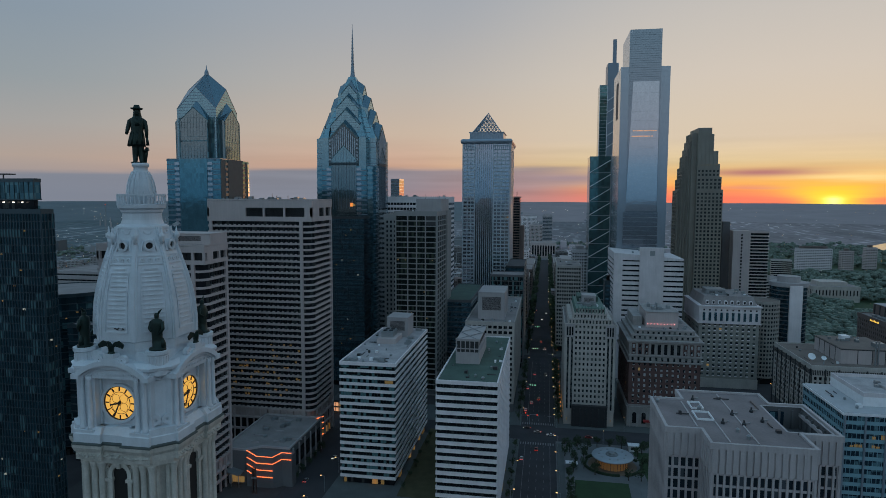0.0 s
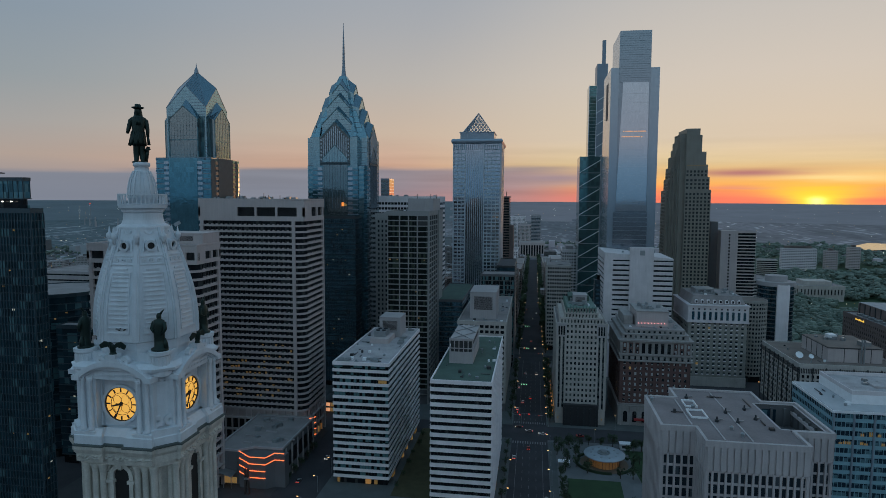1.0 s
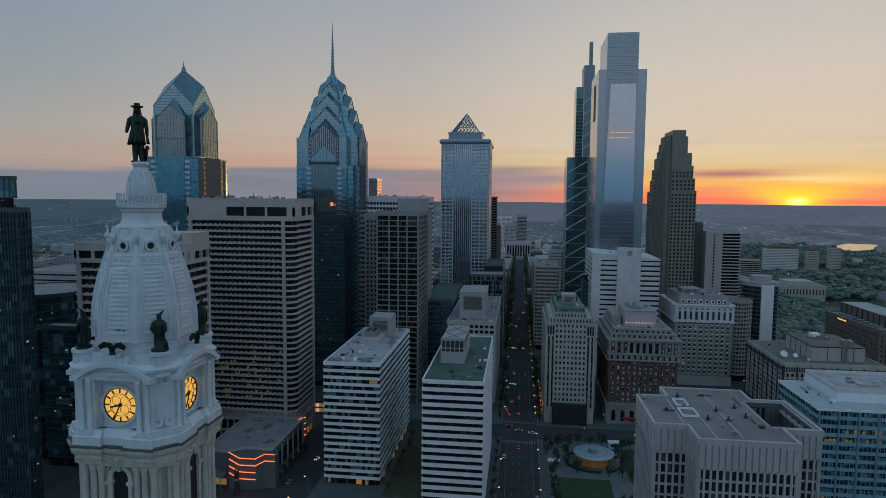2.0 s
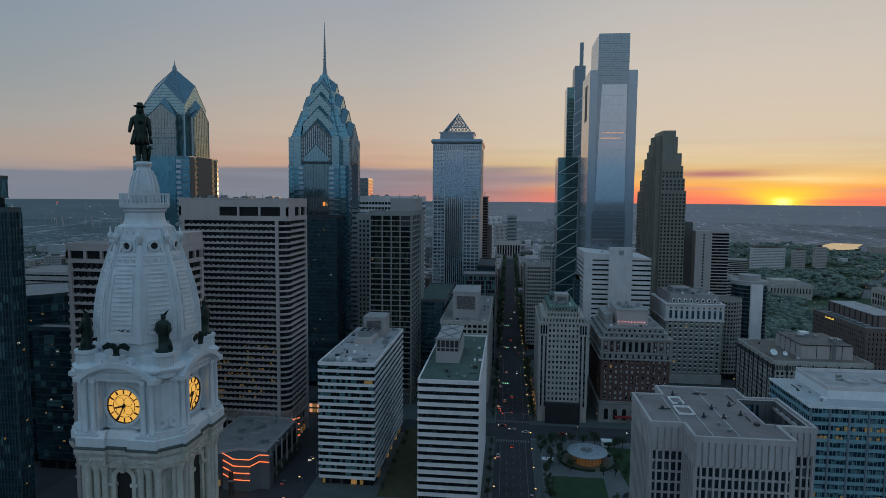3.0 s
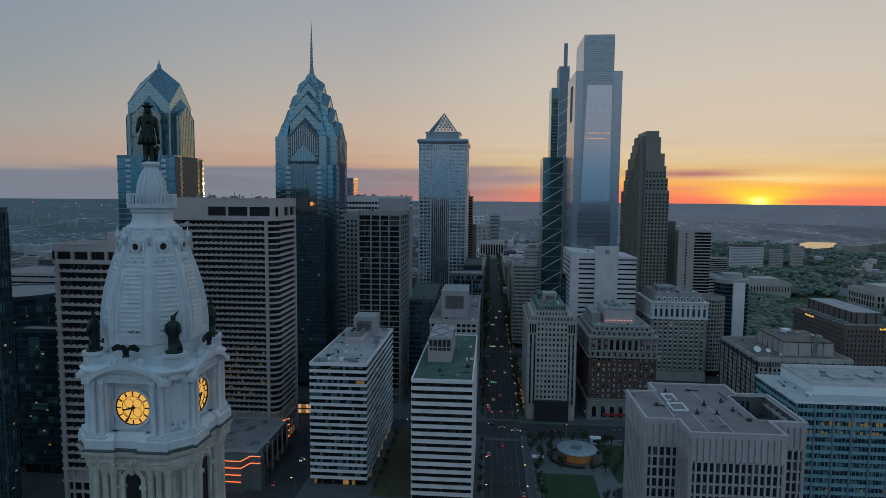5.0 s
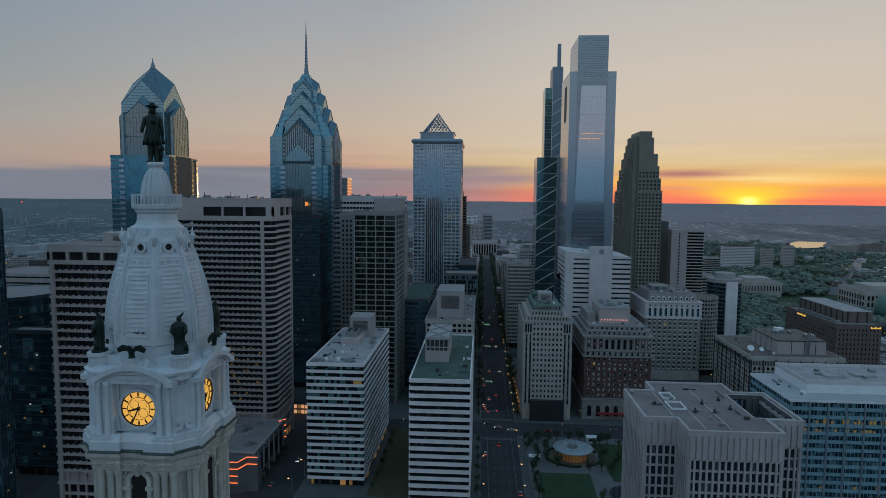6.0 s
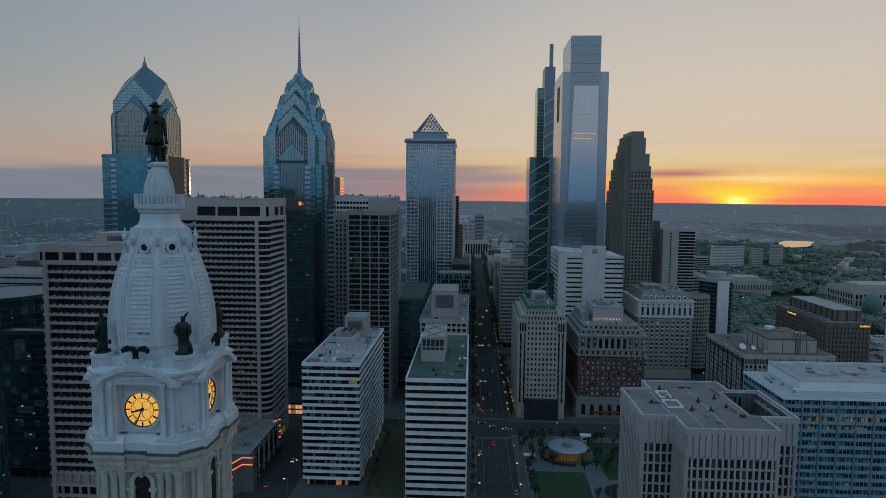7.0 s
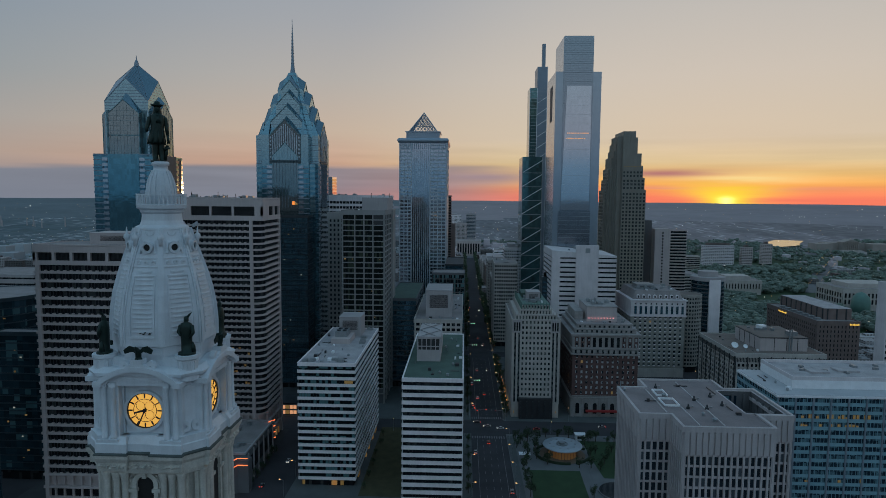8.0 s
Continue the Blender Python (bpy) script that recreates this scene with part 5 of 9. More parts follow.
# ---------------------------------------------------------------- the tall mirror-glass tower
com = thing("skyscraper", (107, 600, 0), "tall silver mirror-glass skyscraper with a notched crown", "building")
part("shaft", Geo().prism(rect(86.5, 128.5, 579, 636), 0, 265), G_CLEAR, com, "pale frosted glass shaft")
part("crown", Geo().prism(rect(93.6, 120.6, 578.2, 630), 0, 297), G_CROWN, com, "dark mirror-glass crown block")
part("lower_glass", Geo().prism(rect(91.6, 121.2, 577.8, 579), 20, 137), G_CROWN, com, "darker mirror glass below the front panel")
part("front_glass", Geo().rings([[(x0, 577.4, z), (x1, 577.4, z), (x1, 579, z), (x0, 579, z)] for x0, x1, z in ((93.2, 120.0, 138), (97.0, 119.2, 252))]), G_SILVER, com, "tall mirror-glass front panel")
g = Geo()
for k in range(int(297 / 4.0)):
    z = 4.0 * k
    if z < 265:
        g.prism(rect(86.47, 128.53, 578.97, 636.03), z, z + 0.05)
    if z > 230:
        g.box(93.6, 120.6, 578.15, 578.2, z, z + 0.14)
        g.box(93.6, 120.6, 578.17, 578.2, z + 2.0, z + 2.08)
part("floor_line", g, FIN_DARK, com, kind="stuff")
# paler panel on this side only, for the bright sky reflected there
part("crown_side", Geo().box(93.3, 93.6, 578.6, 629.4, 265.0, 296.4), G_CLEAR, com, "crown side in paler glass for the bright sky it reflects")
for x_ in (94.4, 119.2):
    part("crown_lamp", Geo().box(x_, x_ + 0.8, 578.0, 578.2, 294.2, 296.2), METAL_WHITE, com, "pale corner panel under the crown's edge")
g = Geo()
for k in range(14):
    z = 138 + 8 * k
    t = (z - 138) / 114
    g.box(93.3 + 3.8 * t, 119.9 - 0.8 * t, 577.36, 577.4, z, z + 0.06)
for k in range(30):
    g.box(91.6, 121.2, 577.7, 577.8, 20 + 4 * k, 20.2 + 4 * k)
part("panel_joint", g, METAL, com, kind="stuff")
for z_, x0_, x1_ in ((208.6, 98.0, 116.5), (203.8, 97.0, 114.0)):
    rq = random.Random(int(z_))
    x_ = x0_
    while x_ < x1_:
        w_ = rq.uniform(0.6, 2.2)
        part("lit_window", Geo().box(x_, x_ + w_, 577.2, 577.35, z_, z_ + 0.8), LIT_ORANGE, com, "lit window of one upper floor")
        x_ += w_ + rq.uniform(0.2, 0.8)
# the slot is not cut; a dark panel paints its shade
part("sky_slot", Geo().box(86.3, 86.5, 598, 612, 222, 255), LOUVRE, com, "dark panel standing for the shade of an open slot")

# ---------------------------------------------------------------- braced tower with the slim mast
ctc = thing("skyscraper", (95, 780, 0), "slim dark glass skyscraper with diagonal bracing and a mast", "building")
BR = rect(70.5, 94.0, 720, 760)
part("braced_block", Geo().prism(BR, 0, 196), G_GREEN, ctc, "dark green glass block")
FB, wb_ = face(BR, 0)
for k in range(10):
    z = 196 - 16 * k - 4
    part("brace", Geo().beam((*FB(0.4, 0.4), z - 14), (*FB(wb_ - 0.4, 0.4), z), 0.7), METAL_WHITE, ctc, "pale diagonal brace")
    part("brace_floor", Geo().fbox(FB, 0, wb_, 0, 0.4, z - 14.6, z - 14.0), METAL, ctc)
for a in (0.0, wb_ - 0.7):
    part("corner_post", Geo().fbox(FB, a, a + 0.7, 0, 0.5, 0, 196), METAL, ctc)
part("main_block", Geo().prism(rect(88, 130, 790, 830), 0, 285), G_GREEN, ctc)
part("side_core", Geo().prism(rect(84.5, 93.5, 786, 815), 0, 286), G_GREEN, ctc, "dark green glass side")
g = Geo()
for k in range(28):
    z = 172 + 4.2 * k
    g.box(84.4, 93.5, 785.8, 786, z, z + 0.5)
    if z < 308:
        g.box(93.5, 106, 785.85, 786, z, z + 0.25)
part("floor_line", g, METAL, ctc, kind="stuff")
for x_ in (84.4, 93.3, 105.6):
    part("edge_fin", Geo().box(x_, x_ + 0.6, 785.6, 786, 0, 286 if x_ < 100 else 312), METAL_WHITE, ctc, "pale metal edge")
part("upper_core", Geo().prism(rect(93.5, 106, 786, 815), 0, 312), STEEL_BLUE, ctc, "blue-grey metal core")
part("mast_blade", Geo().prism(rect(100.0, 104.2, 795, 800), 300, 342), STEEL_BLUE, ctc, "tall flat mast")
for k in range(6):
    z = 205 + 14 * k
    part("brace", Geo().beam((94, 785.6, z - 8), (106, 785.6, z), 0.7), METAL_WHITE, ctc)

# ---------------------------------------------------------------- stepped granite tower
log = thing("skyscraper", (185, 720, 0), "dark rosy granite skyscraper with a stepped top", "building")


def granite_face(P, i, z0, z1, plain):
    """Square dark windows between flat piers and sills up to a height; above it only shallow piers."""
    FF, ww = face(P, i)
    nx = max(round(ww / 4.0), 1)
    st = ww / nx
    top = min(z1, plain)
    nf = int((top - z0 - 1.0) / 4.0)
    if nf > 0:
        cells = [(c * st + 0.85, (c + 1) * st - 0.85, z0 + r * 4.0 + 1.0, z0 + r * 4.0 + 3.3) for r in reversed(range(nf)) for c in range(nx)]
        panes("window", FF, cells, 0.0, 0.06, G_LOGAN, log, limit=60 if i == 0 and ww > 15 else 0)
        g = Geo()
        for r in range(nf + 1):
            zz = z0 + r * 4.0
            g.fbox(FF, 0.02, ww - 0.02, 0.0, 0.22, zz - 0.6, min(zz + 0.9, z1))
        part("sill_band", g, GRANITE_RED, log, kind="stuff")
    for c in range(nx + 1):
        a = min(max(c * st, 0.42), ww - 0.42)
        part("pier", Geo().fbox(FF, a - 0.4, a + 0.4, 0, 0.34, z0, z1 - 0.4), GRANITE_RED, log)


for k, (za, zb, x1) in enumerate(((20, 158.8, 207.7), (158.8, 172.2, 205.8), (172.2, 185.7, 203.6), (185.7, 199.4, 201.5), (199.4, 217.1, 196.8), (217.1, 223.9, 194.5))):
    P = rect(181.0, x1, 700, 750 - 2 * k)
    part("tier", Geo().prism(P, 0 if k == 0 else za, zb), GRANITE_RED, log)
    granite_face(P, 0, za, zb, 184.0)
for k, (zb, x0, yb) in enumerate(((218.8, 176.0, 735), (211.0, 174.7, 738), (202.8, 173.4, 740), (195.2, 171.3, 742), (182.8, 169.3, 744), (170.4, 168.0, 746), (158.0, 166.0, 748))):
    P = rect(x0, 181.0, 705 + 3.2 * k, yb)
    part("side_tier", Geo().prism(P, 0, zb), GRANITE_RED, log)
    granite_face(P, 3, max(20, zb - 24) if k < 6 else 20, zb, 184.0)
part("lit_cornice", Geo().box(182, 202, 699.5, 699.65, 184.6, 184.9), LIT_DIM, log, "faintly lit cornice line")

# ---------------------------------------------------------------- right of the boulevard
RA = rect(37.0, 69.0, 408, 470)
ra = grid_tower("office_building", RA, 67.2, (12, 22, 0, 22), 16, LIMESTONE, G_PANE, "grey limestone office building with rows of small windows and setbacks", pier=1.35, spandrel=1.75, proud=0.25, base=10, top=0.6, lit=0.004)
F, w = face(RA, 0)
for a0 in (1.4, 4.0, w - 5.1, w - 2.5):
    part("window_strip", Geo().fbox(F, a0, a0 + 1.1, 0.2, 0.45, 11, 58.5), G_PANE, ra, "tall dark window strip")
    for k in range(16):
        part("strip_panel", Geo().fbox(F, a0 - 0.02, a0 + 1.12, 0.4, 0.52, 11 + 3 * k, 11.5 + 3 * k), METAL_DARK, ra)
for a0 in (0.2, w - 6.2):
    part("corner_pavilion", Geo().fbox(F, a0, a0 + 6.0, 0.2, 0.8, 58.8, 67.4), CONCRETE, ra, "pale stone corner bay")
    for k in range(3):
        part("tall_window", Geo().fbox(F, a0 + 0.8 + 1.6 * k, a0 + 1.8 + 1.6 * k, 0.75, 0.86, 60.0, 65.8), G_DARK, ra)
for k, (ix, zt) in enumerate(((2.2, 70.0), (5.4, 73.0), (6.6, 76.5))):
    P = rect(37.0 + ix, 69.0 - ix, 409 + ix * 0.9, 470 - ix)
    part("setback", Geo().prism(P, 60, zt), LIMESTONE, ra)
    part("coping", Geo().prism(grow(P, 0.2), zt, zt + 0.4), COPPER if k == 2 else LIMESTONE, ra)
    for i in (0, 3):
        FF, ww = face(P, i)
        n = int(ww / 2.0)
        fin = Geo()
        for c in range(n + 1):
            x_, y_ = FF(c * ww / n, 0.25)
            fin = Geo().rings([[(x_ - 0.3, y_ - 0.3, z), (x_ + 0.3, y_ - 0.3, z), (x_ + 0.3, y_ + 0.3, z), (x_ - 0.3, y_ + 0.3, z)] for z in (zt - 3.0, zt + 0.9)] +
                              [[(x_ - 0.05, y_ - 0.05, zt + 2.0), (x_ + 0.05, y_ - 0.05, zt + 2.0), (x_ + 0.05, y_ + 0.05, zt + 2.0), (x_ - 0.05, y_ + 0.05, zt + 2.0)]])
            if i == 0 or c % 2 == 0:
                part("setback_fin", fin, COPPER if k == 2 else LIMESTONE, ra)
        if i == 0:
            panes("window", FF, [(0.6 + c * ww / n, 1.5 + c * ww / n, zt - 2.6, zt - 0.5) for c in range(n)], 0.0, 0.06, G_PANE, ra)
roof_plant(ra, 48.5, 57.5, 428, 440, 76.5, 83, CONCRETE)
roof_plant(ra, 46, 60, 442, 460, 76.5, 80, ROOF_GREEN)
roof_units(ra, RND, 45, 60, 418, 460, 76.9, 12, METAL, 3.0)
part("entrance_front", Geo().box(42, 64.5, 404.5, 408, 0, 14.0), LOUVRE, ra, "dark entrance front")
for k in range(6):
    part("entrance_pier", Geo().box(43 + k * 4, 44 + k * 4, 404.1, 404.6, 0, 12.5), METAL_DARK, ra)
for x in (38.8, 67.0):
    part("wall_lantern", Geo().box(x - 0.2, x + 0.2, 407.2, 407.6, 3.4, 4.8), LIT, ra, "glowing wall lantern")

RB = rect(78.5, 122.5, 412, 470)
rb = grid_tower("hotel_building", RB, 43.5, (12, 14, 0, 14), 8, BRICK_RED, G_SASH, "dark red brick hotel with a pale stone base and attic", pier=2.1, spandrel=1.65, proud=0.12, base=14.4, top=0.5, lit=0.02, core=BRICK_RED)
part("stone_base", Geo().prism(grow(RB, 0.8), 0, 13.2), STONE_HOTEL, rb, "pale stone base")
for z_, d_, h_ in ((13.2, 1.4, 0.7), (14.4, 0.9, 0.5), (43.3, 1.5, 0.8), (47.2, 1.0, 0.9), (56.6, 1.7, 1.1)):
    part("cornice", Geo().rings([[(x, y, z) for x, y in grow(RB, d)] for d, z in ((d_ * 0.4, z_ - 0.5), (d_, z_), (d_, z_ + h_))]), STONE_HOTEL, rb, "moulded stone cornice")
for k in range(7):
    x_ = 81.2 + k * 5.9
    part("arched_window", Geo().box(x_, x_ + 2.6, 410.95, 411.25, 2.5, 8.5), G_DARK, rb)
    part("arch_head", Geo().rings([[(x_ + 1.3 + 1.3 * math.cos(t), yy, 8.5 + 1.3 * math.sin(t)) for t in [math.pi * q / 8 for q in range(9)]] for yy in (410.95, 411.25)]), G_DARK, rb)
    part("base_pilaster", Geo().box(x_ - 1.9, x_ - 1.1, 410.6, 411.2, 0, 13.0), STONE_HOTEL, rb)
part("awning", Geo().box(88, 112, 408.6, 411, 4.2, 5.2), mat("red_awning", (0.35, 0.03, 0.03), 0.7), rb, "red awning")
part("stone_band", Geo().prism(grow(RB, 0.3), 43.4, 47.4), STONE_HOTEL, rb)
part("attic", Geo().prism(grow(RB, 0.4), 47.4, 56.8), STONE_HOTEL, rb, "pale stone attic storeys")
FF, ww = face(grow(RB, 0.4), 0)
FS, ws_ = face(grow(RB, 0.3), 0)
panes("window", FS, [(1.6 + c * 3.7, 2.9 + c * 3.7, 44.3, 46.6) for c in range(12)], 0.0, 0.06, G_PANE, rb)
for c in range(11):
    a = 0.9 + c * 4.0
    if 3 <= c <= 7:
        panes("tall_window", FF, [(a + 0.9, a + 2.9, 48.6, 55.2)], 0.0, 0.06, G_DARK, rb)
    else:
        part("brick_panel", Geo().fbox(FF, a + 0.7, a + 3.2, 0, 0.12, 48.4, 55.6), BRICK_RED, rb, "dark brick panel")
        panes("window", FF, [(a + 1.3, a + 2.6, z, z + 2.3) for z in (48.8, 52.6)], 0.14, 0.06, G_SASH, rb)
    part("attic_pilaster", Geo().fbox(FF, a - 0.45, a + 0.45, 0, 0.55, 47.6, 56.6), STONE_HOTEL, rb)
part("attic_pilaster", Geo().fbox(FF, ww - 0.9, ww, 0, 0.55, 47.6, 56.6), STONE_HOTEL, rb)
for (d_, z0_, z1_) in ((-1.2, 57.6, 60.6), (-3.4, 60.6, 63.4)):
    T_ = grow(RB, d_)
    part("setback", Geo().prism(T_, z0_, z1_), STONE_HOTEL, rb)
    part("coping", Geo().prism(grow(T_, 0.35), z1_, z1_ + 0.4), STONE_HOTEL, rb)
    FT_, wt_ = face(T_, 0)
    panes("window", FT_, [(1.2 + c * 3.3, 2.5 + c * 3.3, z0_ + 0.7, z1_ - 0.6) for c in range(int(wt_ / 3.3))], 0.0, 0.06, G_PANE, rb)
    for c in range(int(wt_ / 3.3) + 1):
        part("setback_pier", Geo().fbox(FT_, c * 3.3, c * 3.3 + 0.5, 0, 0.4, z0_, z1_ + 0.6), STONE_HOTEL, rb)
part("roof", Geo().prism(grow(RB, -4.0), 63.4, 63.9), ROOF_GREY, rb)
part("top_block", Geo().prism(rect(90, 110.5, 424, 455), 63.9, 74.0), CONCRETE_PINK, rb, "blank pinkish roof block")
part("coping", Geo().prism(rect(89.6, 110.9, 423.6, 455.4), 74.0, 74.5), STONE_HOTEL, rb)
part("side_block", Geo().prism(rect(82.5, 88.5, 430, 460), 63.9, 70.0), STONE_HOTEL, rb)
for k in range(9):
    part("roof_light", Geo().box(91 + k * 2.1, 91.4 + k * 2.1, 423.4, 423.9, 66.0, 66.5), lamp_mat("pink_lamp", (1.0, 0.35, 0.35), 1.4) if k == 0 else MATS["pink_lamp"], rb, "small pink roof light")
roof_units(rb, RND, 92, 108, 428, 452, 74.4, 9, METAL, 2.4)
roof_units(rb, RND, 112, 117, 420, 460, 63.9, 6, METAL, 2.0)

# white striped slab with a blank middle
ww_ = thing("office_block", (105, 520, 0), "white office block with a blank middle wall and dark window strips", "building")
WW = rect(79.0, 133.0, 521, 575)
bands(ww_, WW, 5, 23, 4.1, 2.7, 0.15, CONCRETE_PALE, G_DARK)
part("core_wall", Geo().box(98.8, 117.6, 519.4, 523, 0, 109.5), CONCRETE_PALE, ww_, "blank white core wall")
part("core_window", Geo().box(106.5, 110.5, 519.3, 519.5, 103, 107), METAL, ww_)
part("end_wall", Geo().box(78.6, 85.5, 520.4, 523, 0, 99.0), CONCRETE_PALE, ww_)
part("ground_floor", Geo().prism(WW, 0, 5), CONCRETE, ww_)
part("roof_edge", Geo().rings([[(78.7, 520.7, z), (133.3, 520.7, z - s), (133.3, 575.3, z - s), (78.7, 575.3, z)] for z, s in ((99.0, 0), (105.0, 4.5))]), CONCRETE_PALE, ww_, "white sloping roof edge")
roof_units(ww_, RND, 84, 128, 530, 570, 104, 5, METAL)

# gridded hotel with a white arcaded top storey, and a round tower
RC = rect(144, 188, 510, 560)
rc = grid_tower("hotel_building", RC, 52.0, (10, 10, 0, 10), 12, BRICK_STONE, G_PANE, "grey-green apartment hotel with a white arcaded top storey", pier=2.3, spandrel=2.0, proud=0.15, base=8, top=0.5, lit=0.01)
F, w = face(RC, 0)
st_ = (w - 2.3) / 10
sill_me = Geo().box(0, 1.7, -0.3, 0.0, 0, 0.75).mesh("window_sill", CONCRETE_WHITE)
repeat("window_sill", sill_me, [(*F(2.55 + c * st_, 0.15), 8 + 3.625 * r + 1.3) for r in range(12) for c in range(10) if c not in (0, 9) or r % 2], rc, "white panel under a window")
part("stone_base", Geo().prism(grow(RC, 0.7), 0, 7.5), LIMESTONE, rc)
P = grow(RC, 0.8)
part("arcade_wall", Geo().prism(P, 52, 64.6), CONCRETE_PALE, rc, "white arcaded top storey")
FF, ww = face(P, 0)
panes("arcade_window", FF, [(3.0 + c * 4.3, 4.9 + c * 4.3, 53.6, 60.2) for c in range(10)], 0.0, 0.08, G_NAVY, rc)
panes("attic_window", FF, [(3.3 + c * 4.3, 4.5 + c * 4.3, 61.6, 62.8) for c in range(10)], 0.0, 0.08, G_DARK, rc)
for c in range(11):
    part("arcade_pilaster", Geo().fbox(FF, 0.6 + c * 4.3, 2.0 + c * 4.3, 0, 0.45, 52.6, 61.0), CONCRETE_PALE, rc)
part("arcade_cornice", Geo().prism(grow(P, 0.8), 64.6, 65.6), CONCRETE_PALE, rc)
part("arcade_cornice", Geo().prism(grow(P, 0.7), 51.4, 52.3), CONCRETE_PALE, rc)
M_ = rect(146.5, 186, 513, 556)
part("mansard", Geo().rings([[(x, y, z) for x, y in grow(M_, d)] for d, z in ((0.8, 65.6), (-1.6, 72.2))]), ROOF_GREY, rc, "grey mansard roof")
for k in range(8):
    x_ = 150 + k * 4.6
    part("dormer", Geo().rings([[(x_ - 1.2, yy, 66.4), (x_ + 1.2, yy, 66.4), (x_ + 1.2, yy, 68.4), (x_ + 0.7, yy, 69.3), (x_ - 0.7, yy, 69.3), (x_ - 1.2, yy, 68.4)] for yy in (512.2, 516.0)]), CONCRETE_WHITE, rc, "white arched dormer")
    part("dormer_window", Geo().box(x_ - 0.7, x_ + 0.7, 511.95, 512.15, 66.8, 68.6), G_DARK, rc)
part("roof", Geo().prism(grow(M_, -1.7), 72.0, 72.5), ROOF_GREY, rc)
roof_units(rc, RND, 150, 182, 518, 550, 72.5, 16, METAL, 2.6)
roof_plant(rc, 152, 166, 524, 540, 72.5, 76, METAL)
slab_tower("apartment_tower", circle(199, 537, 12), 66.5, 3.2, 1.5, BRICK_STONE, G_PANE, "round grey apartment tower with balconies", proud=0.35, roof=ROOF_TAN, mull=(1.57, 0.75, 0.3), faces=range(32))
re_ = thing("apartment_tower", (232, 575, 0), "dark apartment tower with a white stair wall and a ring-shaped top", "building")
part("shaft", Geo().prism(circle(234, 582, 14.6, 24), 0, 75.5), G_NAVY, re_)
bands(re_, circle(234, 582, 14.6, 24), 4, 19, 3.65, 0.8, 0.2, CONCRETE_DARK, G_NAVY)
part("stair_wall", Geo().box(230.0, 240.0, 566, 570, 0, 75), CONCRETE_WHITE, re_, "blank white stair wall")
part("top_ring", Geo().prism(circle(234, 582, 15.6, 24), 73.5, 77), CONCRETE, re_)
part("plant_room", Geo().prism(circle(234, 582, 9, 16), 77, 82), CONCRETE, re_)

# low dark court building
RD = rect(190.5, 250.5, 417.5, 481)
rd = grid_tower("court_building", RD, 44.0, (20, 0, 0, 18), 9, LIMESTONE, G_DARK, "grey government building with slit windows and a pinkish roof block", pier=1.3, spandrel=1.3, proud=0.4, base=6, top=6.5, roof=ROOF_TAN, core=CONCRETE_DARK, limit=120)
for i in (0, 3):
    F, w = face(grow(RD, 0.7), i)
    n = int(w / 1.0)
    g = Geo()
    for k in range(n):
        g.fbox(F, k * w / n + 0.25, (k + 1) * w / n - 0.15, 0.0, 0.06, 38.6, 41.8)
    part("slit_window", g, LOUVRE, rd, kind="stuff")
    for k in range(int(w / 8) + 1):
        part("wall_fin", Geo().fbox(F, min(k * 8.0, w - 0.5), min(k * 8.0, w - 0.5) + 0.5, 0, 0.5, 0, 42.6), METAL_DARK, rd)
BLK = rect(211.5, 244, 428, 468)
part("roof_block", Geo().prism(BLK, 44, 53.0), CONCRETE_PINK, rd, "pinkish concrete roof block")
part("coping", Geo().prism(grow(BLK, 0.3), 53.0, 53.5), METAL_DARK, rd)
part("roof", Geo().prism(grow(BLK, -0.3), 53.4, 53.7), ROOF_TAN, rd)
for x in (221, 229.5, 237):
    part("expansion_joint", Geo().box(x, x + 0.35, 427.8, 428.0, 44, 53.0), LOUVRE, rd)
for y in (436, 444, 452, 460):
    part("expansion_joint", Geo().box(211.3, 211.5, y, y + 0.35, 44, 53.0), LOUVRE, rd)
for x in (231.0, 232.6):
    part("flue_pipe", Geo().lathe(x, 427.0, [(0.45, 44.0), (0.45, 58.5), (0.65, 58.6), (0.65, 59.4)], 10), METAL, rd, "tall grey flue pipe")
part("roof_hut", Geo().box(222, 227, 452, 458, 53.7, 57.0), METAL_WHITE, rd)
part("roof_hut", Geo().box(234, 240, 434, 440, 53.7, 56.4), METAL, rd)
roof_units(rd, RND, 214, 240, 440, 465, 53.7, 7, METAL)
for x, y, big in ((196.5, 433, 2.4), (202.5, 430, 1.6)):
    dish = Geo()
    rs_ = []
    for rr, dd in ((0.15, 0.0), (0.5 * big, 0.1 * big), (0.85 * big, 0.28 * big), (big, 0.42 * big), (0.98 * big, 0.46 * big), (0.8 * big, 0.34 * big), (0.15, 0.1)):
        rs_.append([(x - 0.55 * dd + rr * math.cos(t), y - 0.75 * dd + 0.62 * rr * math.sin(t), 46.6 + 0.35 * dd + 0.78 * rr * math.sin(t)) for t in [2 * math.pi * q / 16 for q in range(16)]])
    dish.rings(rs_)
    part("satellite_dish", dish, METAL_WHITE, rd, "white satellite dish", smooth=True)
    part("dish_stand", Geo().beam((x, y, 44), (x, y, 46.6), 0.4), METAL, rd)

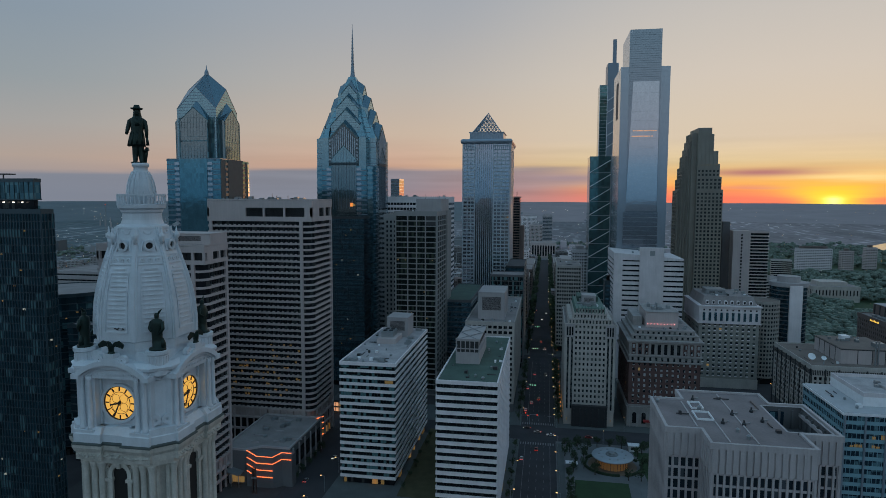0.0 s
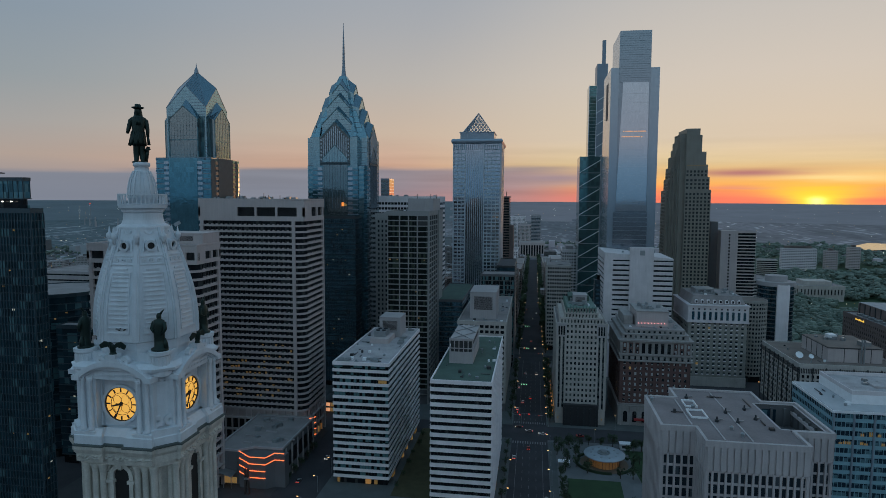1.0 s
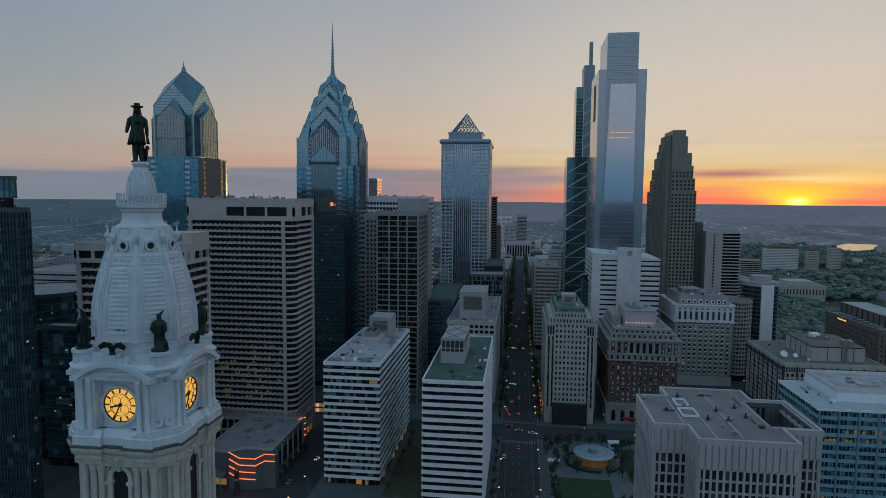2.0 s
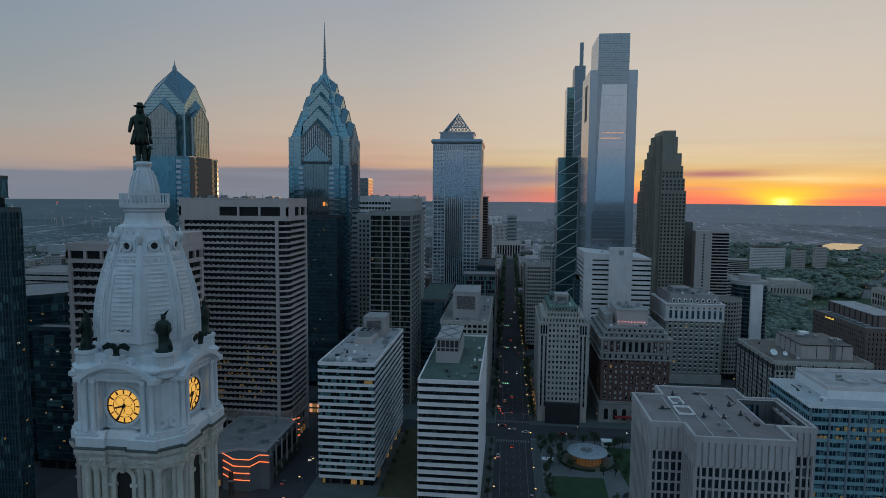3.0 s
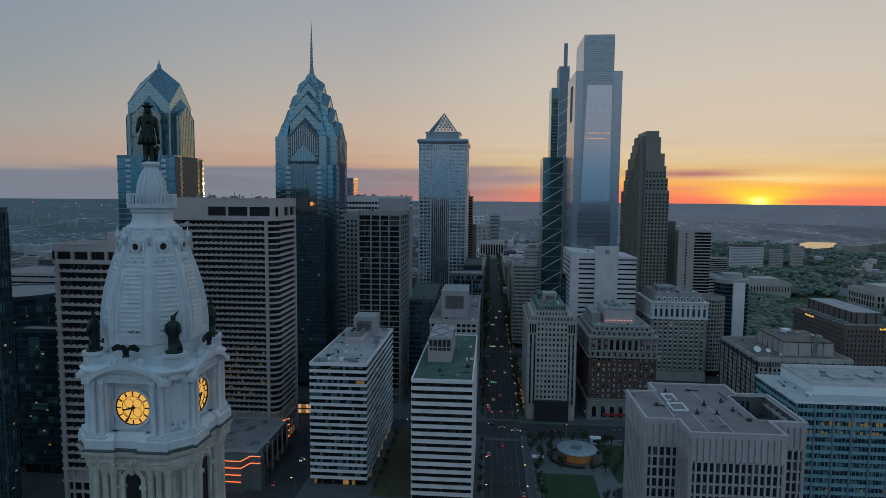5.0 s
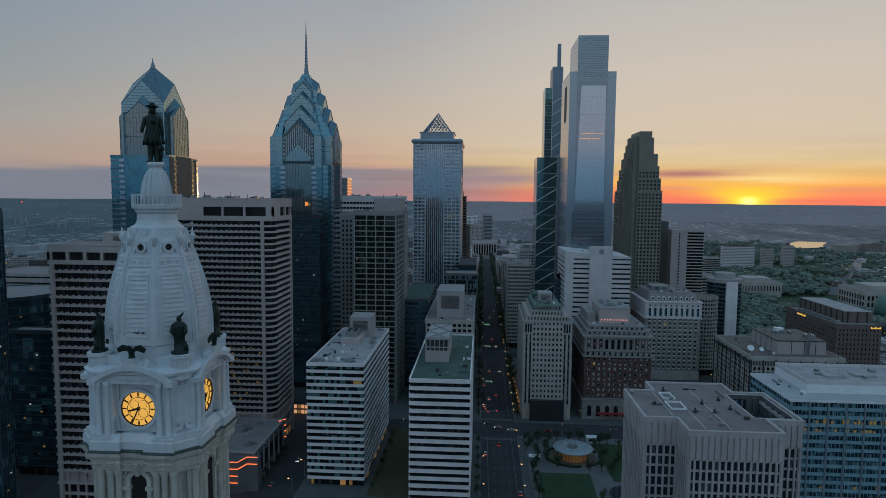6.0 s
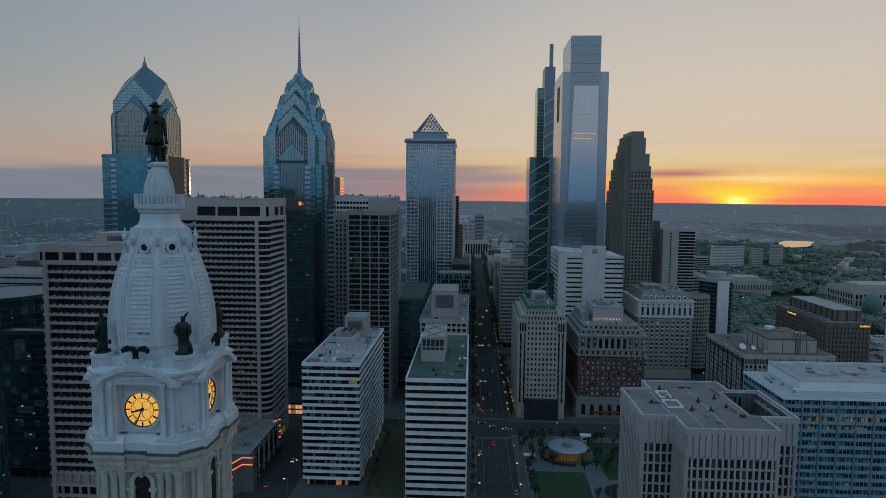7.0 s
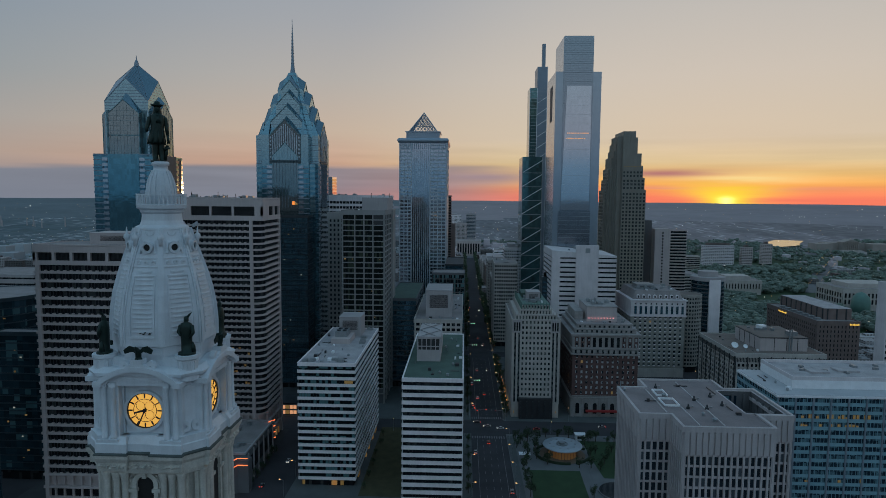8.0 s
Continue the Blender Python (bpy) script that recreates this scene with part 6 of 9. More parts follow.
# blue office building with a white roof
OFF = rect(146.6, 224, 275.5, 316)
off = thing("office_building", (147, 276, 0), "blue-grey glazed office building with a bright white roof", "building")
nf = 15
bands(off, OFF, 4.0, nf, 3.75, 1.6, 0.12, PANEL_TEAL, G_CYAN, mull=(1.65, 0.14, 0.2), mull_mat=PANEL_TEAL, faces=(0, 3))
part("ground_floor", Geo().prism(OFF, 0, 4.0), G_DARK, off)
F, w = face(OFF, 0)
for k in range(10):
    part("fin", Geo().fbox(F, k * 7.9, k * 7.9 + 0.75, -0.1, 0.45, 0, 60.0), SILVER_BLUE, off)
rl = random.Random(5)
for z_i in (12, 11, 4):
    for k in range(26):
        if rl.random() < (0.38 if z_i != 4 else 0.15):
            a = 1.2 + k * 1.65
            part("lit_window", Geo().fbox(F, a, a + 1.3, 0.0, 0.1, 4 + z_i * 3.75 + 1.65, 4 + (z_i + 1) * 3.75 - rl.choice((0.2, 0.9, 1.3))), LIT_DIM, off, "window with the room behind lit")
part("roof_edge", Geo().prism(grow(OFF, 0.5), 60.25, 61.3), METAL_WHITE, off)
part("roof", Geo().prism(grow(OFF, 0.1), 61.3, 61.5), ROOF_WHITE, off)
pent = rect(158.0, 224, 285, 316)
parapet(off, pent, 65.8, 1.5, 0.5, CONCRETE_PALE, "roof", ROOF_PALE)
part("penthouse", Geo().prism(pent, 61.4, 65.5), METAL_WHITE, off, "white metal-clad penthouse")
part("roof_hatch", Geo().box(172, 181, 295, 303, 65.8, 66.8), ROOF_PALE, off)
roof_units(off, RND, 165, 215, 292, 312, 65.8, 8, METAL, 1.1)
part("roof_hatch", Geo().box(187, 197, 298, 305, 65.8, 66.7), ROOF_PALE, off)

# ---------------------------------------------------------------- municipal building: cross-shaped plan, ribbed top
MSB = [(60.8, 193), (71.0, 193), (71.0, 182), (98.6, 182), (98.6, 193.4), (109.6, 193.4), (109.6, 221), (98.6, 221), (98.6, 231), (71.0, 231), (71.0, 221), (60.8, 221)]
CONCRETE_MSB = mat("grey_white_precast", (0.43, 0.39, 0.39), 0.85, var=0.2, scale=0.15, fine=2, streaks=0.2)
ROOF_MSB = mat("dark_grey_gravel_roof", (0.22, 0.185, 0.185), 0.95, var=0.3, scale=0.12, fine=1.5)
msb = thing("municipal_building", (85, 205, 0), "grey-white precast municipal building with a ribbed blank top", "building")
part("wall", Geo().prism(grow(MSB, -0.9), 0, 72.8), CONCRETE_DARK, msb)
inn = grow(MSB, -0.9)
part("top_wall", Geo().rings([[(x, y, z) for x, y in p] for p, z in ((inn, 72.0), (MSB, 72.0), (MSB, 79.9), (inn, 79.9), (inn, 72.0))], cap=False), CONCRETE_MSB, msb, "blank ribbed top wall")
part("top_coping", Geo().rings([[(x, y, z) for x, y in p] for p, z in ((grow(MSB, -0.45), 79.0), (grow(MSB, 0.46), 79.0), (grow(MSB, 0.46), 80.8), (grow(MSB, -0.45), 80.8), (grow(MSB, -0.45), 79.0))], cap=False), CONCRETE_MSB, msb, "smooth coping")
slab = Geo().prism(grow(MSB, -0.1), 0, 0.72).mesh("spandrel", CONCRETE_MSB)
repeat("spandrel", slab, [(0, 0, 72.0 - 3.42 * k - 0.72) for k in range(0, 20)], msb)
for i in range(len(MSB)):
    F, w = face(MSB, i)
    n = max(int(round(w / 1.86)), 1)
    st = w / n
    pier_me = Geo().box(0, 0.62, -0.22, 0.9, 0, 72.0).mesh("pier", CONCRETE_MSB)
    edge = [(k, k * st - 0.31) for k in range(n + 1)]
    repeat("pier", pier_me, [Matrix.Translation((*F(min(max(a, 0.0), w - 0.62), 0), 0)) @ Matrix.Rotation(F.turn, 4, "Z") for k, a in edge], msb)
    rib_me = Geo().prism([(0.16, 0.1), (0.26, -0.42), (st - 0.26, -0.42), (st - 0.16, 0.1)], 0.0, 7.0).mesh("rib", CONCRETE_MSB)
    repeat("rib", rib_me, [Matrix.Translation((*F(k * st, 0), 72.0)) @ Matrix.Rotation(F.turn, 4, "Z") for k in range(n)], msb)
    cells = [(c * st + 0.3, (c + 1) * st - 0.3, 72.0 - 3.42 * (r + 1), 72.0 - 3.42 * r - 0.72) for r in range(12) for c in range(n)]
    lim = {0: 36, 1: 36, 2: 128, 3: 24, 4: 36, 11: 40}.get(i, 0)
    panes("window", F, cells, -0.36, 0.06, G_MSB, msb, limit=lim, seed=i)
for x0, x1, y0, y1 in ((61.2, 71.5, 193.4, 220.6), (71.5, 95.6, 182.4, 230.6), (95.6, 98.1, 182.4, 195.6), (95.6, 98.1, 220.0, 230.6)):
    part("roof", Geo().box(x0, x1, y0, y1, 79.9, 80.2), ROOF_MSB, msb)
# the sunken well's shade is put into dark wall and column colours
WELL = rect(95.6, 108.6, 195.6, 220.0)
for i in range(4):
    F, w = face(WELL, i)
    part("well_wall", Geo().fbox(F, 0, w, -0.12, 0.0, 72.0, 80.1), CONCRETE_DARK, msb)
    part("well_kerb", Geo().fbox(F, 0.3, w - 0.3, -0.45, 0.15, 80.25, 80.1), CONCRETE_MSB, msb)
part("well_glazing", Geo().box(98.5, 103.0, 219.3, 219.8, 73, 78.5), G_CYAN, msb)
for k in range(6):
    part("well_column", Geo().box(107.9, 108.5, 197.2 + 4.3 * k, 197.9 + 4.3 * k, 72.2, 79.2), CONCRETE_DARK, msb)
for k in range(3):
    part("well_column", Geo().box(97.0 + 4.2 * k, 97.7 + 4.2 * k, 219.0, 219.6, 72.2, 79.2), CONCRETE_DARK, msb)
part("well_beam", Geo().box(107.7, 108.5, 195.8, 219.8, 77.2, 78.2), CONCRETE_MSB, msb)
part("corner_mast", Geo().beam((61.4, 220.4, 80.4), (61.4, 220.4, 83.0), 0.25), METAL, msb)
for pts in (((76.6, 184), (76.6, 201.5)), ((84.2, 184), (84.2, 229)), ((70.2, 219), (70.2, 195.5))):
    part("roof_kerb", Geo().beam((*pts[0], 80.3), (*pts[1], 80.3), 0.4, 0.3), CONCRETE_MSB, msb)
for x0, x1, y0, y1 in ((71.4, 76.6, 201.5, 209), (72.0, 76.0, 212, 218.5)):
    out, inn = rect(x0, x1, y0, y1), grow(rect(x0, x1, y0, y1), -0.32)
    part("roof_frame", Geo().rings([[(x, y, z) for x, y in p] for p, z in ((inn, 80.1), (out, 80.1), (out, 80.8), (inn, 80.8), (inn, 80.1))], cap=False), METAL_WHITE, msb, "white roof kerb frame")
for x, y in ((84.5, 199), (83.5, 208), (90.5, 212), (91, 203), (78.5, 199.5), (74.5, 221.5)):
    part("roof_fan", Geo().lathe(x, y, [(0.6, 80.2), (0.6, 80.9), (0.3, 81.1), (0.25, 81.9)], 10), METAL_DARK, msb)
    part("roof_pipe", Geo().beam((x, y + 1, 80.4), (x + 2.2, y + 1.5, 80.6), 0.3), METAL, msb)

# farther right: brown office, grey tower at the edge, slabs
rf = grid_tower("office_building", rect(291, 325, 500, 582), 51.0, (11, 0, 0, 26), 11, BRICK_BROWN, G_DARK, "brown office building with a lit sign near its roof", pier=2.0, spandrel=1.7, proud=0.25, roof=ROOF_GREY, split=False, limit=0)
part("roof_block", Geo().box(302, 324, 510, 581, 51, 60), BRICK_BROWN, rf)
for k in range(9):
    part("roof_block_fin", Geo().box(301.6, 302.0, 512 + k * 8.2, 513 + k * 8.2, 51, 60), METAL_DARK, rf)
for k in range(3):
    part("roof_block_fin", Geo().box(304 + k * 7.5, 305 + k * 7.5, 509.6, 510.0, 51, 60), METAL_DARK, rf)
for k in range(7):
    part("roof_unit", Geo().box(294, 298.5, 508 + k * 9, 512.5 + k * 9, 51, 52.8), METAL, rf)
part("roof", Geo().box(302.4, 323.6, 510.4, 580.6, 60, 60.3), ROOF_PALE, rf)
YELLOW = lamp_mat("yellow_sign", (1.0, 0.6, 0.1), 0.8)
for k in range(7):
    h_ = (1.5, 0.9, 1.0, 1.5, 0.9, 0.9, 1.4)[k]
    part("sign_bar", Geo().box(316.6 + k * 1.1, 317.3 + k * 1.1, 499.1, 499.4, 48.5, 48.5 + h_), YELLOW, rf, "small glowing yellow sign bar")
    part("sign_bar", Geo().box(290.2, 290.5, 547 + k * 2.0, 548.3 + k * 2.0, 48.5, 48.5 + h_), YELLOW, rf, "small glowing yellow sign bar")
eg = slab_tower("office_tower", rect(272.5, 320, 402, 411), 96.0, 3.8, 2.0, CONCRETE_PALE, G_DARK, "grey office tower with ribbon windows", faces=(0, 3))
part("blank_wall", Geo().box(271.6, 272.4, 401.5, 411.4, 0, 96.4), CONCRETE_PALE, eg)
eg.location.x += 6.5
rs = slab_tower("apartment_tower", rect(239, 257, 706, 716), 114.0, 3.4, 1.2, CONCRETE_PINK, G_DARK, "pale apartment tower with dark balcony bands", proud=0.6)
part("blank_side", Geo().box(221, 238.5, 704, 716, 0, 115), CONCRETE_PINK, rs)
for k in range(30):
    part("side_window", Geo().box(229, 230.6, 703.85, 704.0, 8 + 3.5 * k, 10 + 3.5 * k), G_DARK, rs)
part("dark_side", Geo().box(214, 222, 720, 745, 0, 124), CONCRETE_DARK, rs)
ctb = slab_tower("office_block", rect(34.5, 57.0, 606, 660), 83.6, 3.6, 1.7, LIMESTONE, G_DARK, "grey banded office block on the boulevard", mull=(2.2, 0.7, 0.2), faces=(0, 3))
roof_clutter(ctb, random.Random(41), 37, 54, 609, 655, 83.6, 8)


def far_block(x0, x1, y0, y1, h, wall, pane, label, nx, ny, storey=3.6, band=False):
    """A middle-distance building: walls, windows set into the two faces in view, a parapet and a plant room."""
    P_ = rect(x0, x1, y0, y1)
    th = thing("office_block", (x0, y0, 0), label, "building")
    part("wall", Geo().prism(P_, 0, h - 0.4), wall, th)
    g = Geo()
    nz = max(int((h - 8) / storey), 1)
    for i, n in ((0, nx), (3 if x0 > 15 else 1, ny)):
        FF, ww = face(P_, i)
        for r in range(nz):
            z = 6 + r * (h - 8.5) / nz
            if band:
                g.fbox(FF, 0.8, ww - 0.8, -0.1, 0.12, z + 1.4, z + 1.4 + storey * 0.5)
            else:
                for c in range(n):
                    g.fbox(FF, (c + 0.24) * ww / n, (c + 0.76) * ww / n, -0.1, 0.12, z + 1.2, z + 1.2 + storey * 0.52)
    part("glazing", g, pane, th, kind="stuff")
    parapet(th, grow(P_, 0.25), h, 0.8, 0.7, wall, "roof", ROOF_GREY)
    part("plant_room", Geo().box(x0 + 0.25 * (x1 - x0), x0 + 0.7 * (x1 - x0), y0 + 6, y1 - 6, h, h + 4.5), CONCRETE, th)
    return th


for spec in ((54.8, 74.1, 760, 800, 86.6, CONCRETE_WHITE, G_DARK, "pale gridded office block in the middle distance", 7, 10),
             (36.0, 53.0, 690, 745, 58.0, LIMESTONE, G_PANE, "grey stone office block on the boulevard", 8, 16),
             (36.5, 66.0, 820, 880, 64.0, LIMESTONE, G_PANE, "grey stone office block on the boulevard", 10, 16),
             (36.5, 72.0, 920, 990, 46.0, BRICK_BROWN, G_DARK, "brown brick block on the boulevard", 10, 18),
             (36.5, 70.0, 1040, 1120, 40.0, LIMESTONE, G_DARK, "long grey block on the boulevard", 10, 18),
             (36.5, 90.0, 1160, 1260, 30.0, CONCRETE_PINK, G_DARK, "low pale block on the boulevard", 14, 20),
             (74.2, 82.2, 548, 560, 77.6, DARK_TEAL, G_NAVY, "slim dark glass block beside a white slab", 4, 4, 3.8, True),
             (-45.0, -4.0, 1690, 1730, 98.0, CONCRETE_WHITE, G_TEAL, "pale slab tower in the hazy distance", 12, 8),
             (-22.0, 12.0, 1640, 1670, 77.5, CONCRETE_PINK, G_TEAL, "pale pinkish slab tower in the hazy distance", 10, 8),
             (10.6, 39.0, 1800, 1830, 98.0, CONCRETE, G_NAVY, "grey glass tower in the hazy distance", 8, 8, 4.0, True),
             (-34.0, 2.5, 775, 840, 48.0, LIMESTONE, G_PANE, "grey stone block on the boulevard", 10, 16),
             (-40.0, 2.5, 960, 1040, 38.0, BRICK_BROWN, G_PANE, "brown brick block on the boulevard", 12, 18),
             (-50.0, 2.5, 1090, 1200, 32.0, LIMESTONE, G_DARK, "low grey block on the boulevard", 14, 20),
             (-70.0, -12.0, 1260, 1330, 42.0, CONCRETE_WHITE, G_DARK, "long pale block near the station", 16, 10),
             (70.0, 120.0, 1330, 1380, 34.0, CONCRETE_WHITE, G_TEAL, "pale glazed block near the station", 14, 8, 4.0, True),
             (95.0, 150.0, 1000, 1050, 40.0, LIMESTONE, G_PANE, "grey stone apartment block in the distance", 16, 12),
             (150.0, 200.0, 900, 950, 52.0, BRICK_BROWN, G_PANE, "brown apartment block in the distance", 14, 12),
             (270.0, 318.0, 830, 870, 48.0, CONCRETE, G_DARK, "grey office block in the distance", 12, 10, 3.8, True),
             (-420.0, -372.0, 560, 610, 60.0, CONCRETE_PINK, G_DARK, "pale office block behind a round tower", 12, 10, 3.8, True),
             (-470.0, -425.0, 640, 690, 52.0, LIMESTONE, G_PANE, "grey stone block in the middle distance", 12, 10),
             (-520.0, -470.0, 760, 810, 44.0, CONCRETE_WHITE, G_DARK, "pale block in the middle distance", 12, 10),
             (-600.0, -560.0, 900, 940, 60.0, BRICK_BROWN, G_PANE, "brown apartment block in the distance", 12, 10)):
    far_block(*spec)

# ---------------------------------------------------------------- the clock tower
TX, TY = -52.9, 110.6
tower = thing("clock_tower", (TX, TY, 0), "pale grey clock tower with ribbed dome and lit clock faces", "tower")


def tface(k):
    """The k-th side of the tower: a along it, d out from the axis. Side 0 looks along -y, 1 along +x."""
    an = k * math.pi / 2
    u, nr = Vector((math.cos(an), math.sin(an))), Vector((math.sin(an), -math.cos(an)))

    def F(a, d):
        return (TX + u.x * a + nr.x * d, TY + u.y * a + nr.y * d)

    F.turn = an
    return F


def chamfer(h, c):
    """A square of half-width h about the axis whose flat sides reach to c."""
    pts = [(-c, -h), (c, -h), (h, -c), (h, c), (c, h), (-c, h), (-h, c), (-h, -c)]
    return [(TX + x, TY + y) for x, y in pts]


def annulus(F, a, z, r0, r1, d0, d1, n=32, t0=0.0, t1=2 * math.pi):
    """A ring, or part of one, that lies in a face."""
    g = Geo()
    full = abs(t1 - t0 - 2 * math.pi) < 1e-6
    m = n if full else n + 1
    rings = []
    for i in range(m):
        t = t0 + (t1 - t0) * i / n
        c, s = math.cos(t), math.sin(t)
        rings.append([(*F(a + r0 * c, d0), z + r0 * s), (*F(a + r1 * c, d0), z + r1 * s), (*F(a + r1 * c, d1), z + r1 * s), (*F(a + r0 * c, d1), z + r0 * s)])
    g.v = [p for r in rings for p in r]
    for i in range(n if full else n):
        j = (i + 1) % m
        for e in range(4):
            g.f.append((4 * i + e, 4 * i + (e + 1) % 4, 4 * j + (e + 1) % 4, 4 * j + e))
    if not full:
        g.f += [(0, 1, 2, 3), (4 * n + 3, 4 * n + 2, 4 * n + 1, 4 * n)]
    return g


def dial(F, a, z, r, d0, d1, n=40):
    g = Geo()
    g.rings([[(*F(a + r * math.cos(2 * math.pi * i / n), d), z + r * math.sin(2 * math.pi * i / n)) for i in range(n)] for d in (d0, d1)])
    return g


LEDGE = mat("dark_weathered_ledge", (0.07, 0.085, 0.08), 0.8, var=0.35, scale=0.8)
IRON = mat("black_iron", (0.012, 0.012, 0.012), 0.6, var=0.2, scale=2)

# lower stage of weathered stone
part("shaft", Geo().prism(chamfer(8.6, 6.2), 0, 104.0), STONE, tower, "weathered stone shaft")
part("entablature", Geo().rings([[(x, y, z) for x, y in chamfer(h, c)] for h, c, z in ((9.9, 7.3, 100.6), (9.9, 7.3, 101.4), (10.2, 7.5, 101.5), (10.2, 7.5, 102.8), (10.6, 7.6, 103.4), (10.75, 7.7, 104.3))]), STONE, tower, "carved stone entablature")
part("ledge", Geo().rings([[(x, y, z) for x, y in chamfer(h, c)] for h, c, z in ((10.8, 7.78, 104.3), (10.85, 7.82, 104.6), (10.6, 7.7, 104.85))]), LEDGE, tower, "dark weathered ledge")
col = Geo().lathe(0, 0, [(0.85, 80), (0.85, 81), (0.62, 81.4), (0.62, 90), (0.55, 98.8), (0.56, 99.0), (0.9, 100.3), (0.95, 100.7)], 12).mesh("column", STONE, True)
for k in range(4):
    F = tface(k)
    repeat("column", col, [(*F(a, 9.3), 0) for a in (-6.7, -5.0, -3.5, 3.5, 5.0, 6.7)], tower)
    for s in (-1, 1):
        part("pier", Geo().fbox(F, s * 4.9 - 2.6, s * 4.9 + 2.6, 8.2, 8.9, 78, 100.7), STONE, tower)
        part("bracket_block", Geo().fbox(F, s * 4.9 - 2.6, s * 4.9 + 2.6, 9.6, 10.9, 101.4, 104.2), STONE, tower)
        part("cornice_break", Geo().rings([[(*F(a, d), z) for a, d in ((s * 4.9 - w, o), (s * 4.9 + w, o), (s * 4.9 + w, 9.0), (s * 4.9 - w, 9.0))] for w, o, z in ((2.7, 11.0, 102.9), (2.95, 11.35, 103.7), (2.97, 11.4, 104.3))]), STONE, tower, "projecting cornice over the columns")
        part("ledge_cap", Geo().rings([[(*F(a, d), z) for a, d in ((s * 4.9 - w, o), (s * 4.9 + w, o), (s * 4.9 + w, 9.0), (s * 4.9 - w, 9.0))] for w, o, z in ((3.0, 11.44, 104.3), (3.0, 11.44, 104.5), (2.8, 11.2, 104.72))]), LEDGE, tower, "dark weathered cap")
        part("plinth_break", Geo().rings([[(*F(a, d), z) for a, d in ((s * 4.9 - w, o), (s * 4.9 + w, o), (s * 4.9 + w, 8.5), (s * 4.9 - w, 8.5))] for w, o, z in ((2.75, 11.12, 104.7), (2.75, 11.12, 106.3), (2.3, 10.0, 107.3))]), MARBLE, tower, "pale plinth under the clock stage's piers")
    # no hole here: black panels stand for the shade inside the arch
    part("arch_opening", Geo().fbox(F, -1.55, 1.55, 8.5, 8.75, 80, 98.2), IRON, tower, "black panel standing for the shade in an arched opening")
    g = dial(F, 0, 98.2, 1.55, 8.5, 8.74, 24)
    part("arch_head", g, IRON, tower)
    part("archivolt", annulus(F, 0, 98.2, 1.55, 2.35, 8.5, 9.25, 20, 0, math.pi), STONE, tower, "moulded stone arch")
    for s in (-1, 1):
        part("arch_jamb", Geo().fbox(F, s * 1.95 - 0.4, s * 1.95 + 0.4, 8.5, 9.25, 80, 98.2), STONE, tower)
        part("impost", Geo().fbox(F, s * 2.1 - 0.75, s * 2.1 + 0.75, 8.5, 9.55, 96.9, 97.5), STONE, tower)
    part("keystone", Geo().fbox(F, -0.35, 0.35, 8.6, 9.6, 99.5, 101.2), STONE, tower)
    g = Geo()
    rg = random.Random(k)
    for i in range(46):
        a = -7.2 + 14.4 * (i + 0.5) / 46
        g.ball((*F(a, 10.2 if abs(a) < 2.4 else 10.9), 102.1 + rg.uniform(-0.35, 0.35)), rg.uniform(0.2, 0.36), 0.8, 0.2, 6, 4)
    part("frieze_carving", g, STONE, tower, "carved foliage frieze", kind="stuff")
    for s in (-1, 1):
        g = Geo()
        for i in range(14):
            g.ball((*F(s * rg.uniform(1.9, 3.0), 8.95), rg.uniform(98.6, 100.4)), rg.uniform(0.15, 0.3), 0.8, 0.2, 6, 4)
        part("spandrel_carving", g, STONE, tower, "carved figure in the arch spandrel", kind="stuff")

# clock stage
part("clock_stage", Geo().prism(chamfer(8.0, 7.5), 104.9, 121.0), MARBLE, tower, "smooth pale clock stage")
part("plinth", Geo().rings([[(x, y, z) for x, y in chamfer(h, c)] for h, c, z in ((10.5, 7.75, 104.8), (10.5, 7.75, 106.2), (9.2, 7.2, 107.2))]), MARBLE, tower)
part("stage_cornice", Geo().rings([[(x, y, z) for x, y in chamfer(h, c)] for h, c, z in ((9.1, 6.7, 116.6), (9.4, 6.9, 116.8), (9.4, 6.9, 117.6), (10.3, 7.6, 118.2), (10.4, 7.7, 118.7), (9.3, 6.8, 119.4))]), MARBLE, tower, "moulded cornice")
